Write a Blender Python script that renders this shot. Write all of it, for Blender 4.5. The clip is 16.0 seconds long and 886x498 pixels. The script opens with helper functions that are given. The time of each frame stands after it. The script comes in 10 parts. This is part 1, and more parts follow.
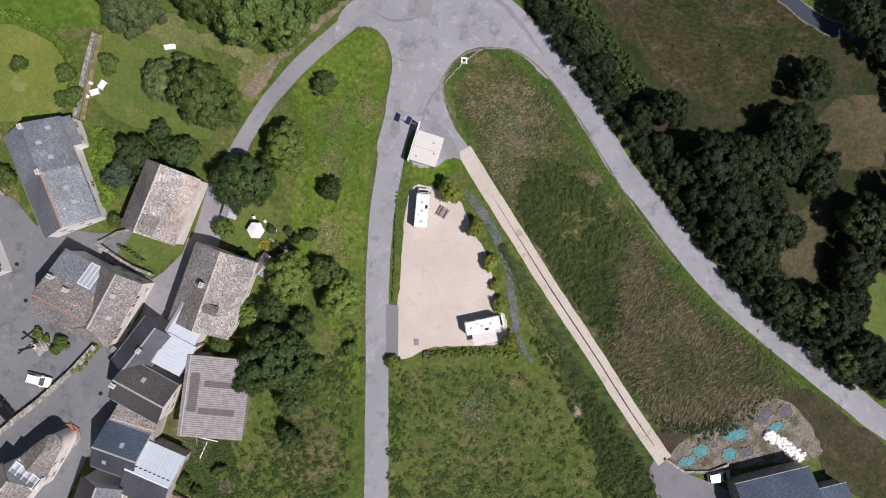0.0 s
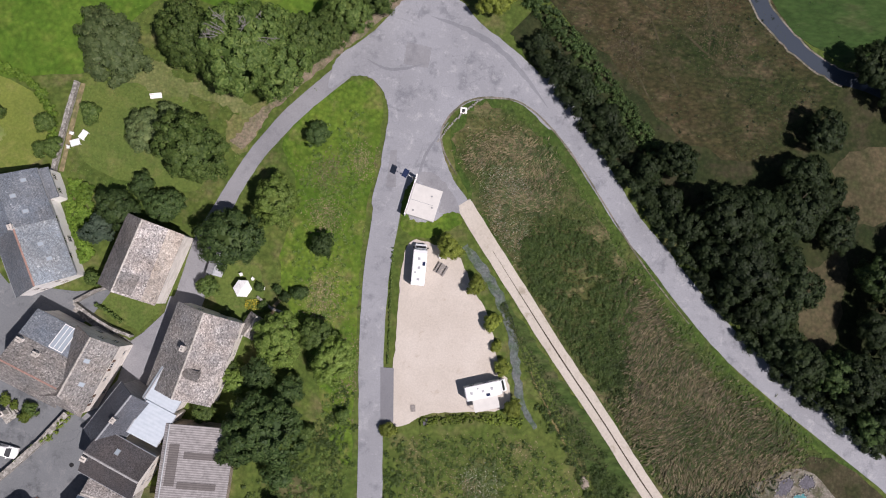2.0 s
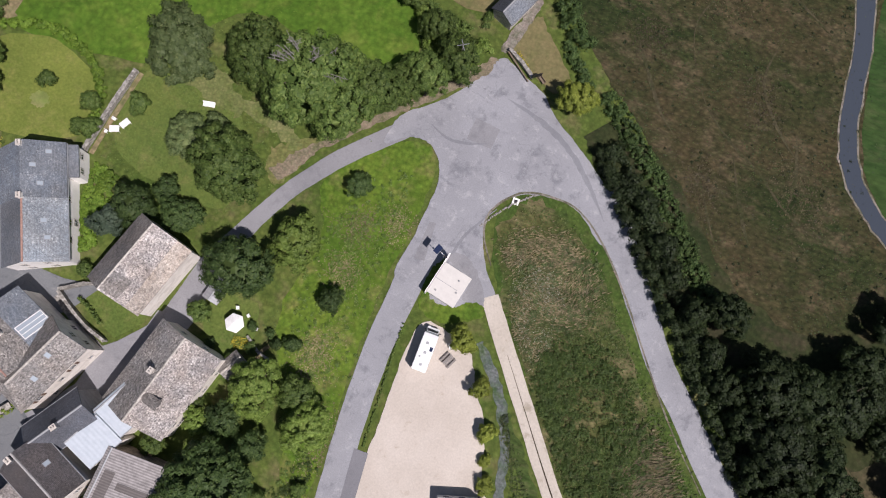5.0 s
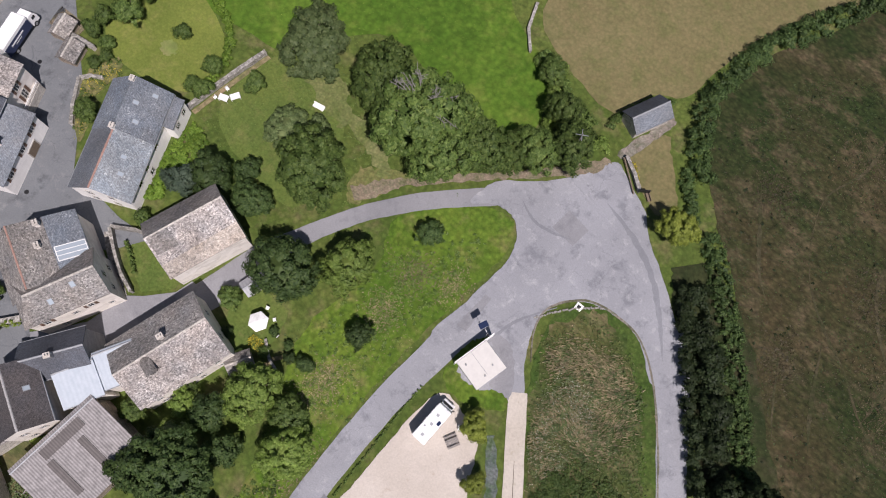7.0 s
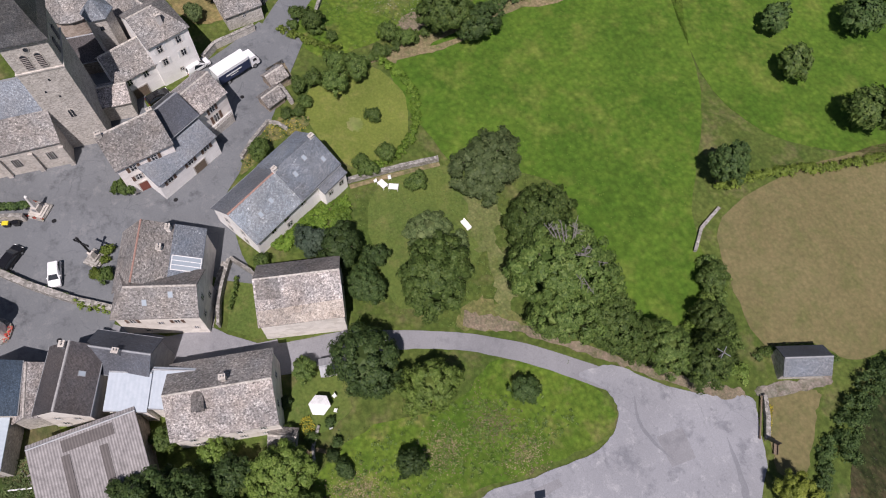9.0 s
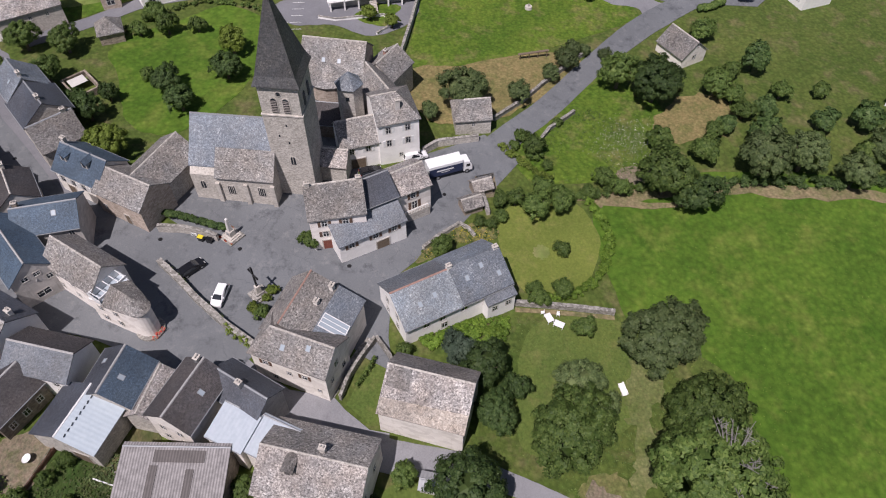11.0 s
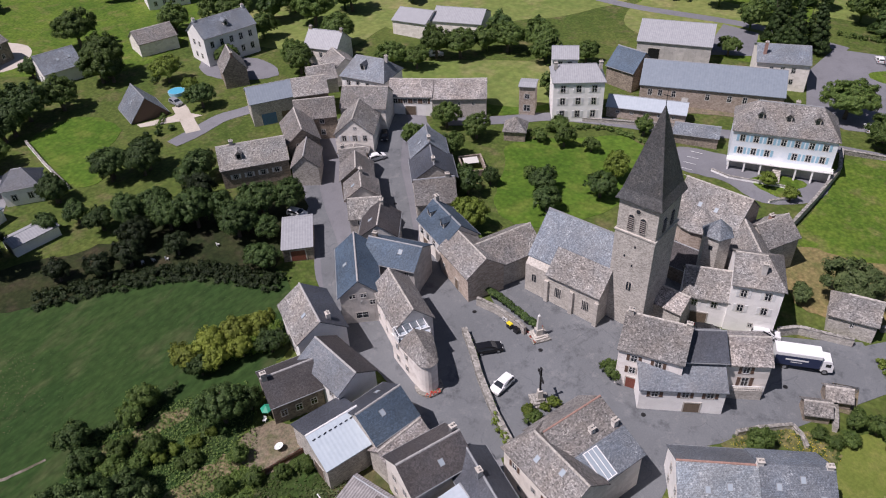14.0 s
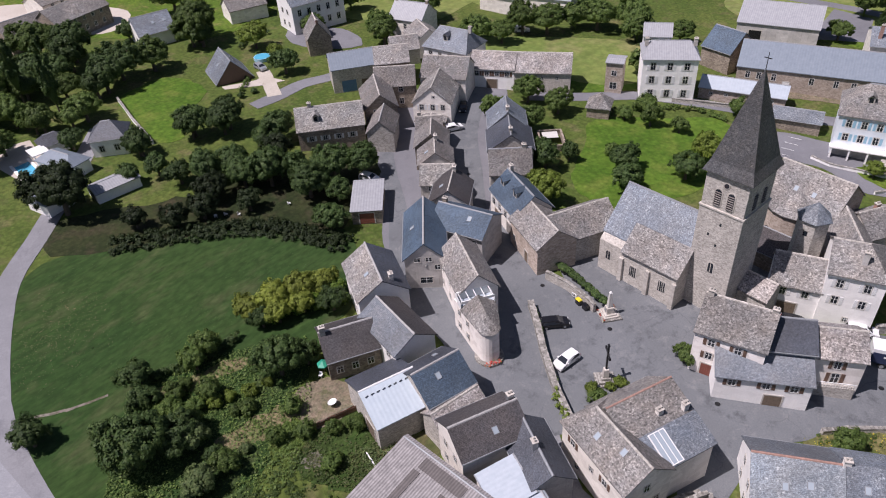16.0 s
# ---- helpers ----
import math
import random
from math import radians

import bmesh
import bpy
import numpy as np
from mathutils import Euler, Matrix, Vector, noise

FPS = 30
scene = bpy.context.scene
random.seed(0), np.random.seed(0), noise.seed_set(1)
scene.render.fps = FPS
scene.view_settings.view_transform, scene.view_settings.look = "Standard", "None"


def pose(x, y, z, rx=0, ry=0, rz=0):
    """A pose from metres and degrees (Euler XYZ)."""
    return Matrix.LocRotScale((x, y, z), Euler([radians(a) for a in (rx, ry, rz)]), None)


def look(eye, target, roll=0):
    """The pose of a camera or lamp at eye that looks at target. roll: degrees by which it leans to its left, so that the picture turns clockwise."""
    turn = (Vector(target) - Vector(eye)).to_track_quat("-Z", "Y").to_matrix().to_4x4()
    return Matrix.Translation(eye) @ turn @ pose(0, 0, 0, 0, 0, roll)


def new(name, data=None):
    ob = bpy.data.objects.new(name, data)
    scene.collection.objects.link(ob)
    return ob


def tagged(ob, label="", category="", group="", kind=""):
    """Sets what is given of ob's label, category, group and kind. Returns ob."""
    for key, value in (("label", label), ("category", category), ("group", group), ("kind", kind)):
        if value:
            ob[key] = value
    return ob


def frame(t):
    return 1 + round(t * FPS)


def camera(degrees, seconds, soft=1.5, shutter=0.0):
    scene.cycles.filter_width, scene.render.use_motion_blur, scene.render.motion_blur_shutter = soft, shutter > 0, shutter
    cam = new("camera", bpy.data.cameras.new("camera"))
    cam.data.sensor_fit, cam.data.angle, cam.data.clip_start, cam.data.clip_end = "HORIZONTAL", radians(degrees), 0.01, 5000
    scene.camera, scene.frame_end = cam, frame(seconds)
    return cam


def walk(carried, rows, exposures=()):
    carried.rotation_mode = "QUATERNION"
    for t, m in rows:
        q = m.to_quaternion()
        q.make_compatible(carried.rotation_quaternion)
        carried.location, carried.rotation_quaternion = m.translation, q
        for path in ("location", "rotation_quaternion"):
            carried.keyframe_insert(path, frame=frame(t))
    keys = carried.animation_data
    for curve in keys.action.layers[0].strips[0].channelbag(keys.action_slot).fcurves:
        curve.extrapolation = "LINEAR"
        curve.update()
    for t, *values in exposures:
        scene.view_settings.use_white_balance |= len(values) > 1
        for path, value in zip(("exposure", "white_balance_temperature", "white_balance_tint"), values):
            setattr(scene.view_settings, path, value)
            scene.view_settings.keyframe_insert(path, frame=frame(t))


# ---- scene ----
cam = camera(64.3, 16.0, soft=1.1)
PATH = [
    (0, (1.038, 1.827, 125.811), (1.748, 2.149, 105.826), 68.9),
    (0.5, (1.042, 2.325, 123.995), (1.762, 2.928, 104.017), 53.3),
    (1, (1.007, 3.321, 122.319), (1.697, 4.224, 102.352), 40.9),
    (1.5, (0.614, 4.228, 120.711), (1.384, 5.382, 100.759), 36.8),
    (2, (0.362, 5.202, 119.027), (1.172, 6.647, 99.096), 32.7),
    (2.5, (0.652, 6.472, 117.289), (1.432, 8.129, 97.373), 28.6),
    (3, (0.998, 7.245, 115.803), (1.698, 9.184, 95.910), 23.4),
    (3.5, (0.920, 6.859, 114.327), (1.580, 9.289, 94.486), 19.7),
    (4, (0.330, 6.792, 113.043), (0.830, 9.655, 93.255), 19.2),
    (4.2, (0.106, 6.829, 112.502), (0.486, 9.835, 92.732), 18.6),
    (6.3, (1.571, 7.698, 106.509), (-0.200, 11.737, 87.001), 8.4),
    (6.5, (1.384, 7.773, 106.119), (-0.616, 11.872, 86.646), 8.5),
    (7, (0.955, 7.706, 104.639), (-1.834, 12.091, 85.326), 7.7),
    (7.5, (0.965, 7.767, 103.173), (-2.916, 12.446, 84.119), 6.3),
    (8, (0.406, 7.567, 101.655), (-4.632, 12.408, 82.915), 5.9),
    (8.2, (0.507, 7.790, 101.137), (-5.074, 12.590, 82.541), 5.2),
    (10.3, (2.167, 7.033, 92.905), (-9.039, 9.548, 76.531), 1.4),
    (10.5, (1.704, 6.966, 92.670), (-9.835, 9.070, 76.470), 1.3),
    (11, (1.469, 7.889, 91.253), (-11.022, 8.639, 75.651), 0.5),
    (11.3, (1.173, 8.687, 90.335), (-11.977, 8.509, 75.267), 1.1),
    (11.5, (1.181, 9.227, 89.786), (-12.085, 8.364, 74.844), -0.8),
    (12, (0.891, 9.607, 88.108), (-12.980, 7.126, 73.915), -1.5),
    (12.5, (0.659, 9.605, 86.466), (-13.597, 5.467, 73.062), -2.0),
    (13, (0.645, 9.506, 84.829), (-13.794, 3.696, 72.269), -2.3),
    (13.5, (0.698, 9.505, 83.074), (-13.362, 2.180, 70.881), -2.6),
    (14, (0.458, 9.547, 81.387), (-12.829, 0.835, 69.240), -3.1),
    (14.5, (0.227, 9.535, 79.703), (-12.131, -0.537, 67.626), -3.6),
    (15, (-0.106, 9.943, 78.023), (-12.166, -0.500, 65.960), -3.9),
    (15.5, (-0.175, 10.082, 76.809), (-12.194, -0.352, 64.698), -4.1),
    (16, (-0.270, 10.270, 75.421), (-12.252, -0.178, 63.285), -4.2),
]
walk(cam, [(t, look(e, g, r)) for t, e, g, r in PATH], exposures=[(0.0, -0.03, 6400, 19), (8.0, 0.04, 6400, 20), (12.5, -0.12, 6300, 22), (16.0, 0.06, 6250, 24)])

# ---- light ----
world = bpy.data.worlds.new("sky")
scene.world = world
world.use_nodes = True
wn = world.node_tree.nodes
sky = wn.new("ShaderNodeTexSky")
sky.sky_type, sky.sun_disc = "NISHITA", False
SUN_WAY = Vector((0.85, -0.53, 0.0)).normalized()
SUN_UP = radians(61)
sky.sun_elevation = SUN_UP
sky.sun_rotation = math.atan2(SUN_WAY.x, SUN_WAY.y)
world.node_tree.links.new(sky.outputs[0], wn["Background"].inputs[0])
wn["Background"].inputs[1].default_value = 0.052
sun = new("sun", bpy.data.lights.new("sun", "SUN"))
sun.data.energy, sun.data.angle, sun.data.color = 5.0, radians(0.53), (1.0, 0.955, 0.905)
to_sun = SUN_WAY * math.cos(SUN_UP) + Vector((0, 0, math.sin(SUN_UP)))
sun.matrix_world = Matrix.Translation((0, 0, 300)) @ to_sun.to_track_quat("Z", "Y").to_matrix().to_4x4()


# ---- materials ----
def material(name):
    m = bpy.data.materials.new(name)
    m.use_nodes = True
    return m, m.node_tree.nodes, m.node_tree.links, m.node_tree.nodes["Principled BSDF"]


def noise_at(n, l, vec, scale, detail=4.0, rough=0.55):
    t = n.new("ShaderNodeTexNoise")
    t.inputs["Scale"].default_value, t.inputs["Detail"].default_value, t.inputs["Roughness"].default_value = scale, detail, rough
    l.new(vec, t.inputs["Vector"])
    return t.outputs["Fac"]


def ramp_of(n, l, fac, *stops):
    r = n.new("ShaderNodeValToRGB")
    e = r.color_ramp.elements
    while len(e) < len(stops):
        e.new(0.5)
    for el, (p, c) in zip(e, stops):
        el.position, el.color = p, (*c, 1) if len(c) == 3 else c
    l.new(fac, r.inputs[0])
    return r.outputs[0]


def mixed(n, l, a, b, fac, mode="MIX"):
    x = n.new("ShaderNodeMix")
    x.data_type, x.blend_type = "RGBA", mode
    for k, v in ((6, a), (7, b), (0, fac)):
        if isinstance(v, bpy.types.NodeSocket):
            l.new(v, x.inputs[k])
        else:
            x.inputs[k].default_value = (*v, 1) if isinstance(v, tuple) else v
    return x.outputs[2]


def bumped(n, l, p, height, strength, dist=0.1):
    b = n.new("ShaderNodeBump")
    b.inputs["Strength"].default_value, b.inputs["Distance"].default_value = strength, dist
    l.new(height, b.inputs["Height"])
    l.new(b.outputs[0], p.inputs["Normal"])


def rand_value(n, l, col, low, high):
    """Lightness that differs from object to object."""
    o = n.new("ShaderNodeObjectInfo")
    m = n.new("ShaderNodeMapRange")
    m.inputs["To Min"].default_value, m.inputs["To Max"].default_value = low, high
    l.new(o.outputs["Random"], m.inputs[0])
    h = n.new("ShaderNodeHueSaturation")
    l.new(m.outputs[0], h.inputs["Value"])
    l.new(col, h.inputs["Color"])
    return h.outputs[0]


def earth(name, c1, c2, c3, big=0.06, small=1.6, rough=0.95, bump=0.5, patch=(0.5, 0.65), stretch=None, grain=(0.55, 1.45), tuft=0.55):
    """Ground: two colours in large clouds, a third in small flecks, and tufts of uneven tone."""
    m, n, l, p = material(name)
    vec = n.new("ShaderNodeNewGeometry").outputs["Position"]
    if stretch:
        mp = n.new("ShaderNodeMapping")
        mp.inputs["Rotation"].default_value = (0, 0, radians(stretch[0]))
        mp.inputs["Scale"].default_value = (stretch[1], 1, 1)
        l.new(vec, mp.inputs[0])
        vec = mp.outputs[0]
    a = noise_at(n, l, vec, big, 6, 0.6)
    b = noise_at(n, l, vec, small, 8, 0.7)
    d = noise_at(n, l, vec, small * 0.17, 5, 0.65)
    col = ramp_of(n, l, a, (0.36, c1), (0.64, c2))
    col = mixed(n, l, col, c3, ramp_of(n, l, d, (patch[0], (0, 0, 0)), (patch[1], (0.8, 0.8, 0.8))))
    col = mixed(n, l, col, ramp_of(n, l, b, (0.28, (grain[0],) * 3), (0.72, (grain[1],) * 3)), 0.8, "MULTIPLY")
    if tuft:
        e = noise_at(n, l, vec, small * 0.45, 6, 0.72)
        col = mixed(n, l, col, ramp_of(n, l, e, (0.34, (0.66, 0.82, 0.66)), (0.66, (1.3, 1.14, 1.2))), tuft, "MULTIPLY")
        v = n.new("ShaderNodeTexVoronoi")
        v.inputs["Scale"].default_value = small * 1.15
        l.new(vec, v.inputs["Vector"])
        col = mixed(n, l, col, ramp_of(n, l, v.outputs["Distance"], (0.1, (1.22, 1.22, 1.18)), (0.75, (0.62, 0.66, 0.6))), tuft, "MULTIPLY")
    l.new(col, p.inputs["Base Color"])
    p.inputs["Roughness"].default_value = rough
    p.inputs["Specular IOR Level"].default_value = 0.2
    bumped(n, l, p, b, bump, 0.25)
    return m


def paved(name, c, dark, pale, crack=0.25, rough=0.88, stains=0.5):
    """Asphalt: fine grain, broad worn tones, stains and scuffs, thin cracks."""
    m, n, l, p = material(name)
    vec = n.new("ShaderNodeNewGeometry").outputs["Position"]
    a = noise_at(n, l, vec, 0.07, 4, 0.55)
    b = noise_at(n, l, vec, 5.5, 6, 0.75)
    col = ramp_of(n, l, a, (0.35, tuple(x * 0.9 for x in c)), (0.65, tuple(x * 1.1 for x in c)))
    d = noise_at(n, l, vec, 0.33, 7, 0.72)
    col = mixed(n, l, col, dark, ramp_of(n, l, d, (0.53, (0, 0, 0)), (0.66, (stains, stains, stains))))
    e = noise_at(n, l, vec, 0.5, 8, 0.78)
    col = mixed(n, l, col, pale, ramp_of(n, l, e, (0.54, (0, 0, 0)), (0.68, (stains * 0.8,) * 3)))
    warp = n.new("ShaderNodeTexNoise")
    warp.inputs["Scale"].default_value = 0.8
    l.new(vec, warp.inputs["Vector"])
    add = n.new("ShaderNodeVectorMath")
    add.operation = "MULTIPLY_ADD"
    l.new(warp.outputs["Color"], add.inputs[0])
    add.inputs[1].default_value = (1.6, 1.6, 0)
    l.new(vec, add.inputs[2])
    v = n.new("ShaderNodeTexVoronoi")
    v.feature = "DISTANCE_TO_EDGE"
    v.inputs["Scale"].default_value = 0.2
    l.new(add.outputs[0], v.inputs["Vector"])
    line = ramp_of(n, l, v.outputs["Distance"], (0.004, (crack,) * 3), (0.014, (0, 0, 0)))
    worn = ramp_of(n, l, noise_at(n, l, vec, 0.12, 3, 0.5), (0.45, (0, 0, 0)), (0.6, (1, 1, 1)))
    col = mixed(n, l, col, dark, mixed(n, l, line, worn, 1.0, "MULTIPLY"))
    col = mixed(n, l, col, ramp_of(n, l, b, (0.3, (0.8, 0.8, 0.8)), (0.7, (1.2, 1.2, 1.2))), 0.8, "MULTIPLY")
    l.new(col, p.inputs["Base Color"])
    p.inputs["Roughness"].default_value = rough
    p.inputs["Specular IOR Level"].default_value = 0.25
    bumped(n, l, p, b, 0.12, 0.03)
    return m


def roofing(name, c1, c2, joint, w, h, lichen, amount, rough=0.8, bump=0.6, spec=0.3, irregular=False):
    """Rows of split stone or slate, with lichen in two sizes."""
    m, n, l, p = material(name)
    uv = n.new("ShaderNodeUVMap").outputs[0]
    pos = n.new("ShaderNodeNewGeometry").outputs["Position"]
    warp = n.new("ShaderNodeTexNoise")
    warp.inputs["Scale"].default_value = 2.2
    l.new(uv, warp.inputs["Vector"])
    add = n.new("ShaderNodeVectorMath")
    add.operation = "MULTIPLY_ADD"
    l.new(warp.outputs["Color"], add.inputs[0])
    add.inputs[1].default_value = (0.12, 0.08, 0)
    l.new(uv, add.inputs[2])
    if irregular:
        mp = n.new("ShaderNodeMapping")
        mp.inputs["Scale"].default_value = (1 / w, 1 / h, 1)
        l.new(add.outputs[0], mp.inputs[0])
        t = n.new("ShaderNodeTexVoronoi")
        t.inputs["Scale"].default_value, t.inputs["Randomness"].default_value = 1.0, 0.8
        l.new(mp.outputs[0], t.inputs["Vector"])
        tile = ramp_of(n, l, t.outputs["Color"], (0.15, joint), (0.3, c2), (0.55, c2), (0.85, c1))
        edge = t.outputs["Distance"]
    else:
        t = n.new("ShaderNodeTexBrick")
        l.new(add.outputs[0], t.inputs["Vector"])
        for k, v in (("Color1", (*c1, 1)), ("Color2", (*c2, 1)), ("Mortar", (*joint, 1)), ("Scale", 1.0), ("Mortar Size", 0.014),
                     ("Brick Width", w), ("Row Height", h), ("Mortar Smooth", 0.6), ("Bias", 0.0)):
            t.inputs[k].default_value = v
        tile, edge = t.outputs["Color"], t.outputs["Fac"]
    a = noise_at(n, l, pos, 0.6, 6, 0.7)
    b = noise_at(n, l, pos, 4.2, 5, 0.75)
    f = noise_at(n, l, pos, 0.16, 3, 0.5)
    both = mixed(n, l, a, b, 0.55)
    col = mixed(n, l, tile, lichen, ramp_of(n, l, both, (0.62 - amount, (0, 0, 0)), (0.74 - amount * 0.7, (0.9, 0.9, 0.9))))
    col = mixed(n, l, col, ramp_of(n, l, f, (0.3, (0.7, 0.69, 0.68)), (0.7, (1.25, 1.24, 1.22))), 0.8, "MULTIPLY")
    col = mixed(n, l, col, ramp_of(n, l, b, (0.32, (0.42, 0.42, 0.42)), (0.68, (1.65, 1.65, 1.65))), 0.85, "MULTIPLY")
    g = noise_at(n, l, pos, 0.28, 5, 0.65)
    col = mixed(n, l, col, ramp_of(n, l, g, (0.36, (0.95, 0.99, 1.02)), (0.64, (1.08, 1.02, 0.95))), 0.7, "MULTIPLY")
    l.new(rand_value(n, l, col, 0.82, 1.18), p.inputs["Base Color"])
    p.inputs["Roughness"].default_value = rough
    p.inputs["Specular IOR Level"].default_value = spec
    hgt = mixed(n, l, edge, b, 0.55)
    bumped(n, l, p, hgt, bump, 0.08)
    return m


def masonry(name, c1, c2, c3, size=2.2, rough=0.92, bump=0.5, stain=(0.55, 0.53, 0.5), uneven=0.8):
    """Rubble or rendered walls: stones of uneven tone, rain streaks and patches."""
    m, n, l, p = material(name)
    co = n.new("ShaderNodeTexCoord").outputs["Object"]
    v = n.new("ShaderNodeTexVoronoi")
    v.inputs["Scale"].default_value = size
    mp = n.new("ShaderNodeMapping")
    mp.inputs["Scale"].default_value = (1, 1, 1.8)
    l.new(co, mp.inputs[0])
    l.new(mp.outputs[0], v.inputs["Vector"])
    a = noise_at(n, l, co, 0.35, 5, 0.65)
    b = noise_at(n, l, co, 6, 6, 0.7)
    sp = n.new("ShaderNodeMapping")
    sp.inputs["Scale"].default_value = (2.2, 2.2, 0.22)
    l.new(co, sp.inputs[0])
    s = noise_at(n, l, sp.outputs[0], 1.0, 4, 0.6)
    col = ramp_of(n, l, v.outputs["Color"], (0.2, c1), (0.5, c2), (0.85, c3))
    col = mixed(n, l, col, ramp_of(n, l, a, (0.3, (0.78, 0.77, 0.75)), (0.7, (1.15, 1.14, 1.12))), uneven, "MULTIPLY")
    col = mixed(n, l, col, stain, ramp_of(n, l, s, (0.55, (0, 0, 0)), (0.8, (0.6, 0.6, 0.6))), "MULTIPLY")
    col = mixed(n, l, col, ramp_of(n, l, b, (0.3, (0.8, 0.8, 0.8)), (0.7, (1.2, 1.2, 1.2))), uneven * 0.75, "MULTIPLY")
    l.new(rand_value(n, l, col, 0.9, 1.1), p.inputs["Base Color"])
    p.inputs["Roughness"].default_value = rough
    bumped(n, l, p, mixed(n, l, v.outputs["Distance"], b, 0.5), bump, 0.05)
    return m


def plain(name, c, rough=0.5, metal=0.0, wear=0.12, scale=4.0, spec=0.5):
    m, n, l, p = material(name)
    co = n.new("ShaderNodeTexCoord").outputs["Object"]
    a = noise_at(n, l, co, scale, 5, 0.65)
    k = 1 - wear
    col = ramp_of(n, l, a, (0.3, tuple(x * k for x in c)), (0.7, tuple(min(1, x * (1 + wear)) for x in c)))
    l.new(col, p.inputs["Base Color"])
    p.inputs["Roughness"].default_value, p.inputs["Metallic"].default_value = rough, metal
    p.inputs["Specular IOR Level"].default_value = spec
    return m


def glassy(name, c, rough=0.08):
    m, n, l, p = material(name)
    p.inputs["Base Color"].default_value = (*c, 1)
    p.inputs["Roughness"].default_value = rough
    p.inputs["Specular IOR Level"].default_value = 0.7
    return m


def foliage(name, c1, c2, c3, vary=(0.75, 1.3)):
    m, n, l, p = material(name)
    r = n.new("ShaderNodeNewGeometry")
    pos = n.new("ShaderNodeTexCoord").outputs["Object"]
    col = ramp_of(n, l, r.outputs["Random Per Island"], (0.0, c1), (0.6, c2), (1.0, c3))
    a = noise_at(n, l, pos, 0.7, 4, 0.6)
    col = mixed(n, l, col, ramp_of(n, l, a, (0.3, (0.65, 0.68, 0.66)), (0.7, (1.3, 1.26, 1.15))), 0.85, "MULTIPLY")
    col = rand_value(n, l, col, *vary)
    l.new(col, p.inputs["Base Color"])
    p.inputs["Roughness"].default_value = 0.6
    p.inputs["Specular IOR Level"].default_value = 0.25
    tr = n.new("ShaderNodeBsdfTranslucent")
    l.new(col, tr.inputs["Color"])
    mx = n.new("ShaderNodeMixShader")
    mx.inputs[0].default_value = 0.3
    l.new(p.outputs[0], mx.inputs[1])
    l.new(tr.outputs[0], mx.inputs[2])
    l.new(mx.outputs[0], n["Material Output"].inputs["Surface"])
    return m


def ribbed(name, c1, c2, pitch, rough=0.5, metal=0.0, rib_contrast=0.3):
    """Sheet with ribs that run up the slope."""
    m, n, l, p = material(name)
    uv = n.new("ShaderNodeUVMap").outputs[0]
    w = n.new("ShaderNodeTexWave")
    w.wave_type, w.bands_direction = "BANDS", "X"
    w.inputs["Scale"].default_value = 1 / pitch / 3.18
    w.inputs["Distortion"].default_value = 0.3
    l.new(uv, w.inputs["Vector"])
    pos = n.new("ShaderNodeNewGeometry").outputs["Position"]
    a = noise_at(n, l, pos, 1.3, 6, 0.7)
    col = ramp_of(n, l, a, (0.35, c1), (0.65, c2))
    # Colour gets darker in the valleys between ribs.
    col = mixed(n, l, col, ramp_of(n, l, w.outputs["Fac"], (0.0, (0.6, 0.6, 0.6)), (1.0, (1.15, 1.15, 1.15))), rib_contrast, "MULTIPLY")
    l.new(col, p.inputs["Base Color"])
    p.inputs["Roughness"].default_value, p.inputs["Metallic"].default_value = rough, metal
    bumped(n, l, p, w.outputs["Fac"], 0.3, 0.04)
    return m


GRASS = earth("rough grass", (0.066, 0.1, 0.02), (0.098, 0.125, 0.03), (0.155, 0.135, 0.066), 0.05, 1.1, patch=(0.52, 0.7))
LUSH = earth("lush meadow grass", (0.058, 0.118, 0.012), (0.088, 0.155, 0.018), (0.14, 0.175, 0.034), 0.07, 0.9, bump=0.25, patch=(0.5, 0.7), grain=(0.6, 1.4), tuft=0.5)
ROUND_LAWN = earth("sunny mown lawn", (0.118, 0.15, 0.03), (0.152, 0.182, 0.038), (0.2, 0.2, 0.06), 0.12, 2.2, bump=0.15, patch=(0.52, 0.75), grain=(0.72, 1.28), tuft=0.2)
GLADE = earth("pale glade grass", (0.13, 0.148, 0.052), (0.185, 0.19, 0.084), (0.1, 0.13, 0.034), 0.14, 1.8, bump=0.4, patch=(0.48, 0.64), grain=(0.6, 1.4))
LAWN = earth("mown lawn", (0.082, 0.122, 0.028), (0.112, 0.146, 0.034), (0.155, 0.158, 0.055), 0.12, 2.2, bump=0.2, patch=(0.52, 0.75), grain=(0.66, 1.34), tuft=0.35)
VIVID = earth("young green grass", (0.066, 0.122, 0.014), (0.112, 0.168, 0.022), (0.172, 0.162, 0.06), 0.07, 1.2, bump=0.35, patch=(0.52, 0.68), tuft=0.65)
# Grass brightened so that its colour carries the distant sunlight.
HAY = earth("hay grass, sunlight in colour", (0.13, 0.18, 0.044), (0.192, 0.22, 0.068), (0.245, 0.228, 0.1), 0.02, 0.5, bump=0.2, patch=(0.5, 0.66), grain=(0.7, 1.3), tuft=0.4)
DRY = earth("dry pasture", (0.15, 0.13, 0.06), (0.178, 0.153, 0.074), (0.118, 0.124, 0.046), 0.05, 1.4, bump=0.3, patch=(0.5, 0.7), grain=(0.75, 1.25), tuft=0.3)
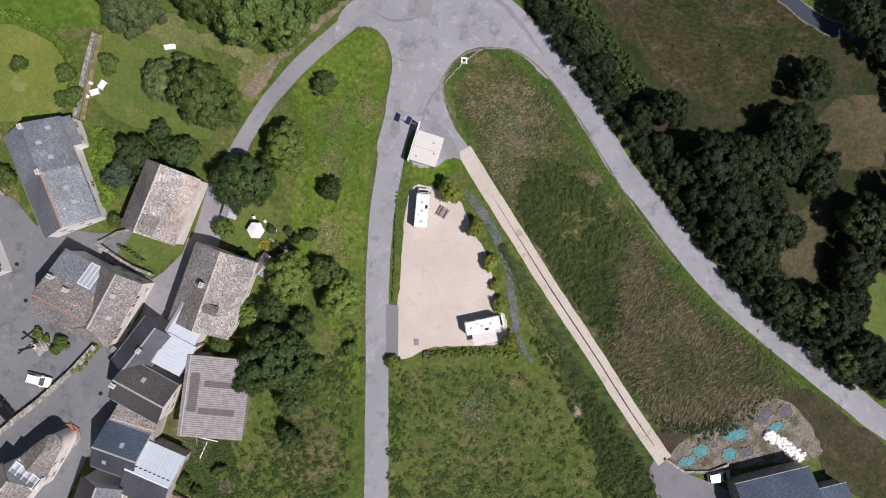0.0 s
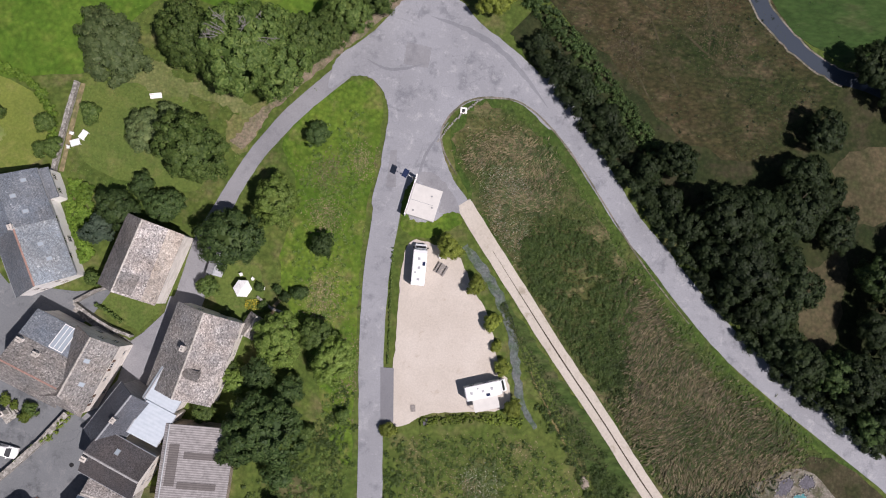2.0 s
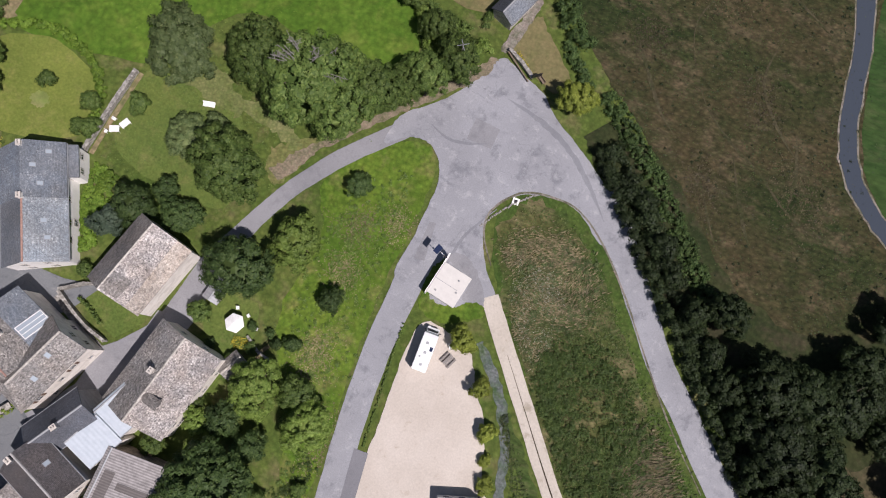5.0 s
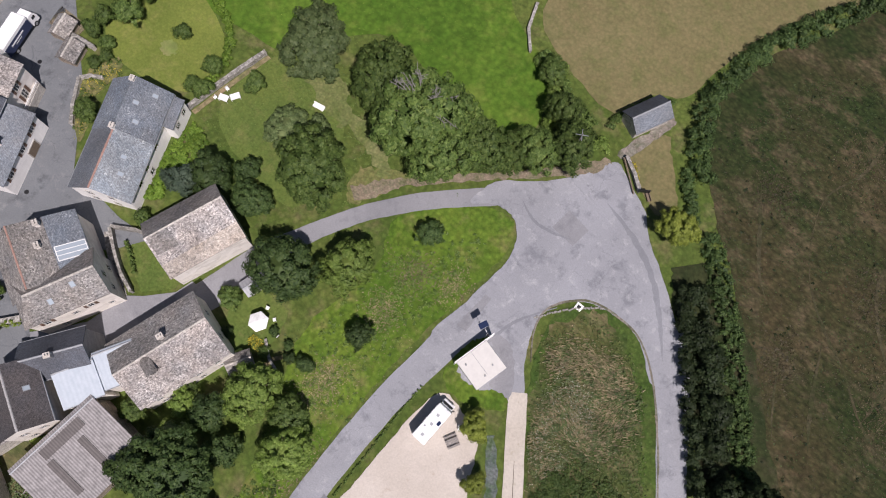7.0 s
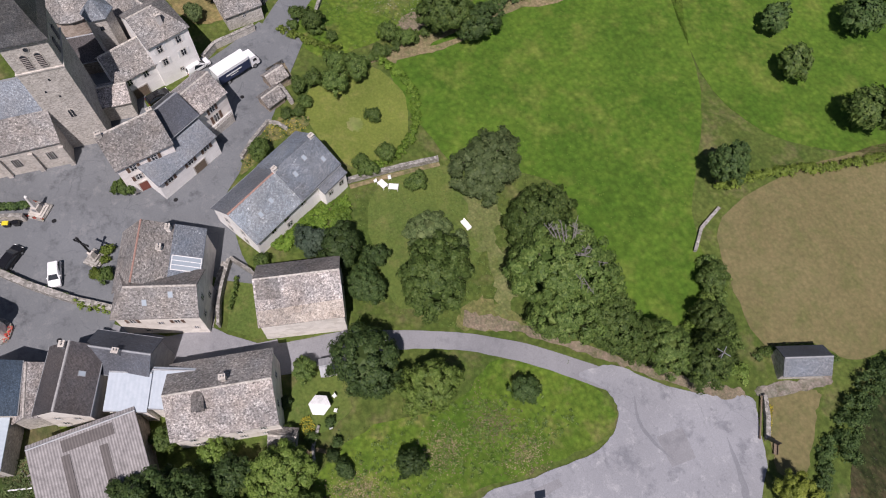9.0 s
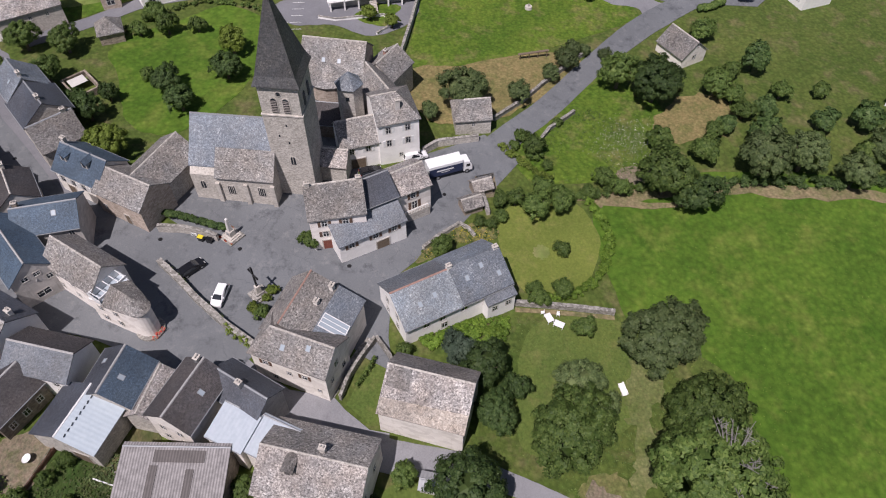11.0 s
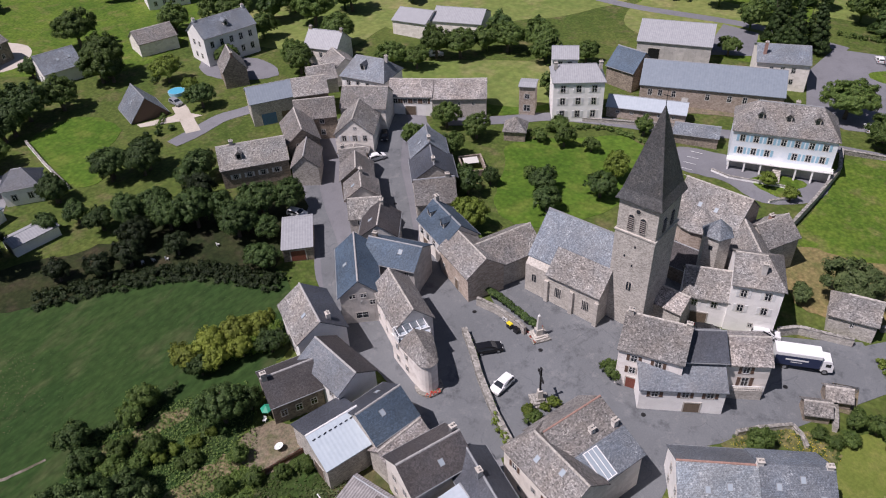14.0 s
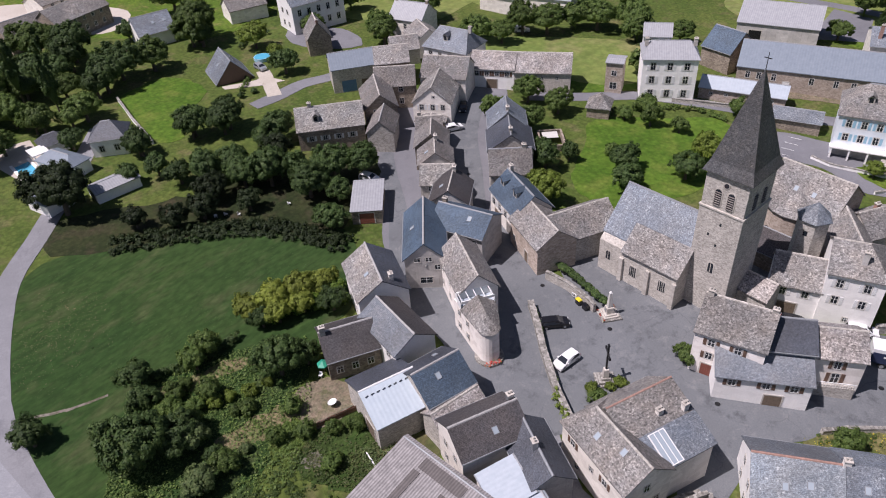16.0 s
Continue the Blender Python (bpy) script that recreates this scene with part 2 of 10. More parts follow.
# Pasture green with the passing cloud's shade put into its colours.
SHADY = earth("green pasture, cloud shade in colour", (0.025, 0.056, 0.014), (0.038, 0.07, 0.018), (0.068, 0.082, 0.034), 0.06, 1.3, bump=0.15, patch=(0.52, 0.68), stretch=(110, 0.4), grain=(0.6, 1.4), tuft=0.45)
VERDURE = earth("deep green verge growth", (0.045, 0.08, 0.016), (0.066, 0.102, 0.022), (0.09, 0.1, 0.034), 0.1, 1.3, bump=0.6, patch=(0.5, 0.68), grain=(0.4, 1.6))
# Real heath browns and greens, darkened further to carry the cloud's shade.
HEATH = earth("brown rough pasture, cloud shade in colour", (0.022, 0.034, 0.01), (0.052, 0.043, 0.021), (0.085, 0.067, 0.04), 0.07, 1.5, bump=0.5, patch=(0.5, 0.64), stretch=(100, 0.62), grain=(0.35, 1.7), tuft=0.8)
BRACKEN = earth("dull brown bracken grass", (0.07, 0.06, 0.034), (0.095, 0.08, 0.046), (0.05, 0.055, 0.024), 0.1, 1.3, bump=0.4, patch=(0.5, 0.68), grain=(0.6, 1.4))
REED = earth("dry flattened reeds", (0.095, 0.092, 0.04), (0.15, 0.126, 0.068), (0.062, 0.08, 0.027), 0.13, 1.6, bump=0.7, patch=(0.44, 0.6), stretch=(-50, 0.4), grain=(0.4, 1.6))
# Undergrowth colours made darker to include the shade below the trees.
LITTER = earth("woodland undergrowth, tree shade in colour", (0.022, 0.032, 0.011), (0.038, 0.044, 0.017), (0.055, 0.046, 0.028), 0.12, 1.2, bump=0.6)
RANK = earth("rank weeds", (0.038, 0.068, 0.016), (0.06, 0.088, 0.024), (0.11, 0.1, 0.052), 0.09, 1.3, bump=0.7, patch=(0.54, 0.68), stretch=(-38, 0.45), grain=(0.35, 1.65))
SOIL = earth("bare soil", (0.19, 0.155, 0.115), (0.24, 0.195, 0.145), (0.13, 0.13, 0.065), 0.2, 2.5, patch=(0.5, 0.66))
MINGLED = earth("rank weeds mingled with dry grass", (0.038, 0.07, 0.015), (0.088, 0.09, 0.032), (0.165, 0.138, 0.075), 0.075, 1.4, bump=0.7, patch=(0.49, 0.62), stretch=(-50, 0.6), grain=(0.35, 1.65))
SUNDRIED = earth("sun-dried meadow grass", (0.125, 0.14, 0.046), (0.168, 0.156, 0.064), (0.215, 0.18, 0.09), 0.11, 1.5, bump=0.5, patch=(0.48, 0.64), grain=(0.5, 1.5))
SOIL_DARK = earth("dark bare soil", (0.055, 0.042, 0.032), (0.08, 0.062, 0.048), (0.05, 0.06, 0.025), 0.3, 2.2, patch=(0.5, 0.66))
STRAW = earth("dried grass bank", (0.2, 0.165, 0.095), (0.26, 0.21, 0.125), (0.13, 0.14, 0.055), 0.15, 1.8, patch=(0.48, 0.64))
GRAVEL = earth("pale limestone gravel", (0.46, 0.41, 0.355), (0.52, 0.47, 0.415), (0.4, 0.34, 0.28), 0.12, 3.6, bump=0.2, patch=(0.6, 0.72), grain=(0.84, 1.14), tuft=0)
TRACK = earth("pale stone track", (0.45, 0.405, 0.345), (0.5, 0.455, 0.395), (0.3, 0.262, 0.2), 0.2, 2.6, bump=0.2, patch=(0.56, 0.7), grain=(0.8, 1.17), tuft=0)
ASPHALT = paved("worn pale asphalt", (0.262, 0.266, 0.284), (0.15, 0.155, 0.172), (0.42, 0.42, 0.425), 0.4, 0.88, 0.75)
STREET = paved("dark village asphalt", (0.15, 0.158, 0.166), (0.07, 0.075, 0.082), (0.24, 0.243, 0.245), 0.4, 0.86, 0.7)
TARMAC = paved("smooth grey tarmac", (0.18, 0.18, 0.194), (0.12, 0.12, 0.13), (0.25, 0.25, 0.26), 0.2, 0.86, 0.4)
TAWNY = earth("tawny burnt grass", (0.185, 0.158, 0.068), (0.24, 0.188, 0.088), (0.13, 0.138, 0.046), 0.1, 1.5, bump=0.5, patch=(0.52, 0.68), grain=(0.55, 1.45))
STREAK = paved("tyre-darkened asphalt", (0.2, 0.205, 0.222), (0.15, 0.155, 0.17), (0.27, 0.272, 0.28), 0.1, 0.86, 0.5)
DITCH = earth("grey silted ditch", (0.1, 0.12, 0.115), (0.15, 0.16, 0.165), (0.06, 0.1, 0.035), 0.4, 2.0)
TRODDEN = earth("trodden brown grass", (0.05, 0.044, 0.024), (0.072, 0.062, 0.036), (0.036, 0.042, 0.016), 0.3, 1.6, bump=0.4, patch=(0.46, 0.6), grain=(0.5, 1.5))
RUBBLE = earth("stony rubble soil", (0.18, 0.158, 0.135), (0.25, 0.225, 0.2), (0.09, 0.088, 0.052), 0.3, 2.2, bump=0.6, patch=(0.48, 0.6))

LAUZE = roofing("weathered stone tiles", (0.285, 0.272, 0.262), (0.185, 0.177, 0.17), (0.11, 0.105, 0.102), 0.3, 0.19, (0.5, 0.48, 0.46), 0.075, irregular=True)
PALE_LAUZE = roofing("lichen-bleached stone tiles", (0.4, 0.372, 0.358), (0.25, 0.232, 0.223), (0.14, 0.13, 0.126), 0.3, 0.19, (0.6, 0.565, 0.54), 0.11, irregular=True)
GREY_LAUZE = roofing("grey lichen-covered stone tiles", (0.3, 0.292, 0.28), (0.2, 0.194, 0.186), (0.115, 0.112, 0.108), 0.3, 0.19, (0.5, 0.488, 0.468), 0.1, irregular=True)
SAND_LAUZE = roofing("pale sandy tiles", (0.44, 0.395, 0.35), (0.36, 0.32, 0.282), (0.24, 0.215, 0.19), 0.42, 0.28, (0.52, 0.475, 0.43), 0.08, irregular=True)
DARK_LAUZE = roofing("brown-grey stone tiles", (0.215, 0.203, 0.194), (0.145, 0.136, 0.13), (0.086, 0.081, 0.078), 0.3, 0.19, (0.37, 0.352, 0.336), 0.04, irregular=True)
SLATE = roofing("blue-grey slates", (0.205, 0.235, 0.27), (0.132, 0.152, 0.182), (0.07, 0.078, 0.092), 0.3, 0.2, (0.43, 0.455, 0.47), 0.065, rough=0.6, bump=0.35, spec=0.5)
PALE_SLATE = roofing("weathered pale slates", (0.27, 0.305, 0.335), (0.19, 0.218, 0.246), (0.1, 0.112, 0.128), 0.3, 0.2, (0.5, 0.52, 0.53), 0.07, rough=0.6, bump=0.35, spec=0.5)
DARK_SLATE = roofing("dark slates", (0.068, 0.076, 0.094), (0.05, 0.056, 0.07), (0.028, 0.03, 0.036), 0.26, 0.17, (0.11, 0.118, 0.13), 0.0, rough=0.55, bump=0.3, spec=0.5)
GREY_SLATE = roofing("grey slates", (0.168, 0.184, 0.205), (0.124, 0.138, 0.158), (0.068, 0.075, 0.086), 0.3, 0.2, (0.3, 0.315, 0.33), 0.04, rough=0.6, bump=0.35, spec=0.5)
BLUE_SLATE = roofing("smooth blue slates", (0.082, 0.12, 0.168), (0.062, 0.093, 0.134), (0.036, 0.052, 0.072), 0.3, 0.2, (0.12, 0.15, 0.19), 0.0, rough=0.68, bump=0.25, spec=0.35)
BROWN_SLATE = roofing("brown-black slates", (0.08, 0.074, 0.076), (0.058, 0.054, 0.056), (0.03, 0.028, 0.029), 0.26, 0.17, (0.12, 0.112, 0.113), 0.0, rough=0.6, bump=0.3)
SPIRE = roofing("old spire slates", (0.115, 0.116, 0.118), (0.078, 0.08, 0.084), (0.042, 0.042, 0.045), 0.34, 0.24, (0.22, 0.215, 0.2), 0.05, rough=0.6, bump=0.4)
ZINC = ribbed("pale standing-seam metal", (0.36, 0.41, 0.455), (0.42, 0.465, 0.51), 0.6, 0.5, 0.0, 0.06)
WHITE_METAL = ribbed("white standing-seam metal", (0.44, 0.51, 0.56), (0.5, 0.565, 0.61), 0.6, 0.5, 0.0, 0.05)
PALE_PANEL = ribbed("grey-blue roof panels", (0.17, 0.205, 0.245), (0.21, 0.245, 0.285), 0.6, 0.5, 0.0, 0.1)
CORRUGATED = ribbed("weathered fibre-cement sheets", (0.2, 0.188, 0.185), (0.33, 0.31, 0.305), 0.36, 0.85, 0.0, 0.85)
BROWN_SHEET = ribbed("brown corrugated sheets", (0.105, 0.094, 0.09), (0.135, 0.12, 0.115), 0.36, 0.8, 0.0, 0.7)
GREY_SHEET = ribbed("grey shed sheets", (0.29, 0.295, 0.31), (0.36, 0.365, 0.38), 0.5, 0.6, 0.0, 0.25)

STONE = masonry("grey-beige rubble stone", (0.34, 0.318, 0.288), (0.45, 0.422, 0.385), (0.56, 0.53, 0.488), 3.4)
BROWN_STONE = masonry("brown rubble stone", (0.19, 0.155, 0.125), (0.27, 0.225, 0.182), (0.35, 0.295, 0.24), 2.4)
CREAM = masonry("aged cream render", (0.7, 0.655, 0.6), (0.78, 0.735, 0.675), (0.83, 0.785, 0.73), 0.9, bump=0.1, stain=(0.74, 0.71, 0.67), uneven=0.35)
PINKISH = masonry("pale limewash", (0.7, 0.648, 0.605), (0.78, 0.73, 0.69), (0.82, 0.775, 0.735), 0.9, bump=0.1, stain=(0.8, 0.77, 0.75), uneven=0.35)
WHITE = masonry("white render", (0.83, 0.812, 0.79), (0.87, 0.852, 0.83), (0.89, 0.872, 0.85), 0.6, bump=0.08, stain=(0.86, 0.84, 0.82), uneven=0.35)
GREY_RENDER = masonry("grey render", (0.42, 0.405, 0.39), (0.47, 0.452, 0.436), (0.52, 0.5, 0.48), 0.8, bump=0.15)
ICE = masonry("pale blue-white render", (0.74, 0.8, 0.86), (0.78, 0.83, 0.88), (0.82, 0.86, 0.9), 0.6, bump=0.1, stain=(0.88, 0.89, 0.91), uneven=0.35)
DRESSED = masonry("dressed pale stone", (0.42, 0.39, 0.355), (0.48, 0.45, 0.41), (0.54, 0.505, 0.465), 1.6, bump=0.3)
COPING = masonry("lichen-covered wall stone", (0.16, 0.152, 0.138), (0.25, 0.238, 0.218), (0.38, 0.364, 0.34), 3.0)

TERRACOTTA = plain("terracotta ridge", (0.33, 0.2, 0.16), 0.85, wear=0.3)
WHITE_PAINT = plain("white paint", (0.75, 0.75, 0.74), 0.45)
OFFWHITE = plain("off-white membrane", (0.56, 0.54, 0.505), 0.7, wear=0.06, scale=1.2)
WOOD = plain("weathered timber", (0.16, 0.12, 0.085), 0.8, wear=0.3)
GREY_WOOD = plain("grey weathered timber", (0.22, 0.2, 0.185), 0.85, wear=0.3)
RED_DOOR = plain("red-brown painted wood", (0.2, 0.065, 0.045), 0.6)
BLUE_DOOR = plain("blue painted doors", (0.1, 0.2, 0.36), 0.6)
SHUTTER = plain("brown shutters", (0.14, 0.085, 0.06), 0.65)
BLUE_SHUTTER = plain("light blue shutters", (0.3, 0.5, 0.62), 0.6)
PANE = glassy("window glass", (0.02, 0.024, 0.03))
# Pale base colour imitates the sky reflected in the panes.
SKYLIGHT = glassy("roof window glass, sky reflection in colour", (0.34, 0.39, 0.43), 0.1)
IRON = plain("dark iron", (0.03, 0.03, 0.032), 0.5, 0.6)
STEEL = plain("galvanised steel", (0.42, 0.43, 0.44), 0.45, 0.8)
LEAD = plain("dull lead flashing", (0.28, 0.29, 0.3), 0.6, 0.3)
RUBBER = plain("tyre rubber", (0.02, 0.02, 0.02), 0.85)
WHITE_CAR = plain("white car paint", (0.78, 0.78, 0.78), 0.25, wear=0.03)
BLACK_CAR = plain("black car paint", (0.012, 0.012, 0.014), 0.2, wear=0.1)
SILVER_CAR = plain("silver car paint", (0.45, 0.47, 0.49), 0.3, 0.5, wear=0.05)
BLUE_CAR = plain("dark blue car paint", (0.02, 0.035, 0.07), 0.25)
NAVY = plain("navy truck curtain", (0.02, 0.03, 0.075), 0.55)
LAMP_RED = plain("red lamp lens", (0.35, 0.02, 0.02), 0.25)
LAMP_CLEAR = plain("clear lamp lens", (0.7, 0.7, 0.68), 0.2)
YELLOW = plain("yellow plastic", (0.72, 0.58, 0.03), 0.5)
GREEN_PLASTIC = plain("green plastic", (0.02, 0.28, 0.18), 0.5)
TURQUOISE = plain("turquoise gravel", (0.07, 0.22, 0.23), 0.85, wear=0.45, scale=2.5)
SLATE_CHIPS = plain("dark slate chippings", (0.1, 0.095, 0.11), 0.9, wear=0.4, scale=3)
POOL = glassy("pool water", (0.1, 0.42, 0.6), 0.05)
STREAM = glassy("shallow grey stream water", (0.05, 0.06, 0.075), 0.12)
HATCH = plain("milky roof hatch", (0.34, 0.35, 0.36), 0.3)
SOLAR = glassy("solar cells", (0.02, 0.03, 0.07), 0.15)
PAINT_LINE = plain("road marking paint", (0.7, 0.7, 0.68), 0.7)
FLOWERS = foliage("red flowers", (0.4, 0.03, 0.03), (0.5, 0.08, 0.06), (0.12, 0.2, 0.05))
DEADWOOD = plain("bleached dead wood", (0.19, 0.18, 0.162), 0.9, wear=0.3)
BARK = plain("bark", (0.1, 0.08, 0.06), 0.95, wear=0.35)

LEAF = foliage("broad leaves", (0.058, 0.102, 0.024), (0.098, 0.152, 0.037), (0.15, 0.206, 0.058))
DEEP = foliage("deep green leaves", (0.038, 0.072, 0.022), (0.063, 0.106, 0.032), (0.098, 0.145, 0.046))
# Leaf green darkened to stand in for cloud shade; also withered weeds.
SHADE = foliage("dark leaves, cloud shade in colour", (0.017, 0.03, 0.011), (0.029, 0.046, 0.017), (0.044, 0.062, 0.024))
BRIGHT = foliage("bright green leaves", (0.095, 0.14, 0.022), (0.15, 0.205, 0.034), (0.205, 0.26, 0.055))
OLIVE = foliage("dusty olive leaves", (0.07, 0.105, 0.038), (0.104, 0.145, 0.056), (0.15, 0.188, 0.078))
PURPLE = foliage("purple leaves", (0.035, 0.014, 0.02), (0.05, 0.022, 0.03), (0.07, 0.035, 0.04))
BLUISH = foliage("grey-green leaves", (0.05, 0.078, 0.054), (0.07, 0.102, 0.07), (0.095, 0.128, 0.088))
VINE = foliage("vivid creeper leaves", (0.078, 0.15, 0.018), (0.13, 0.215, 0.028), (0.185, 0.27, 0.048))
YELLOWISH = foliage("yellow-green leaves", (0.15, 0.19, 0.03), (0.215, 0.26, 0.045), (0.29, 0.33, 0.07))
WALNUT = foliage("walnut leaves", (0.105, 0.17, 0.032), (0.155, 0.23, 0.048), (0.215, 0.285, 0.075))
SEDGE = foliage("tall weeds", (0.045, 0.075, 0.018), (0.072, 0.102, 0.028), (0.12, 0.122, 0.055))
STEMS = foliage("dry stems", (0.13, 0.112, 0.062), (0.2, 0.168, 0.096), (0.3, 0.25, 0.155))
NETTLE = foliage("deep green weeds", (0.034, 0.062, 0.015), (0.056, 0.09, 0.022), (0.085, 0.118, 0.034))
BRACKEN_BLADES = foliage("brown dry blades", (0.05, 0.04, 0.022), (0.075, 0.06, 0.034), (0.1, 0.085, 0.05))
BRICK_STONE = masonry("warm pinkish stone", (0.33, 0.27, 0.225), (0.42, 0.35, 0.295), (0.5, 0.425, 0.365), 2.4)
OLD_ASPHALT = paved("older grey asphalt", (0.225, 0.225, 0.237), (0.14, 0.142, 0.155), (0.3, 0.3, 0.31), 0.35, 0.88, 0.5)
CHURCH_STONE = masonry("pale church stone", (0.42, 0.388, 0.345), (0.52, 0.484, 0.438), (0.6, 0.562, 0.515), 3.2)
BLOSSOM = foliage("white umbels", (0.1, 0.13, 0.05), (0.2, 0.22, 0.14), (0.45, 0.45, 0.4))
YELLOW_BLOOM = foliage("yellow flowers", (0.12, 0.15, 0.03), (0.45, 0.36, 0.03), (0.6, 0.5, 0.06))
RIDGE_PALE = plain("pale mortar ridge", (0.36, 0.35, 0.34), 0.85, wear=0.3)


# ---- helpers for shapes ----
def gz(x, y):
    """Height of the ground, which falls gently towards +y."""
    return -0.045 * max(-320.0, min(320.0, y))


def part(name, bm, mat, parent=None, label="", m=None):
    me = bpy.data.meshes.new(name)
    bm.to_mesh(me)
    bm.free()
    for k in (mat if isinstance(mat, (list, tuple)) else (mat,)):
        me.materials.append(k)
    ob = new(name, me)
    if parent:
        ob.parent = parent
    if m is not None:
        ob.matrix_basis = m
    if label:
        ob["label"] = label
    return ob


def share(name, me, parent, m, label=""):
    ob = new(name, me)
    ob.parent, ob.matrix_basis = parent, m
    if label:
        ob["label"] = label
    return ob


def block(bm, x0, x1, y0, y1, z0, z1, top=(1.0, 1.0), mi=0, m=None):
    """A box whose top may be narrower than its foot."""
    cx, cy = (x0 + x1) / 2, (y0 + y1) / 2
    vs = []
    for z, (sx, sy) in ((z0, (1, 1)), (z1, top)):
        for x, y in ((x0, y0), (x1, y0), (x1, y1), (x0, y1)):
            v = Vector((cx + (x - cx) * sx, cy + (y - cy) * sy, z))
            vs.append(bm.verts.new(m @ v if m else v))
    for q in ((3, 2, 1, 0), (4, 5, 6, 7), (0, 1, 5, 4), (1, 2, 6, 5), (2, 3, 7, 6), (3, 0, 4, 7)):
        bm.faces.new([vs[i] for i in q]).material_index = mi
    return vs


def boxed(*a, bevel=0.0, **k):
    bm = bmesh.new()
    block(bm, *a, **k)
    if bevel:
        bmesh.ops.bevel(bm, geom=bm.edges[:], offset=bevel, segments=2, affect="EDGES")
    return bm


def tube(bm, a, b, r0, r1, seg=8, mi=0):
    a, b = Vector(a), Vector(b)
    q = (b - a).to_track_quat("Z", "Y").to_matrix()
    rings = []
    for p, r in ((a, r0), (b, r1)):
        rings.append([bm.verts.new(p + q @ Vector((r * math.cos(i * math.tau / seg), r * math.sin(i * math.tau / seg), 0))) for i in range(seg)])
    for i in range(seg):
        j = (i + 1) % seg
        bm.faces.new((rings[0][i], rings[0][j], rings[1][j], rings[1][i])).material_index = mi
    bm.faces.new(rings[1]).material_index = mi
    bm.faces.new(rings[0][::-1]).material_index = mi


def smooth_line(pts, closed, steps=5):
    """Points on a curve through the given ones."""
    out, n = [], len(pts)
    for i in range(n if closed else n - 1):
        p = [Vector(pts[(i + k) % n] if closed else pts[max(0, min(n - 1, i + k))]) for k in (-1, 0, 1, 2)]
        for s in range(steps):
            t = s / steps
            out.append(0.5 * (2 * p[1] + (p[2] - p[0]) * t + (2 * p[0] - 5 * p[1] + 4 * p[2] - p[3]) * t * t + (3 * p[1] - p[0] - 3 * p[2] + p[3]) * t ** 3))
    if not closed:
        out.append(Vector(pts[-1]))
    return out


def field(name, pts, lift, mat, label, category, curved=True, ragged=0.25, skirt=0.3):
    """A sheet of ground of its own kind, with an uneven edge."""
    line = smooth_line(pts, True, 6) if curved else [Vector(p) for p in pts]
    rng = random.Random(len(name) + int(pts[0][0] * 7))
    ring = [(p.x + rng.uniform(-ragged, ragged), p.y + rng.uniform(-ragged, ragged)) for p in line]
    bm = bmesh.new()
    vs = [bm.verts.new((x, y, gz(x, y) + lift)) for x, y in ring]
    f = bm.faces.new(vs)
    if f.normal.z < 0:
        f.normal_flip()
    f.normal_update()
    if f.normal.z < 0:
        f.normal_flip()
    low = [bm.verts.new((v.co.x, v.co.y, v.co.z - skirt)) for v in vs]
    for i in range(len(vs)):
        j = (i + 1) % len(vs)
        bm.faces.new((vs[i], low[i], low[j], vs[j]))
    bmesh.ops.recalc_face_normals(bm, faces=bm.faces[:])
    return tagged(part(name, bm, mat), label, category, kind="structure")


def lane(name, pts, width, lift, mat, label, category="road", ragged=0.12, steps=6):
    """A road along a line; width is one number or one for each point."""
    line = smooth_line([(*p, w) for p, w in zip(pts, width if isinstance(width, (list, tuple)) else [width] * len(pts))], False, steps)
    rng = random.Random(int(abs(pts[0][0]) * 31))
    bm, rows = bmesh.new(), []
    for i, p in enumerate(line):
        d = (line[min(i + 1, len(line) - 1)] - line[max(i - 1, 0)])
        n = Vector((-d.y, d.x)).normalized() * p.z / 2
        row = []
        for s, low in ((1, 0.3), (1, 0), (-1, 0), (-1, 0.3)):
            k = s * (1 + rng.uniform(-ragged, ragged) / max(p.z, 1))
            x, y = p.x + n.x * k, p.y + n.y * k
            row.append(bm.verts.new((x, y, gz(x, y) + lift - low)))
        row[0].co.xy, row[3].co.xy = row[1].co.xy, row[2].co.xy
        rows.append(row)
    for a, b in zip(rows, rows[1:]):
        for k in range(3):
            bm.faces.new((a[k], a[k + 1], b[k + 1], b[k]))
    bmesh.ops.recalc_face_normals(bm, faces=bm.faces[:])
    return tagged(part(name, bm, mat), label, category, kind="structure")


def low_wall(pts, thick, high, mat, label, name="stone_wall", capped=True):
    """A free-standing wall along a line, with a separate row of coping stones."""
    c = Vector((*pts[0], 0))
    c.z = gz(c.x, c.y)
    thing = new(name)
    thing.location = c
    tagged(thing, label, "wall")
    rng = random.Random(int(abs(c.x * 13 + c.y)))
    for nm, half, z0, z1, mt in (("wall_body", thick / 2, -0.8, high, mat), ("coping", thick / 2 + 0.06, high, high + 0.12, COPING)):
        if nm == "coping" and not capped:
            continue
        bm, rows = bmesh.new(), []
        line = []
        for a, b in zip(pts, pts[1:]):
            k = max(2, int(math.dist(a, b) / 0.9))
            line += [(a[0] + (b[0] - a[0]) * i / k, a[1] + (b[1] - a[1]) * i / k) for i in range(k)]
        line.append(pts[-1])
        for i, p in enumerate(line):
            d = Vector(line[min(i + 1, len(line) - 1)]) - Vector(line[max(i - 1, 0)])
            n = Vector((-d.y, d.x)).normalized() * (half + rng.uniform(-0.03, 0.03))
            g = gz(*p) - c.z
            up = rng.uniform(-0.06, 0.06)
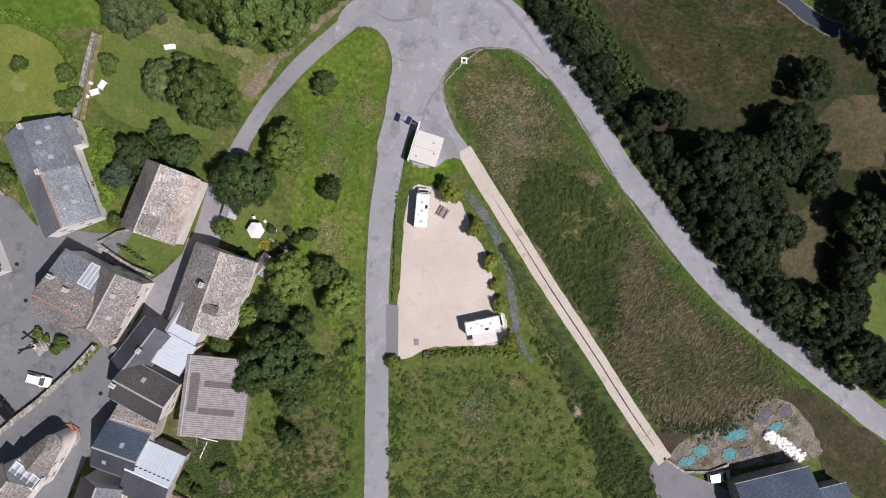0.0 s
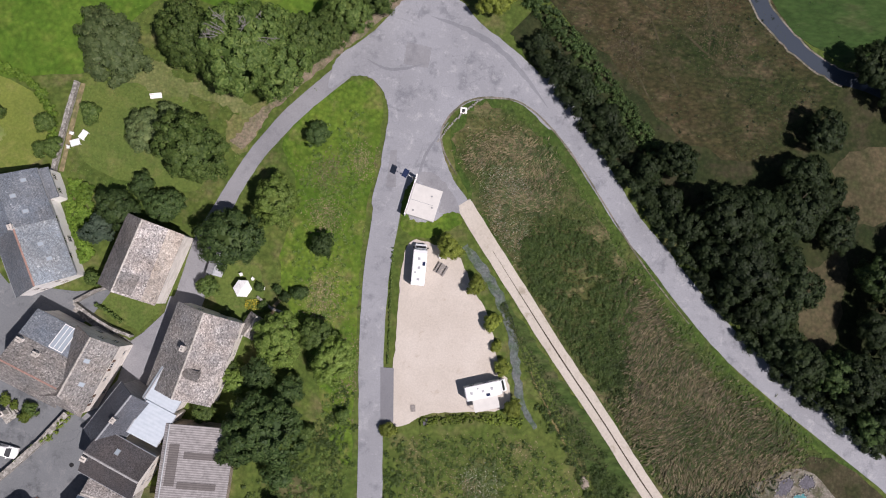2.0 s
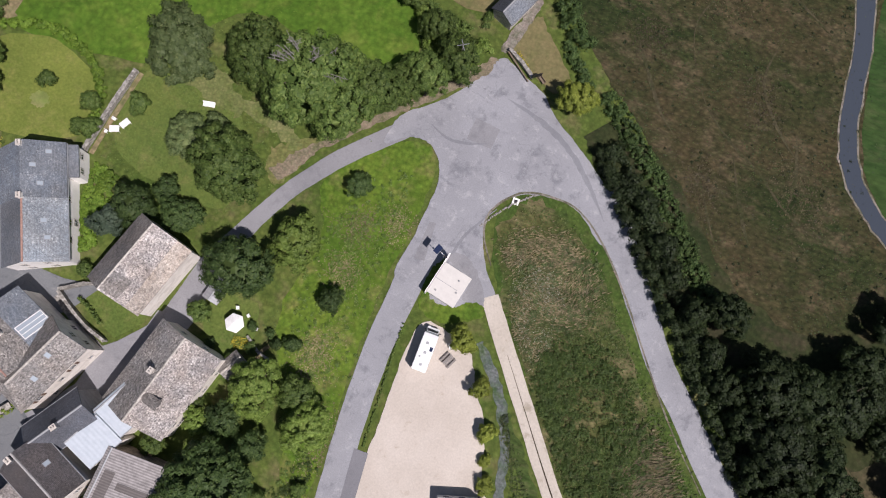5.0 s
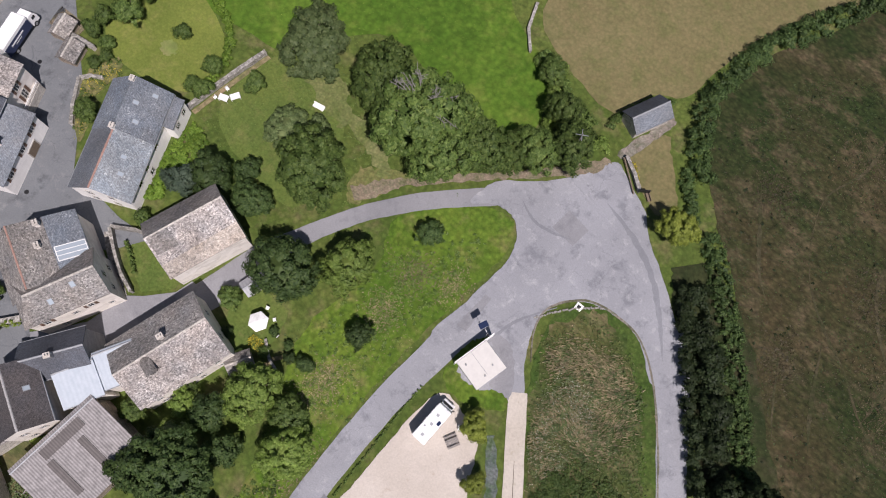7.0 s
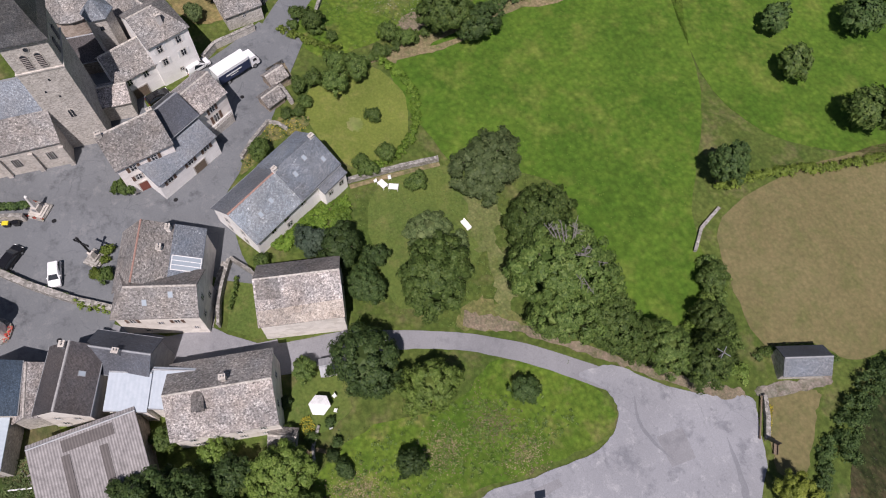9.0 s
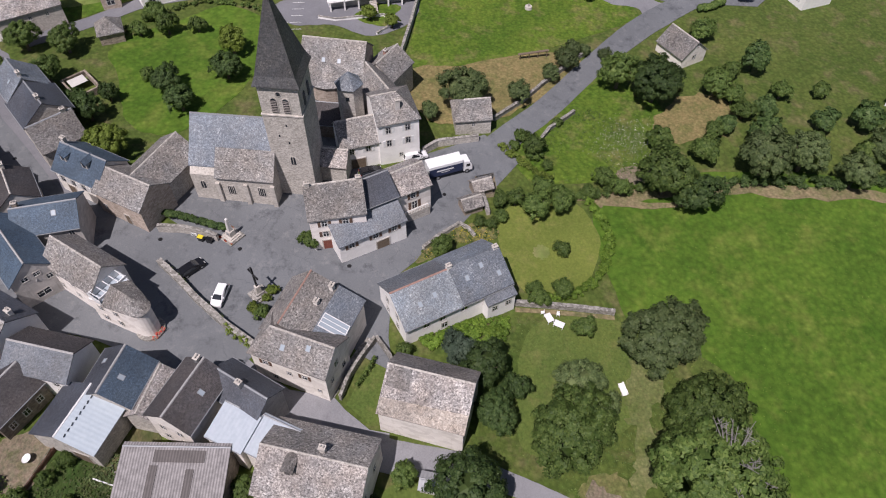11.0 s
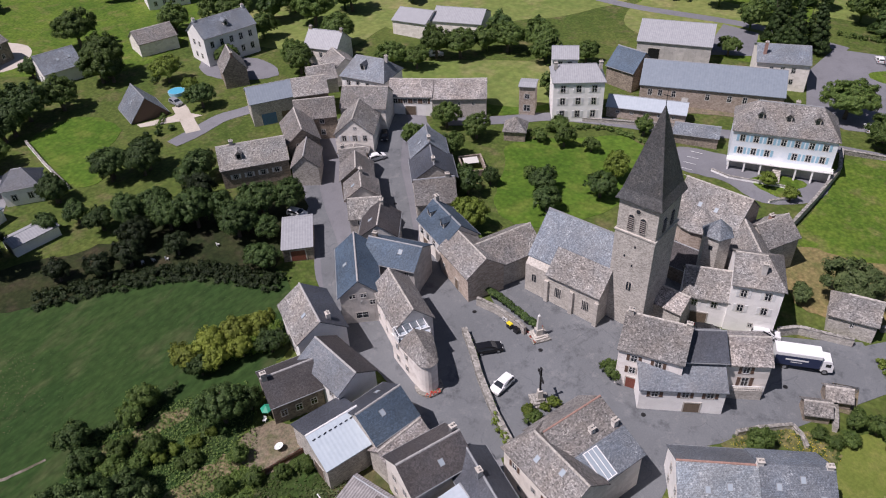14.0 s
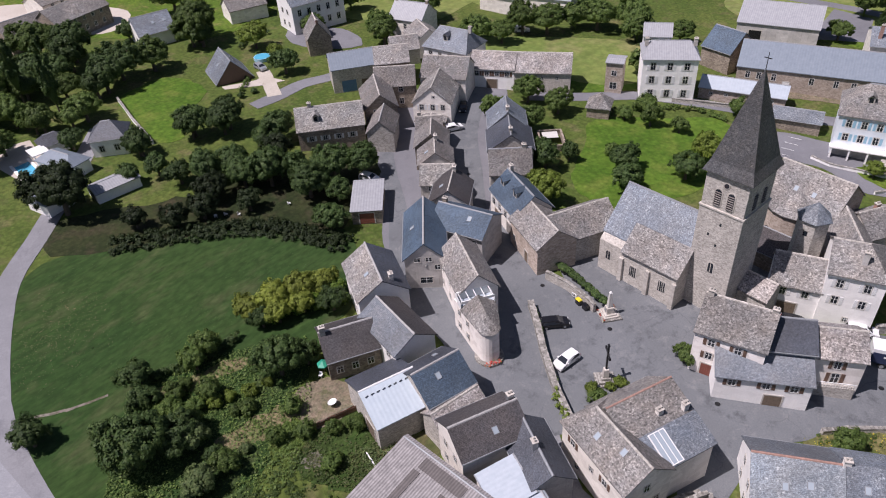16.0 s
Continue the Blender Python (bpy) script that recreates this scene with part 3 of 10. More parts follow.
            rows.append([bm.verts.new((p[0] + s * n.x - c.x, p[1] + s * n.y - c.y, g + z + (up if z == z1 else 0))) for s, z in ((1, z0), (1, z1), (-1, z1), (-1, z0))])
        for a, b in zip(rows, rows[1:]):
            for k in range(4):
                bm.faces.new((a[k], a[(k + 1) % 4], b[(k + 1) % 4], b[k]))
        bm.faces.new(rows[0])
        bm.faces.new(rows[-1])
        bmesh.ops.recalc_face_normals(bm, faces=bm.faces[:])
        part(nm, bm, mt, thing)
    return thing


def slab(name, pts, thick, mat, parent, label="", along=None):
    """A roof slope: a plane of some thickness, with its rows laid along its first edge."""
    P = [Vector(p) for p in pts]
    u = ((along if along is not None else P[1] - P[0])).normalized()
    nrm = Vector()
    for i in range(1, len(P) - 1):
        nrm += (P[i] - P[0]).cross(P[i + 1] - P[0])
    nrm.normalize()
    if nrm.z < 0:
        P.reverse()
        nrm = -nrm
    v = nrm.cross(u)
    bm = bmesh.new()
    uv = bm.loops.layers.uv.new("UVMap")
    top = [bm.verts.new(p) for p in P]
    bot = [bm.verts.new(p - Vector((0, 0, thick))) for p in P]
    bm.faces.new(top)
    bm.faces.new(bot[::-1])
    for i in range(len(P)):
        j = (i + 1) % len(P)
        bm.faces.new((top[i], bot[i], bot[j], top[j]))
    for f in bm.faces:
        for lp in f.loops:
            lp[uv].uv = (lp.vert.co.dot(u), lp.vert.co.dot(v))
    return part(name, bm, mat, parent, label)


WINDOWS = {}


def lattice(bm, xs, zs, y0, y1, holes, mi=0):
    """A flat grid of some thickness with open cells, all in one piece."""
    V = {}

    def v(i, j, k):
        if (i, j, k) not in V:
            V[i, j, k] = bm.verts.new((xs[i], (y0, y1)[k], zs[j]))
        return V[i, j, k]
    full = {(i, j) for i in range(len(xs) - 1) for j in range(len(zs) - 1)} - set(holes)
    for i, j in full:
        fs = [(v(i, j, 0), v(i + 1, j, 0), v(i + 1, j + 1, 0), v(i, j + 1, 0)), (v(i, j + 1, 1), v(i + 1, j + 1, 1), v(i + 1, j, 1), v(i, j, 1))]
        for (di, dj), (p, q) in (((-1, 0), ((i, j + 1), (i, j))), ((1, 0), ((i + 1, j), (i + 1, j + 1))), ((0, -1), ((i, j), (i + 1, j))), ((0, 1), ((i + 1, j + 1), (i, j + 1)))):
            if (i + di, j + dj) not in full:
                fs.append((v(*q, 0), v(*p, 0), v(*p, 1), v(*q, 1)))
        for f in fs:
            bm.faces.new(f).material_index = mi


def mesh_of(name, bm, mat):
    me = bpy.data.meshes.new(name)
    bm.to_mesh(me), bm.free()
    me.materials.append(mat)
    return me


def plank_mesh(name, w, h, mat, n, y=-0.05):
    """A board with upright grooves, in one piece."""
    bm = bmesh.new()
    prof = []
    for i in range(n):
        x0, x1 = -w / 2 + w * i / n, -w / 2 + w * (i + 1) / n
        prof += [(x0 + 0.015, y), (x1 - 0.015, y)] + ([(x1 - 0.005, y + 0.025), (x1 + 0.005, y + 0.025)] if i < n - 1 else [])
    prof = [(-w / 2, 0.02)] + prof + [(w / 2, 0.02)]
    lo, hi = [bm.verts.new((px, py, 0)) for px, py in prof], [bm.verts.new((px, py, h)) for px, py in prof]
    for i in range(len(prof)):
        j = (i + 1) % len(prof)
        bm.faces.new((lo[i], lo[j], hi[j], hi[i]))
    bm.faces.new(hi)
    bm.faces.new(lo[::-1])
    return mesh_of(name, bm, mat)


def window_meshes(w, h):
    """Stone surround, white casement, pane and shutters."""
    key = (round(w, 2), round(h, 2))
    if key not in WINDOWS:
        bm = bmesh.new()
        lattice(bm, (-w / 2 - 0.09, -w / 2, w / 2, w / 2 + 0.09), (-h / 2 - 0.1, -h / 2, h / 2, h / 2 + 0.1), -0.05, 0.05, [(1, 1)])
        me = mesh_of("window", bm, DRESSED)
        bm = bmesh.new()
        lattice(bm, (-w / 2, -w / 2 + 0.05, -0.03, 0.03, w / 2 - 0.05, w / 2), (-h / 2, -h / 2 + 0.05, 0.1 * h, 0.1 * h + 0.03, h / 2 - 0.05, h / 2), -0.035, 0.02, [(1, 1), (3, 1), (1, 3), (3, 3)])
        cm = mesh_of("casement", bm, WHITE_PAINT)
        pm = mesh_of("pane", boxed(-w / 2 + 0.01, w / 2 - 0.01, -0.02, 0.01, -h / 2 + 0.01, h / 2 - 0.01), PANE)
        shut = {}
        for k, mt in (("b", SHUTTER), ("l", BLUE_SHUTTER), ("w", WHITE_PAINT)):
            shut[k] = plank_mesh("shutter", w / 2, h, mt, 3)
        WINDOWS[key] = me, cm, pm, shut
    return WINDOWS[key]


def side_pose(side, u, z, L, W):
    return {"y-": pose(u, -W / 2, z), "y+": pose(-u, W / 2, z, 0, 0, 180), "x+": pose(L / 2, u, z, 0, 0, 90), "x-": pose(-L / 2, -u, z, 0, 0, -90)}[side]


def add_window(house_ob, side, u, z, w, h, shut, L, W):
    me, cm, pm, sm = window_meshes(w, h)
    ob = share("window", me, house_ob, side_pose(side, u, z, L, W))
    share("casement", cm, ob, Matrix())
    share("pane", pm, ob, Matrix())
    if shut:
        share("shutter", sm[shut], ob, pose(w * 0.75 + 0.17, -0.01, -h / 2))
        share("shutter", sm[shut], ob, pose(-w * 0.75 - 0.17, -0.01, -h / 2))


def grid_of(side, cols, rows, span, z0=1.7, dz=2.8, w=0.95, h=1.35, shut=""):
    """Windows in even columns and storeys on one side of a house."""
    return [(side, (c - (cols - 1) / 2) * span, z0 + r * dz, w, h, shut) for r in range(rows) for c in range(cols)]


HOUSES = []


def house(label, at, ang, L, W, he, hr, roof, wall, ratio=0.5, hip=(0, 0), roof2=None, he2=None, wins=(), doors=(), chim=(), lights=(), dormers=(),
          ov=0.35, ridge=None, name="house", category="house", lift=0.0, thick=0.16, group=""):
    """A house with its long axis along its own x; its ridge stands at ratio of the depth."""
    ob = new(name)
    ob.matrix_basis = pose(at[0], at[1], gz(*at) + lift, 0, 0, ang)
    tagged(ob, label, category, group)
    HOUSES.append((at[0], at[1], max(L, W) / 2))
    hl, hw = L / 2, W / 2
    yr = -hw + ratio * W
    he2 = he if he2 is None else he2
    bm = bmesh.new()
    drop = thick + 0.03
    ring = [(-hw, -1.6), (hw, -1.6), (hw, he2 - drop), (yr, hr - drop), (-hw, he - drop)]
    ends = []
    for x, hp in ((-hl, hip[0]), (hl, hip[1])):
        ends.append([bm.verts.new((x, y, z if not (hp and i == 3) else (he + he2) / 2 - drop)) for i, (y, z) in enumerate(ring)])
    bm.faces.new(ends[0][::-1])
    bm.faces.new(ends[1])
    for i in range(5):
        j = (i + 1) % 5
        if i in (2, 3) and (hip[0] or hip[1]):
            continue
        bm.faces.new((ends[0][i], ends[0][j], ends[1][j], ends[1][i]))
    bmesh.ops.recalc_face_normals(bm, faces=bm.faces[:])
    part("wall", bm, wall, ob)
    og = 0.22
    s1, s2 = (hr - he) / max(yr + hw, 0.01), (hr - he2) / max(hw - yr, 0.01)
    a0, a1 = -hl - (ov if hip[0] else og), hl + (ov if hip[1] else og)
    r0, r1 = a0 + hip[0], a1 - hip[1]
    if ratio > 0.02:
        slab("roof_slope", [(a0, -hw - ov, he - ov * s1), (a1, -hw - ov, he - ov * s1), (r1, yr, hr), (r0, yr, hr)], thick, roof, ob)
    if ratio < 0.98:
        slab("roof_slope", [(a1, hw + ov, he2 - ov * s2), (a0, hw + ov, he2 - ov * s2), (r0, yr, hr), (r1, yr, hr)], thick, roof2 or roof, ob)
    for h_, xa, xr in ((hip[0], a0, r0), (hip[1], a1, r1)):
        if h_:
            slab("hip_slope", [(xa, -hw - ov, he - ov * s1), (xa, hw + ov, he2 - ov * s2), (xr, yr, hr)], thick, roof, ob)
    if 0.02 < ratio < 0.98:
        bm, rows = bmesh.new(), []
        n = max(2, int((r1 - r0) / 0.45))
        for i in range(n + 1):
            x, up = r0 + (r1 - r0) * i / n, 0.02 * math.sin(i * 2.1 + at[0])
            rows.append([bm.verts.new((x, yr + dy, hr + dz + up)) for dy, dz in ((-0.17, -0.12), (-0.11, 0.02), (0, 0.07), (0.11, 0.02), (0.17, -0.12))])
        for a, b in zip(rows, rows[1:]):
            for k in range(4):
                bm.faces.new((a[k], b[k], b[k + 1], a[k + 1]))
        part("ridge_cap", bm, ridge or LEAD, ob)
    for sgn, z in ((-1, he - ov * s1), (1, he2 - ov * s2)):
        if roof in (SLATE, PALE_SLATE, DARK_SLATE, BLUE_SLATE, BROWN_SLATE, ZINC) and (ratio > 0.02 or sgn > 0):
            bm = bmesh.new()
            tube(bm, (a0, sgn * (hw + ov + 0.05), z - 0.1), (a1, sgn * (hw + ov + 0.05), z - 0.1), 0.075, 0.075, 6)
            part("gutter", bm, LEAD, ob)
    for w in wins:
        add_window(ob, *w, L, W)
    for side, u, w, h, mt in doors:
        d = share("door", plank_mesh("door", w, h, mt, max(3, int(w / 0.3))), ob, side_pose(side, u, 0.0, L, W))
        bm = bmesh.new()
        lattice(bm, (-w / 2 - 0.18, -w / 2, w / 2, w / 2 + 0.18), (0, h, h + 0.2), -0.07, 0.04, [(1, 0)])
        part("door_frame", bm, DRESSED, d)
    for u, v, up, mt in chim:
        zs = hr - abs(v - yr) * (s1 if v < yr else s2)
        bm = bmesh.new()
        block(bm, -0.38, 0.38, -0.3, 0.3, zs - 0.7, hr + up)
        c = part("chimney", bm, mt, ob, m=pose(u, v, 0))
        part("chimney_cap", boxed(-0.46, 0.46, -0.38, 0.38, hr + up, hr + up + 0.12), DRESSED, c)
        for dx in (-0.18, 0.18):
            bm = bmesh.new()
            tube(bm, (dx, 0, hr + up + 0.1), (dx, 0, hr + up + 0.45), 0.12, 0.1, 8)
            part("chimney_pot", bm, DRESSED, c)
    for side, u, f in lights:
        neg = side == "y-"
        y0, z0, y1 = (-hw, he, yr) if neg else (hw, he2, yr)
        p = Vector((u, y0 + (y1 - y0) * f, z0 + (hr - z0) * f))
        t = math.degrees(math.atan(s1 if neg else s2))
        m = pose(*p, t if neg else -t)
        bm = bmesh.new()
        lattice(bm, (-0.35, -0.29, 0.29, 0.35), (-0.45, -0.39, 0.39, 0.45), -0.1, 0.05, [(1, 1)])
        bmesh.ops.rotate(bm, verts=bm.verts[:], cent=(0, 0, 0), matrix=Matrix.Rotation(-math.pi / 2, 3, "X"))
        sk = part("skylight", bm, LEAD, ob, m=m)
        part("pane", boxed(-0.29, 0.29, -0.39, 0.39, -0.02, 0.07), SKYLIGHT, sk)
    for side, u, f, rf in dormers:
        neg = side == "y-"
        y0, z0 = (-hw, he) if neg else (hw, he2)
        y = y0 + (yr - y0) * f
        z = z0 + (hr - z0) * f
        m = pose(u, y, z) if neg else pose(u, y, z, 0, 0, 180)
        bm = bmesh.new()
        block(bm, -0.6, 0.6, 0.0, 1.6, -0.3, 1.3)
        d = part("dormer", bm, DRESSED, ob, m=m)
        for sx in (-1, 1):
            slab("dormer_roof", [(sx * 0.8, -0.25, 1.15), (sx * 0.8, 2.2, 1.15), (0, 2.2, 1.85), (0, -0.25, 1.85)], 0.1, rf, d)
        part("pane", boxed(-0.36, 0.36, -0.03, 0.02, 0.15, 1.1), PANE, d)
    return ob


# ---- plants ----
BALL = bmesh.new()
bmesh.ops.create_icosphere(BALL, subdivisions=1, radius=1)
BALL.verts.index_update()
BALL_V, BALL_F = np.array([x.co[:] for x in BALL.verts]), np.array([[x.index for x in f.verts] for f in BALL.faces])
BALL.free()


def spray_mesh(name, pts, nrm, along, size, mat, rng, core=(), stray=0.4):
    """Many small leaf sprays at points: slim blades, longer along the twig than across it; core: lumps of inner leaves."""
    n = len(pts)
    d = nrm + rng.normal(0, stray, (n, 3))
    d /= np.linalg.norm(d, axis=1)[:, None]
    a = along + rng.normal(0, 0.5, (n, 3))
    a -= d * (a * d).sum(1)[:, None]
    a /= np.linalg.norm(a, axis=1)[:, None]
    b = np.cross(d, a)
    s = (size * rng.uniform(0.55, 1.4, n))[:, None]
    k = rng.uniform(0.4, 0.8, n)[:, None]
    v = np.stack([pts - a * s * 0.8 - b * s * k, pts - a * s * 0.5 + b * s * k + d * s * 0.15, pts + a * s - d * s * 0.2], 1).reshape(-1, 3)
    f = np.arange(3 * n).reshape(-1, 3)
    if len(core):
        c, rad = np.array([x[0] for x in core]), np.array([x[1] for x in core])
        inner = (c[:, None, :] + BALL_V[None] * rad[:, None, :]).reshape(-1, 3)
        f = np.concatenate([f, (BALL_F[None] + (3 * n + len(BALL_V) * np.arange(len(c)))[:, None, None]).reshape(-1, 3)])
        v = np.concatenate([v, inner])
    me = bpy.data.meshes.new(name)
    me.from_pydata(v.tolist(), [], f.tolist())
    me.materials.append(mat)
    return me


def leaf_mesh(name, pts, nrm, size, mat, rng, core=()):
    return spray_mesh(name, pts, nrm, rng.normal(0, 1, (len(pts), 3)), size, mat, rng, core)


def clump_points(rng, C, r, out, n):
    """Places of sprays over the outer sides of round clumps of leaves."""
    w = r[:, 0] ** 2
    idx = rng.choice(len(C), n, p=w / w.sum())
    u = rng.normal(0, 1, (n, 3)) + out[idx] * 0.9 + (0, 0, 0.5)
    u /= np.linalg.norm(u, axis=1)[:, None]
    p = C[idx] + u * r[idx] * rng.uniform(0.55, 1.2, (n, 1))
    return p, u + out[idx] * 0.3 + (0, 0, 0.2), u * 0.6 + out[idx] - (0, 0, 0.25)


def crown_clumps(rng, R, H, base, k):
    """Clumps that make up a lumpy crown: a few large limbs, each with several heads."""
    az = np.arange(k) * 2.39996 + rng.normal(0, 0.35, k)
    el = np.arcsin(np.clip(np.linspace(-0.3, 0.97, k) + rng.normal(0, 0.07, k), -0.45, 1))
    out = np.stack([np.cos(az) * np.cos(el), np.sin(az) * np.cos(el), np.sin(el)], 1)
    limbs = max(4, k // 9)
    la = np.arange(limbs) * 2.39996 + rng.normal(0, 0.4, limbs)
    le = np.arcsin(np.linspace(-0.2, 0.95, limbs))
    heads = np.stack([np.cos(la) * np.cos(le), np.sin(la) * np.cos(le), np.sin(le)], 1)
    gap = (1 - out @ heads.T).min(1)
    reach = rng.uniform(0.66, 0.93, k) * (1 + 0.13 * np.sin(az * 2 + rng.uniform(0, 6)) + 0.08 * np.sin(az * 3 + rng.uniform(0, 6))) * (1.08 - 1.1 * gap).clip(0.74, 1.08)
    size = (1.7 / np.sqrt(k) * rng.uniform(0.6, 1.4, k))[:, None]
    scale = np.array((R, R, H * 0.5))
    C = out * reach[:, None] * scale + (0, 0, base + H * 0.44)
    return C, size * np.array((R, R, 0.55 * R + 0.2 * H)), out


def crown_parts(rng, R, H, base, n, k):
    C, r, out = crown_clumps(rng, R, H, base, k)
    p, nrm, along = clump_points(rng, C, r, out, n)
    f = R / np.percentile(np.hypot(p[:, 0], p[:, 1]), 95)
    p[:, :2] *= f
    C[:, :2] *= f
    p[:, 2] = np.maximum(p[:, 2], 0.05)
    core = [(c, x * 0.55) for c, x in zip(C, r)] + [((0, 0, base + H * 0.4), (R * 0.64, R * 0.64, H * 0.33))]
    return p, nrm, along, core


def crown_mesh(seed, R, H, base, n, leaf, k, mat):
    rng = np.random.default_rng(seed)
    p, nrm, along, core = crown_parts(rng, R, H, base, n, k)
    return spray_mesh("crown", p, nrm, along, leaf, mat, rng, core, 0.32)


def conifer_mesh(seed, R, H, base, n, leaf, k, mat):
    """Tiers of drooping boughs on a tall cone."""
    rng = np.random.default_rng(seed)
    up = np.linspace(0.02, 1, k)
    az = np.arange(k) * 2.39996 + rng.normal(0, 0.3, k)
    rad = R * (1 - up) ** 0.8 * rng.uniform(0.6, 0.85, k)
    out = np.stack([np.cos(az), np.sin(az), np.full(k, 0.15)], 1)
    C = np.stack([rad * np.cos(az), rad * np.sin(az), base + up * H], 1)
    size = (R * 0.3 * (1 - up) + 0.3)[:, None] * np.array((1, 1, 0.5))
    p, nrm, along = clump_points(rng, C, size, out, n)
    core = [(c, x * 0.6) for c, x in zip(C, size)] + [((0, 0, base + H * f), (R * 0.5 * (1 - f), R * 0.5 * (1 - f), H * 0.16)) for f in (0.15, 0.35, 0.55, 0.75)]
    return spray_mesh("crown", p, nrm, along - np.array((0, 0, 0.5)), leaf, mat, rng, core, 0.3)


def trunk_mesh(seed, R, H, base):
    rng = random.Random(seed)
    bm = bmesh.new()
    r = 0.06 * R + 0.08
    tube(bm, (0, 0, -0.5), (0.05 * R, 0.03 * R, base + H * 0.3), r * 1.3, r * 0.8, 9)
    for i in range(6):
        az = i * math.tau / 6 + rng.uniform(-0.4, 0.4)
        e = (R * 0.6 * math.cos(az), R * 0.6 * math.sin(az), base + H * rng.uniform(0.4, 0.7))
        tube(bm, (0.04 * R, 0.02 * R, base + H * rng.uniform(0.02, 0.25)), e, r * 0.5, r * 0.15, 6)
    me = bpy.data.meshes.new("trunk")
    bm.to_mesh(me), bm.free()
    me.materials.append(BARK)
    return me


TREES = {}


def tree_kind(kind):
    """Crown and trunk meshes of a few trees of each size, built once."""
    if kind not in TREES:
        R, H, base, n, leaf, boughs = {"big": (6.5, 9.0, 2.0, 17000, 0.24, 190), "mid": (4.2, 6.6, 1.4, 9500, 0.19, 110), "small": (2.2, 3.6, 0.6, 3600, 0.15, 56),
                                      "shrub": (1.3, 1.9, 0.1, 1500, 0.12, 30), "tall": (3.2, 10.0, 1.2, 7000, 0.22, 110), "conifer": (3.2, 12.0, 0.8, 6000, 0.26, 90), "poplar": (1.9, 17.0, 1.6, 6000, 0.24, 130)}[kind]
        TREES[kind] = [(R, (conifer_mesh if kind == "conifer" else crown_mesh)(s * 7 + len(kind), R, H, base, n, leaf, boughs, LEAF), trunk_mesh(s, R, H, base)) for s in range(3)]
    return TREES[kind]


def tree(x, y, r, mat=None, label="", kind="", group="", lean=1.0):
    kind = kind or ("big" if r > 5.2 else "mid" if r > 3.0 else "small" if r > 1.6 else "shrub")
    rng = random.Random(int(x * 37 + y * 11))
    R, cm, tm = tree_kind(kind)[rng.randrange(3)]
    k = r / R
    shrub = kind == "shrub"
    ob = new("shrub" if shrub else "tree")
    ob.matrix_basis = pose(x, y, gz(x, y), 0, 0, rng.uniform(0, 360)) @ Matrix.Diagonal((k, k, k * lean * rng.uniform(0.88, 1.12), 1))
    tagged(ob, label or ("leafy green shrub growing in the grass" if shrub else "broad-leaved green tree with a full crown"), "shrub" if shrub else "tree", group)
    share("trunk", tm, ob, Matrix())
    c = share("crown", cm, ob, Matrix())
    if mat is not None:
        c.material_slots[0].link = "OBJECT"
        c.material_slots[0].material = mat
    return ob


def hedge(pts, width, high, mat, label, name="hedge", per=150, leaf=0.18, uneven=0.4):
    """A hedge along a line: bushes side by side, each a mound of leaf clumps."""
    rng = np.random.default_rng(int(abs(pts[0][0]) * 17 + abs(pts[0][1])))
    line = smooth_line([(*p, 0) for p in pts], False, 4)
    thing = new(name)
    base = Vector((*pts[0], gz(*pts[0])))
    thing.location = base
    tagged(thing, label, "hedge")
    clipped = uneven < 0.2
    size = (0.2 if clipped else 0.24) * min(width, 1.5 * high) + 0.08
    for first in range(0, len(line) - 1, 4):
        C, r, out, n = [], [], [], 0
        run = line[first:first + 5]
        for a, b in zip(run, run[1:]):
            ln = (b - a).length
            n += max(3, int(per * ln * (width + high) / 3))
            side = Vector((-(b - a).y, (b - a).x, 0)).normalized()
            for _ in range(max(2, round(ln * width / (size * size * (0.6 if clipped else 1.5))))):
                t, w, k = rng.uniform(0, 1), rng.uniform(-1, 1), 1 + uneven * rng.uniform(-0.55, 0.55)
                c = a + (b - a) * t + side * w * max(0.05, width / 2 - size * 0.7)
                top = high * (1 - (0.06 if clipped else 0.4) * w * w) * (1 + uneven * 0.7 * rng.uniform(-1, 1))
                C.append((c.x - base.x, c.y - base.y, gz(c.x, c.y) - base.z + max(0.1, top - size * 0.8 * k)))
                r.append((size * k, size * k, max(0.15, min(size * 0.9 * k, top))))
                out.append((side.x * w * 0.8, side.y * w * 0.8, 0.6))
        C, r, out = np.array(C), np.array(r), np.array(out)
        p, nrm, along = clump_points(rng, C, r, out, n)
        p[:, 2] = np.maximum(p[:, 2], -0.045 * p[:, 1] + 0.03)
        core = [(c, x * (1.0 if clipped else 0.55)) for c, x in zip(C, r)]
        ob = new("bush", spray_mesh("bush", p, nrm, along, leaf, mat, rng, core))
        ob.parent = thing
    return thing


def inside(poly, x, y):
    c = False
    for (x0, y0), (x1, y1) in zip(poly, poly[1:] + poly[:1]):
        if (y0 > y) != (y1 > y) and x < (x1 - x0) * (y - y0) / (y1 - y0) + x0:
            c = not c
    return c


TRACK_LINE = [Vector(p) for p in ((8.2, 22), (13.7, 14.1), (19.2, 6.3), (25.8, -3), (33.4, -13.2), (39.9, -22.3), (47, -31.5))]


def on_track(x, y, half=1.7):
    p = Vector((x, y))
    for a, b in zip(TRACK_LINE, TRACK_LINE[1:]):
        d = b - a
        t = min(1.0, max(0.0, (p - a).dot(d) / d.length_squared))
        if (a + d * t - p).length < half:
            return True
    return False


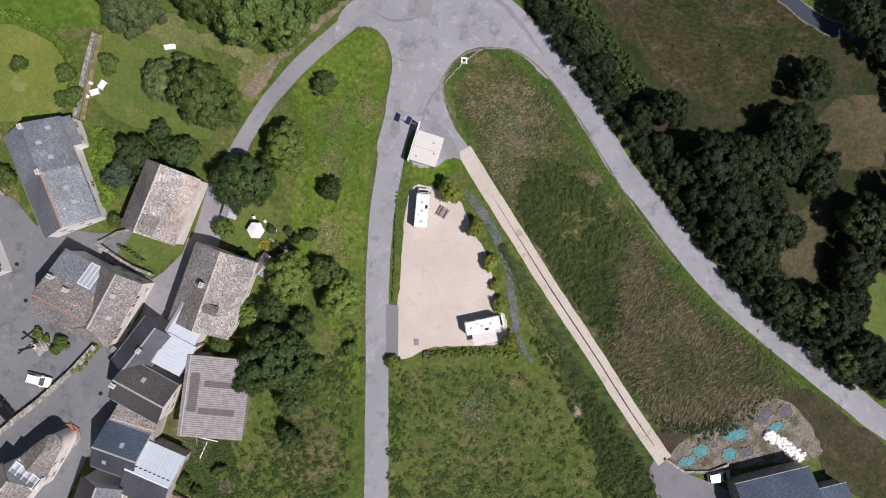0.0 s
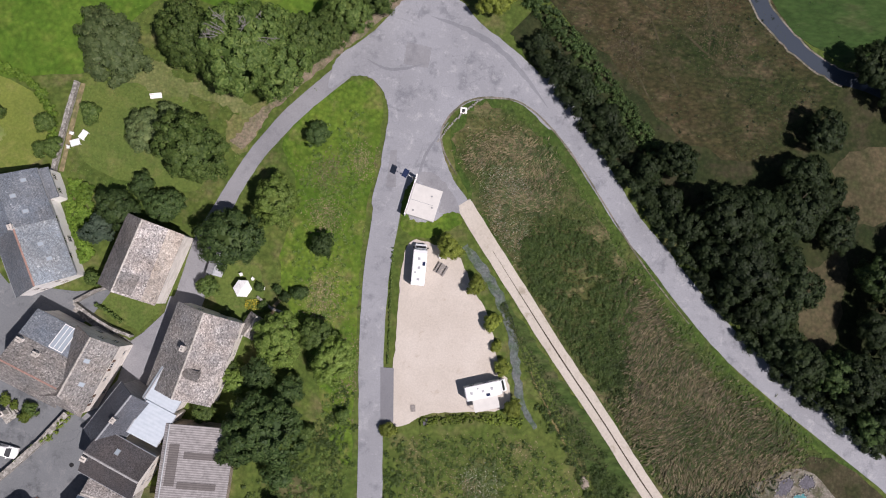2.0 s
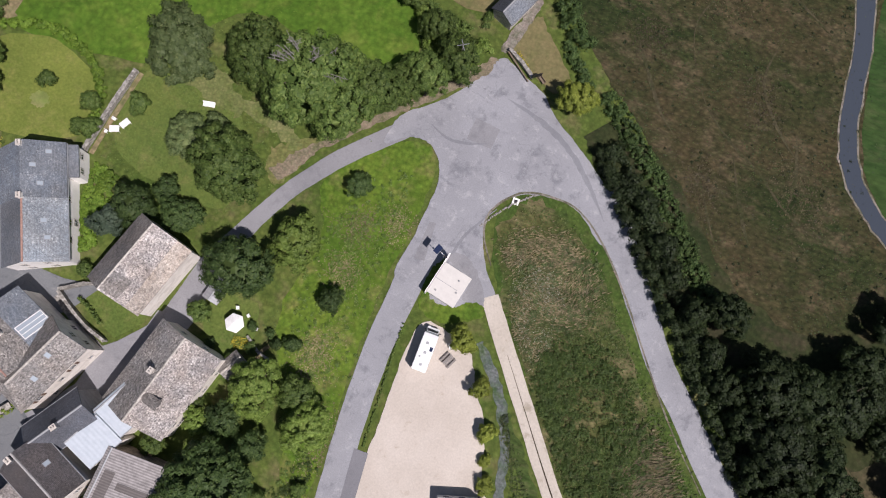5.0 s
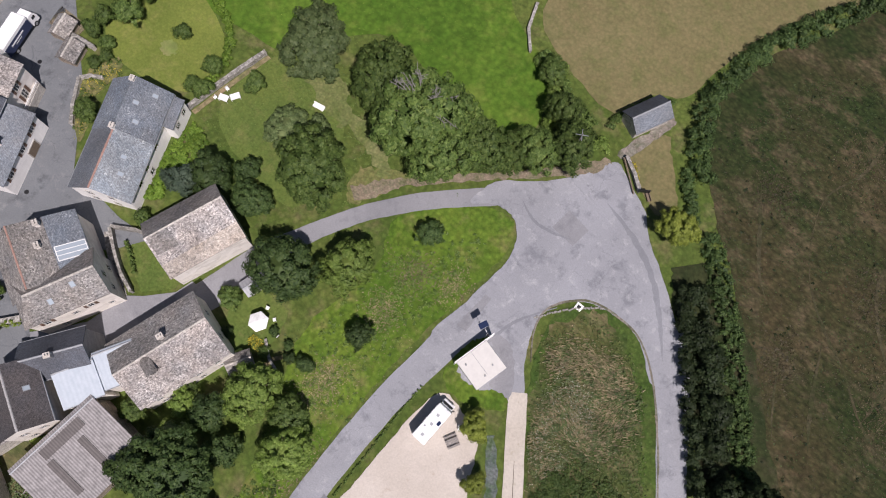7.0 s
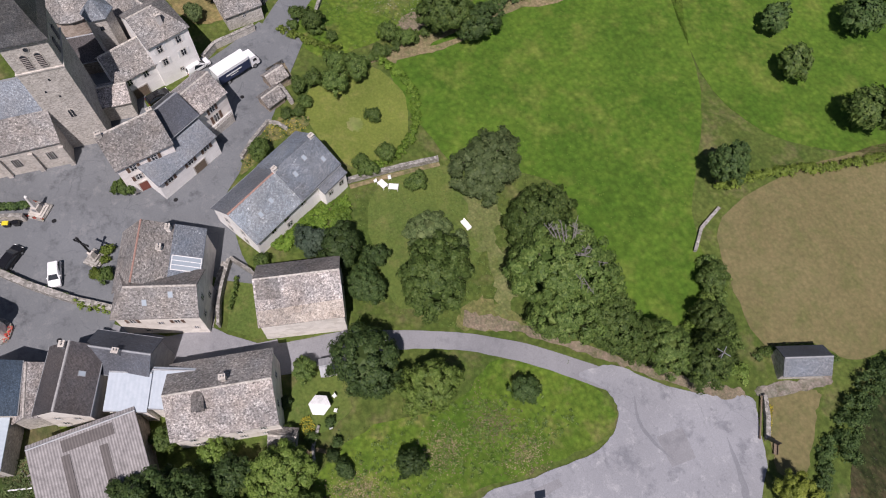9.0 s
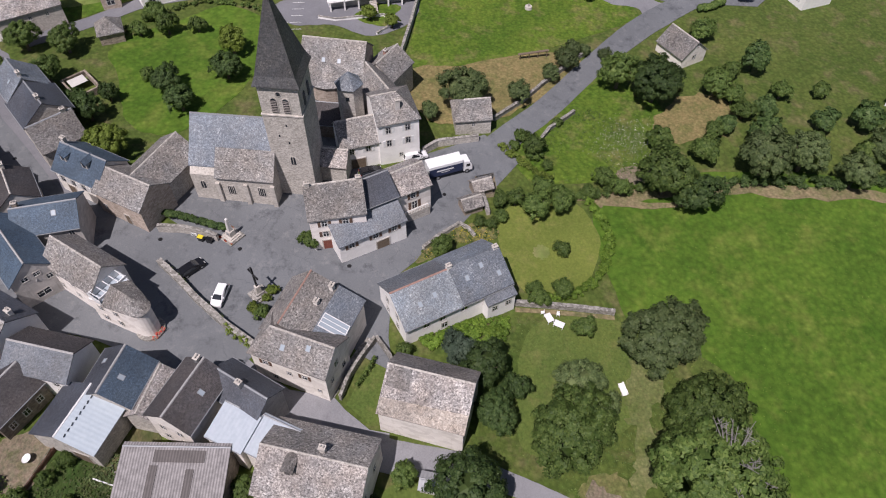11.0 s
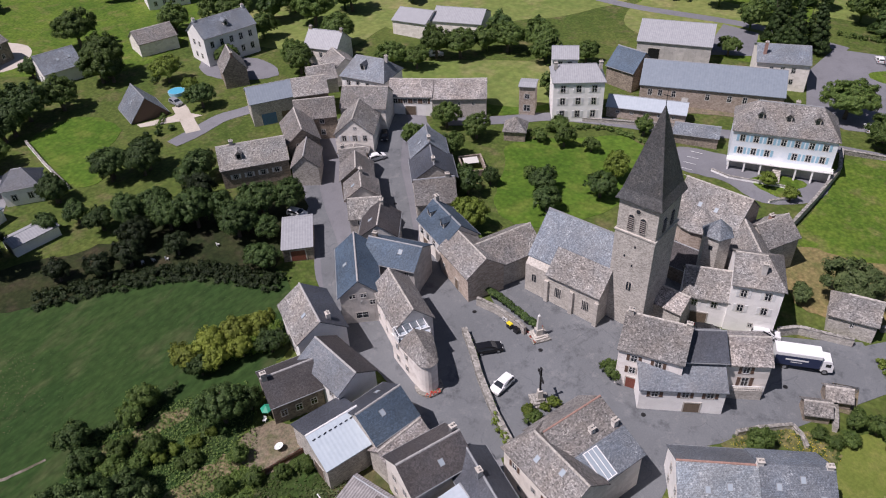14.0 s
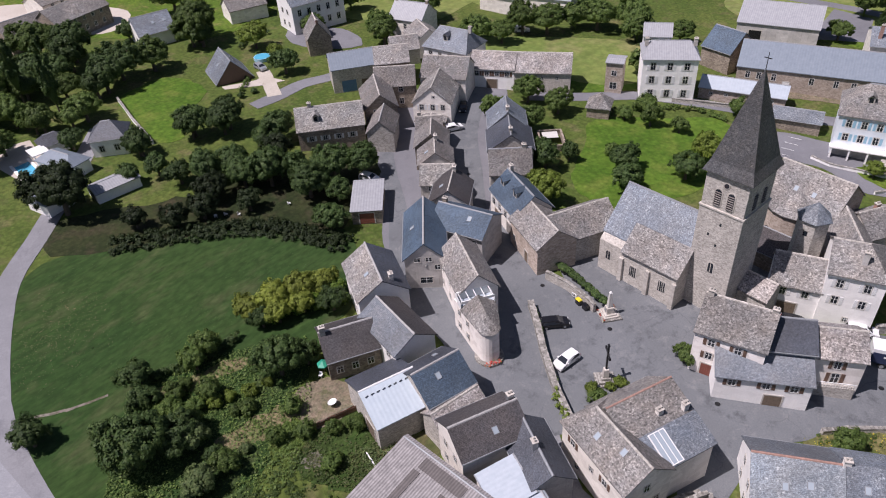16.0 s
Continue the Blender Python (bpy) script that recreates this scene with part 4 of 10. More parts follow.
def weeds(name, poly, count, size, high, mat, label, seed, clump=0.06, feather=0.0):
    """Tufts scattered over a piece of ground, thicker in some places."""
    rng = np.random.default_rng(seed)
    count, size = int(count * 2.2), size * 0.62
    xs, ys = [p[0] for p in poly], [p[1] for p in poly]
    P = []
    while len(P) < count:
        x, y = rng.uniform(min(xs), max(xs)), rng.uniform(min(ys), max(ys))
        if inside(poly, x, y) and noise.noise(Vector((x * clump, y * clump, seed))) > rng.uniform(-0.5, 0.45):
            x, y = x + rng.normal(0, 1) * feather, y + rng.normal(0, 1) * feather
            if on_track(x, y):
                continue
            P.append((x, y, gz(x, y) + high * rng.uniform(0.2, 1.0)))
    N = np.tile((0.25, -0.15, 1.6), (count, 1)) + rng.normal(0, 0.2, (count, 3))
    me = leaf_mesh(name, np.array(P), N, size, mat, rng)
    return tagged(new(name, me), label, "grass", kind="stuff")


def thicket(name, poly, count, r0, r1, mat, label, seed, per=24, leaf=0.13, flat=0.8, clump=0.1, feather=0.6, lean=(0.0, 0.0)):
    """Tall weeds in many rounded tussocks that stand close together."""
    rng = np.random.default_rng(seed)
    xs, ys = [p[0] for p in poly], [p[1] for p in poly]
    C, r = [], []
    while len(C) < count:
        x, y = rng.uniform(min(xs), max(xs)), rng.uniform(min(ys), max(ys))
        if inside(poly, x, y) and noise.noise(Vector((x * clump, y * clump, seed))) > rng.uniform(-0.55, 0.4):
            x, y, q = x + rng.normal(0, feather), y + rng.normal(0, feather), rng.uniform(r0, r1)
            if on_track(x, y, 1.5 + q):
                continue
            C.append((x, y, gz(x, y) + q * flat * 0.25))
            r.append((q, q, q * flat))
    C, r = np.array(C), np.array(r)
    p, nrm, along = clump_points(rng, C, r, np.tile((lean[0], lean[1], 0.8), (count, 1)), count * per)
    p[:, 2] = np.maximum(p[:, 2], -0.045 * p[:, 1] + 0.09)
    me = spray_mesh(name, p, nrm, along + np.array((lean[0] * 2, lean[1] * 2, 0.3)), leaf, mat, rng)
    return tagged(new(name, me), label, "grass", kind="stuff")


def laid_straw(name, poly, count, long, wide, high, mat, label, seed, way, clump=0.1, feather=0.6):
    """Long dry blades that lie over one way, in swathes."""
    rng = np.random.default_rng(seed)
    xs, ys = [p[0] for p in poly], [p[1] for p in poly]
    P = []
    while len(P) < count:
        x, y = rng.uniform(min(xs), max(xs)), rng.uniform(min(ys), max(ys))
        if inside(poly, x, y) and noise.noise(Vector((x * clump, y * clump * 1.8, seed))) > rng.uniform(-0.42, 0.42):
            x, y = x + rng.normal(0, feather), y + rng.normal(0, feather)
            if not on_track(x, y, 1.9):
                P.append((x, y))
    P = np.array(P)
    sway = np.array([noise.noise(Vector((x * 0.16, y * 0.16, 7.0))) for x, y in P])
    a = math.radians(way) + sway * 1.1 + rng.normal(0, 0.22, count)
    ln, w = long * rng.uniform(0.5, 1.3, count) / 2, wide * rng.uniform(0.6, 1.4, count) / 2
    z = -0.045 * P[:, 1] + high * rng.uniform(0.3, 1.0, count)
    d, b = np.stack([np.cos(a), np.sin(a)], 1), np.stack([-np.sin(a), np.cos(a)], 1)
    foot, tip = P - d * ln[:, None], P + d * ln[:, None]
    v = np.stack([np.column_stack([foot - b * w[:, None], z]), np.column_stack([foot + b * w[:, None], z + rng.normal(0, 0.05, count)]), np.column_stack([tip, z + high * rng.uniform(-0.2, 0.5, count)])], 1).reshape(-1, 3)
    me = bpy.data.meshes.new(name)
    me.from_pydata(v.tolist(), [], np.arange(3 * count).reshape(-1, 3).tolist())
    me.materials.append(mat)
    return tagged(new(name, me), label, "grass", kind="stuff")


# ---- the ground ----
bm = bmesh.new()
xs = [-2600, -900, -400, -200, 0, 200, 400, 900, 2600]
ys = [-2600, -900, -320, -150, 0, 150, 320, 900, 2600]
gv = [[bm.verts.new((x, y, gz(x, y))) for y in ys] for x in xs]
for i in range(8):
    for j in range(8):
        bm.faces.new((gv[i][j], gv[i + 1][j], gv[i + 1][j + 1], gv[i][j + 1]))
tagged(part("ground", bm, GRASS), "rough green grassland that slopes gently down", "ground", kind="structure")

field("meadow", [(-84, 41), (-90, 70), (-84, 102), (-66, 96), (-50, 88), (-32, 73), (-21, 68), (-16, 58), (-17, 50), (-30, 52), (-45, 55), (-57, 43), (-60, 40)], 0.05, LUSH, "bright green hay meadow behind the trees", "meadow")
field("pasture_dry", [(-29, 77), (-31, 100), (-22, 134), (10, 150), (19, 128), (10, 112), (4, 100), (1, 88), (0, 80), (-5, 76), (-8, 69), (-19, 71)], 0.05, DRY, "sunburnt brown pasture inside hedges", "pasture")
field("pasture_far", [(-85, 104), (-52, 92), (-32, 104), (-25, 136), (-60, 190), (-110, 180), (-100, 120)], 0.05, LUSH, "bright green pasture beyond the field path", "pasture")
field("pasture_dark", [(7, 98), (4.6, 90), (4.4, 83), (6, 76), (12, 69), (18, 62.5), (24, 57.5), (29, 51), (36, 43), (44, 35), (48, 30), (56, 31), (68, 33), (74, 38), (76, 46), (70, 54), (64, 62), (62, 75), (60, 95), (58, 130), (40, 150), (24, 136), (14, 112)], 0.05, HEATH, "brown rough pasture behind the roadside trees, darkened for cloud", "pasture")
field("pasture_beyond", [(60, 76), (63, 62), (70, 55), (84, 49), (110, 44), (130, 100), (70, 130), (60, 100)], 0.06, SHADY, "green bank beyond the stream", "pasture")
rnd_track = random.Random(57)
for k, pp in enumerate(([(30.2, 71.1), (34, 65), (40, 59.9), (44.7, 57.1), (50.8, 51.7), (56.9, 49)], [(49.6, 66), (51.1, 58), (50.8, 51.7)], [(34.4, 55), (39.1, 45), (41.4, 41)], [(18.3, 75), (22.7, 67.4), (26, 62), (30, 58)],
                        [(39.8, 58.9), (43.6, 48.8), (46.6, 43)], [(30.2, 71.1), (28, 80), (31, 90), (30, 104)], [(44, 84), (42, 74), (46, 66), (52, 60)], [(24, 96), (34, 90), (42, 92), (52, 86)])):
    lane("trodden_track", pp, [0.06] + [rnd_track.uniform(0.2, 0.75) for _ in pp[2:]] + [0.06], 0.065 + 0.003 * k, TRODDEN, "faint pale track trodden through rough pasture", "track", ragged=0.3, steps=9)
lane("stream_bank", [(52, 120), (57, 90), (58, 70), (60.6, 61.5), (65.6, 55.6), (71.6, 51), (80, 48), (110, 40)], [3.8, 3.8, 3.7, 3.7, 3.5, 3.3, 3.3, 3.3], 0.07, RUBBLE, "pale stony stream bank", "bank", ragged=0.5)
lane("stream", [(52, 120), (57, 90), (58, 70), (60.6, 61.5), (65.6, 55.6), (71.6, 51), (80, 48), (110, 40)], [3.2, 3.2, 3.0, 3.0, 2.8, 2.6, 2.6, 2.6], 0.1, STREAM, "shallow grey-blue stream between stony banks", "water", ragged=0.4)
field("wood_clearing", [(74, 33.5), (84, 37.5), (92, 32), (85, 24), (77, 21.5), (76, 13), (73, 1), (69, 1.5), (66.5, 6.5), (66.5, 13.6), (71, 15), (74.5, 23)], 0.1, BRACKEN, "dull brown clearing inside the dark wood", "clearing", ragged=0.6)
field("wood_glade", [(81.5, 1), (86, 4), (92, -2), (90, -12), (84, -11)], 0.1, LAWN, "small grassy glade in the wood", "clearing", ragged=0.6)
field("verge_lush", [(9, 41), (14, 41), (20.6, 39.6), (25.6, 35.2), (31.2, 27), (35.7, 18.5), (41, 12.8), (46.6, 6), (54.7, -2.4), (64.5, -10.4), (78, -20), (66, -20.5), (59, -23.4), (50, -29.5), (45.4, -27), (41.2, -21.3), (34.7, -12.3), (27.1, -2.1), (20.5, 7.2), (15, 15), (10, 22), (6.4, 29), (5.6, 35)], 0.05, VERDURE, "deep green growth between the lanes", "verge", ragged=0.2)
field("verge_rank", [(9.5, 39.5), (14, 39.5), (19, 36.5), (26, 28), (34, 17), (42, 7), (52, -4), (66, -15), (74, -20), (60, -22), (50, -29), (42, -23), (35, -13), (27, -2), (20, 8), (12, 20), (7, 29), (6.5, 34)], 0.06, MINGLED, "tall rank weeds and dry grass between the lanes", "verge", ragged=0.9)
field("verge_green", [(-7.5, 41.5), (-6.6, 36), (-7.4, 26), (-8.5, 14), (-8.4, 3), (-8.3, -10), (-8, -22), (-11, -20), (-14, -10), (-17, -3), (-21, 5), (-22, 12), (-20, 22), (-23, 31), (-16, 40), (-11, 42.6)], 0.05, VIVID, "fresh green grass on the roadside island", "verge", ragged=0.3)
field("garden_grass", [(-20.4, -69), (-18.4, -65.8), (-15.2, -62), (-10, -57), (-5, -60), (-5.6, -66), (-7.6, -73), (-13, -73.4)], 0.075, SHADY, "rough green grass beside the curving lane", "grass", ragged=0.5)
lane("garden_wall_line", [(-11, -74.4), (-15, -71.6), (-19.6, -69.6)], [0.4, 0.5, 0.3], 0.09, RUBBLE, "line of tumbled stones along the pasture's foot", "rubble", ragged=0.3)
field("pasture_shady", [(-26, -104), (-40, -99), (-56, -89), (-66, -72), (-61, -62), (-52, -55), (-44, -57), (-36, -61), (-21, -68), (-8, -74), (-12, -90)], 0.05, SHADY, "green mown pasture below the village, darkened for cloud", "pasture")
field("orchard_grass", [(-36, 22), (-48, 22), (-57, 26), (-57, 39), (-46, 43), (-38, 34)], 0.05, LAWN, "mown garden grass under the trees", "lawn")
field("lawn_round", [(-79.5, 22.5), (-83, 30), (-81.5, 37), (-73, 39.3), (-64, 35), (-62.8, 29), (-63.6, 24.5), (-70, 22)], 0.08, ROUND_LAWN, "round mown lawn of a cottage garden", "lawn")
field("lawn_spot", [(-69.6, 28.8), (-70.4, 30.1), (-71.8, 30.1), (-72.6, 28.8), (-71.8, 27.5), (-70.3, 27.5)], 0.09, HAY, "paler round spot in the mown lawn", "lawn", ragged=0.25)
field("lawn_barn", [(-51, 2.4), (-45, 4.4), (-41.2, 2.6), (-40.8, 0.8), (-44.2, -2.7), (-50, -0.2)], 0.07, LAWN, "small lawn in front of the barn", "lawn", ragged=0.1, curved=False)
field("lane_yard", [(-45.2, -4.4), (-43.4, -3.0), (-40.2, 0.6), (-39.6, 3.2), (-37.4, 3.2), (-37.6, -2), (-40.2, -8.4), (-44, -14), (-47.4, -14), (-46, -8)], 0.085, OLD_ASPHALT, "worn asphalt between the houses' walls", "road", ragged=0.1, curved=False)
field("churchgarden_grass", [(-127, -54), (-137, -42), (-143, -32), (-134, -22), (-118, -24), (-106, -30), (-100, -38), (-104, -46), (-116, -50)], 0.06, LUSH, "green garden grass behind the church", "lawn")
field("hotel_field", [(-158, 12), (-166, 32), (-160, 50), (-143, 62), (-136, 54), (-128, 38), (-122, 20), (-122, 8), (-140, 10)], 0.06, VIVID, "green field beside the large pale house", "pasture")
field("hotel_field_dry", [(-121, 9), (-122, 20), (-127, 36), (-122, 46), (-110, 33), (-104, 22), (-104, 12), (-112, 8)], 0.08, TAWNY, "dried yellow grass on the field's slope", "pasture", ragged=0.5)
field("potager_grass", [(-97, 27), (-108, 36), (-120, 50), (-112, 58), (-100, 58), (-90, 50), (-87, 36), (-88, 29)], 0.06, VIVID, "green vegetable garden with white flowers", "garden")
field("potager_dry", [(-111, 62), (-113, 70), (-107, 73.6), (-99.6, 68), (-98.6, 57), (-104, 56)], 0.1, TAWNY, "dry straw-coloured plot in the garden", "garden", ragged=0.9)
field("potager_beds", [(-91, 46.5), (-90.6, 51.8), (-86.8, 50.3), (-87.6, 45.4)], 0.1, SOIL, "dug brown bed beside the bushes", "garden", ragged=0.5)
field("potager_soil", [(-88.7, 18.8), (-90.0, 22.6), (-84.1, 22.6), (-83.5, 19.5)], 0.1, SOIL, "bare earth bed beside the road", "garden", curved=False)
field("terrace_garden", [(-69.2, 7.6), (-73.3, 10.4), (-77.2, 15.4), (-77.2, 19.4), (-75.4, 22.2), (-73.5, 20.0), (-73.1, 14.1), (-70.4, 10.8)], 0.1, SUNDRIED, "small terraced garden beside the road", "garden", ragged=0.2)
lane("bank_path", [(-83.4, 35.6), (-82.9, 41.4), (-82, 45.6), (-81.4, 50.3), (-82, 60)], [0.8, 1.4, 1.8, 1.6, 1.0], 0.13, STRAW, "dry earth path below the bushes", "path", ragged=0.4)
field("path_green_bank", [(-81, 42), (-84.5, 60), (-83, 80), (-82, 99), (-84, 99), (-86, 78), (-87, 58), (-84, 42)], 0.11, STRAW, "dry earth bank along the meadow", "bank", ragged=0.6)
field("glade_path", [(-49.8, 39.4), (-46.4, 43.6), (-41, 40.6), (-36, 39.8), (-31.2, 38.5), (-29, 35.4), (-31.2, 35), (-37.5, 37.4), (-42.1, 37)], 0.1, GLADE, "pale trodden grass between the garden trees", "path", ragged=0.8)
field("yard_north_grass", [(-150, -90), (-160, -60), (-150, -52), (-138, -62), (-134, -76), (-140, -88)], 0.05, LUSH, "sunlit green field behind the houses", "pasture")
field("far_pasture", [(-170, -120), (-190, -90), (-240, -60), (-300, -80), (-300, -180), (-230, -200)], 0.05, HAY, "distant bright green pastures", "pasture")
field("far_pasture_two", [(-110, -160), (-150, -175), (-190, -200), (-180, -280), (-90, -280), (-60, -220), (-80, -200)], 0.05, VIVID, "distant green pasture behind the farm", "pasture")
field("far_park", [(-200, -30), (-208, -8), (-240, -8), (-300, -20), (-290, -70), (-230, -60)], 0.05, VIVID, "distant sunlit grass beyond the sheds", "pasture")
field("bank_brown", [(-14, -27), (-18, -25), (-22, -28.5), (-21.5, -34), (-17, -38), (-11.5, -37), (-10.5, -32)], 0.06, REED, "dry brown grass below the trees", "bank", ragged=1.3)
lane("verge_dark", [(16, 5.5), (21.5, -3), (28.5, -12.5), (34.5, -21), (40.5, -30.5), (46, -38)], [1.5, 2.6, 4, 5.5, 7, 8], 0.06, RANK, "dark green growth beside the farm track", "verge", ragged=0.9, steps=12)
lane("verge_trodden", [(19.6, -1.5), (21.4, -5), (24.4, -10.4), (27.2, -15.6), (30, -22)], [0.5, 1.2, 1.5, 1.2, 0.5], 0.075, LAWN, "trodden dry strip beside the ditch", "path", ragged=0.2, steps=12)
field("hut_strip", [(-2.4, 64.4), (1.2, 71.4), (3.6, 69.6), (9, 63.6), (10.4, 60.4), (7.6, 58.8), (3.4, 60.8)], 0.08, DRY, "dry grass strip beside the junction", "verge", ragged=0.3)
lane("bank_red", [(-30.9, 29.3), (-28.1, 33.6), (-25.0, 37.6), (-16.3, 46.4), (-10.3, 52.2), (-5.3, 57.9), (-3.2, 61.5)], [2.6, 2.2, 1.4, 1.2, 1.6, 2.0, 1.0], 0.115, SOIL, "bare reddish strip between asphalt and hedge", "bank", ragged=0.7, steps=10)
field("bank_dry", [(-32.2, 29.5), (-32.8, 33.5), (-29.4, 36.4), (-25.2, 37.8), (-27.1, 33.9), (-29.8, 28.1)], 0.09, SUNDRIED, "dry grass bank above the lane", "bank", ragged=0.5)

field("far_fields", [(-205, -190), (-236, -110), (-232, -60), (-246, -20), (-240, 90), (-200, 130), (-300, 260), (-900, 300), (-1500, 0), (-1300, -700), (-600, -900), (-140, -700), (-60, -330), (-70, -240), (-130, -205)], 0.03, HAY, "sunlit hay fields in the distance", "field")
field("farm_fields", [(-138, -150), (-150, -120), (-184, -116), (-200, -80), (-228, -70), (-232, -110), (-204, -186), (-150, -186)], 0.045, HAY, "sunlit pasture round the far sheds", "pasture")
field("field_corner", [(-206, -54), (-202, -30), (-236, -14), (-244, -50), (-226, -60)], 0.055, HAY, "yellow-green field behind the farm shed", "field")
field("wood_floor", [(20, 57), (30, 45), (44, 28), (50, 14), (60, 1), (72, -8), (92, -20), (140, -40), (150, 40), (104, 44), (84, 50), (76, 49), (71, 37), (56, 33), (44, 38), (30, 52)], 0.075, LITTER, "undergrowth on the wood's floor, shade in its colour", "undergrowth", ragged=0.8)
lane("hedge_floor", [(17, 55.4), (22, 51), (28, 45), (34, 38), (40, 31), (46, 24)], [6, 8.5, 8.5, 8.5, 8.5, 8], 0.08, LITTER, "undergrowth beneath the roadside hedge, shade in its colour", "undergrowth", ragged=0.6, steps=10)
field("wood_floor_west", [(-86, -80), (-72, -72), (-62, -72), (-56, -84), (-42, -95), (-30, -106), (-36, -114), (-52, -104), (-64, -98), (-78, -92), (-88, -96)], 0.07, LITTER, "undergrowth of the western wood, shade in its colour", "undergrowth", ragged=0.8)
field("meadow_west", [(-64, -126), (-68, -121), (-76, -129), (-86, -137), (-84, -150), (-70, -149), (-67, -138)], 0.06, LUSH, "sunlit green meadow behind the hedgerow", "meadow", ragged=0.5)
field("garden_plot", [(-23, -51.5), (-29.4, -50.4), (-33.4, -48.8), (-31.5, -46.4), (-26.6, -47.6), (-23, -49.2)], 0.09, STRAW, "dry dug plot in the gardens", "garden", ragged=0.5)
field("garden_rank", [(-32.5, -42), (-36, -43.5), (-40.5, -42), (-38.5, -38), (-36, -33), (-31, -30), (-28, -36), (-28, -41)], 0.07, RANK, "weedy ground behind the sheds", "garden", ragged=0.6)
field("scrap_yard", [(-43.1, -31.3), (-40.8, -27.9), (-37.4, -28.0), (-33.5, -29.9), (-35.4, -34.3), (-37.8, -34.2), (-40.5, -31.8)], 0.09, REED, "weedy yard with scrap behind the barn", "yard", ragged=0.4)
field("garden_soil", [(-28.2, -39.4), (-29.6, -40.6), (-31, -40), (-30.6, -38.6), (-29.2, -38.2)], 0.11, RUBBLE, "bare pale soil in the kitchen garden", "garden", ragged=0.4)
lane("garden_path", [(-22.8, -65.6), (-25.2, -63.8), (-28.4, -61.8), (-33.1, -60.5), (-36.5, -58.4)], [0.4, 2.0, 2.6, 2.6, 1.6], 0.09, STRAW, "dry trodden strip through the gardens", "path", ragged=0.6)
field("church_yard", [(-74.5, -24), (-78, -32), (-84, -36), (-92, -33), (-99, -22), (-108, -10), (-106, 0), (-96, -1), (-90, -2), (-84, -4), (-79, -12)], 0.07, STREET, "asphalt yard round the church", "road", ragged=0.2)
field("village_ground", [(-58, -50), (-66, -60), (-78, -72), (-92, -86), (-106, -93), (-124, -94), (-132, -84), (-124, -74), (-112, -68), (-100, -60), (-88, -50), (-80, -44), (-70, -40)], 0.06, TARMAC, "asphalt and paving round the row houses", "road", ragged=0.3)
field("garden_floor", [(-8, -74), (-20, -69), (-38, -62), (-50, -57), (-46, -53), (-34, -49), (-26, -44), (-12, -40), (-8, -50)], 0.07, SHADY, "overgrown gardens below the houses, darkened for cloud", "garden", ragged=0.8)
field("plaza", [(-16, 43), (-14.9, 46.5), (-10.4, 50.3), (-6.9, 54.2), (-4.3, 58.1), (-2.1, 62), (2.5, 59.8), (6.6, 57.8), (9.7, 54.4), (13.8, 51.5), (17.9, 48.3), (23.4, 43.6), (26.6, 40), (23.2, 35.9), (18.6, 39.6), (14.8, 40.9), (9.7, 40.4), (6.4, 38.5), (4.2, 35.5), (4.1, 31.6), (5.8, 26.9), (9.6, 21.5), (7.6, 20.5), (4.3, 18.2), (-1.2, 18), (-2.4, 20.4), (-7.2, 20.1), (-6.3, 27.8), (-5.6, 36.6), (-6.9, 41), (-9.3, 43.1), (-12.6, 43), (-16, 40.6)], 0.1, ASPHALT, "pale worn asphalt of a wide road junction", "road", ragged=0.1)
for pp in ([(-3.6, 46), (0.8, 45.6), (1.2, 49.4), (-3.2, 50)], [(-5.2, 24), (-3.4, 24), (-3.6, 30.5), (-4.8, 30.5)]):
    field("road_patch", pp, 0.106, OLD_ASPHALT, "squarish repair patch in the worn asphalt", "road", curved=False, ragged=0.08)
for k, (pp, w) in enumerate((([(0.8, 55.1), (7.3, 53.1), (12.6, 50.3), (17.3, 46.0), (22.2, 39.9)], 0.9), ([(-9.9, 46.4), (-6.5, 44.9), (-3.2, 45.2), (0.0, 46.2)], 0.5), ([(0.4, 21.4), (0.3, 25.7), (1.5, 30.4), (4.9, 36.0)], 0.45))):
    lane("tyre_streak", pp, [0.1] + [w] * (len(pp) - 2) + [0.1], 0.104 + 0.003 * k, STREAK, "darker worn streak across the asphalt", "road", ragged=0.3, steps=8)
lane("gravel_edge", [(6.9, 26.8), (4.2, 31.4), (4.2, 35.7), (8.3, 40.2), (14.6, 41), (18.7, 39.8), (23.6, 35.6), (29.2, 28.6), (31.9, 24.6), (36.9, 17.3), (41.4, 11.2), (48, 3.6)], [0.15, 0.3, 0.35, 0.4, 0.35, 0.3, 0.35, 0.3, 0.25, 0.3, 0.25, 0.15], 0.112, RUBBLE, "pale loose grit along the road's edge", "road", ragged=0.25, steps=8)
lane("road_main", [(-4.8, 22), (-4.8, 19.2), (-5.7, 9.4), (-5.8, -2.7), (-5.1, -15), (-4.3, -30), (-3.7, -40), (-3, -60), (-4, -100)], [4.8, 4.6, 4.3, 4.1, 4.0, 4.2, 4.2, 4.2, 4.2], 0.09, ASPHALT, "narrow pale asphalt lane beside the parking ground")
lane("road_east", [(20.4, 43.6), (22.7, 41.4), (26.7, 36.1), (32.3, 27.6), (37.5, 19.9), (42.6, 14.4), (48.3, 7.6), (56.3, -0.6), (66, -8.2), (80.4, -18.6), (90, -25), (130, -48)], [6, 5.6, 5.2, 4.6, 4.4, 4.4, 4.6, 4.7, 4.8, 4.8, 4.8, 4.8], 0.09, ASPHALT, "grey asphalt road along the dark hedge")
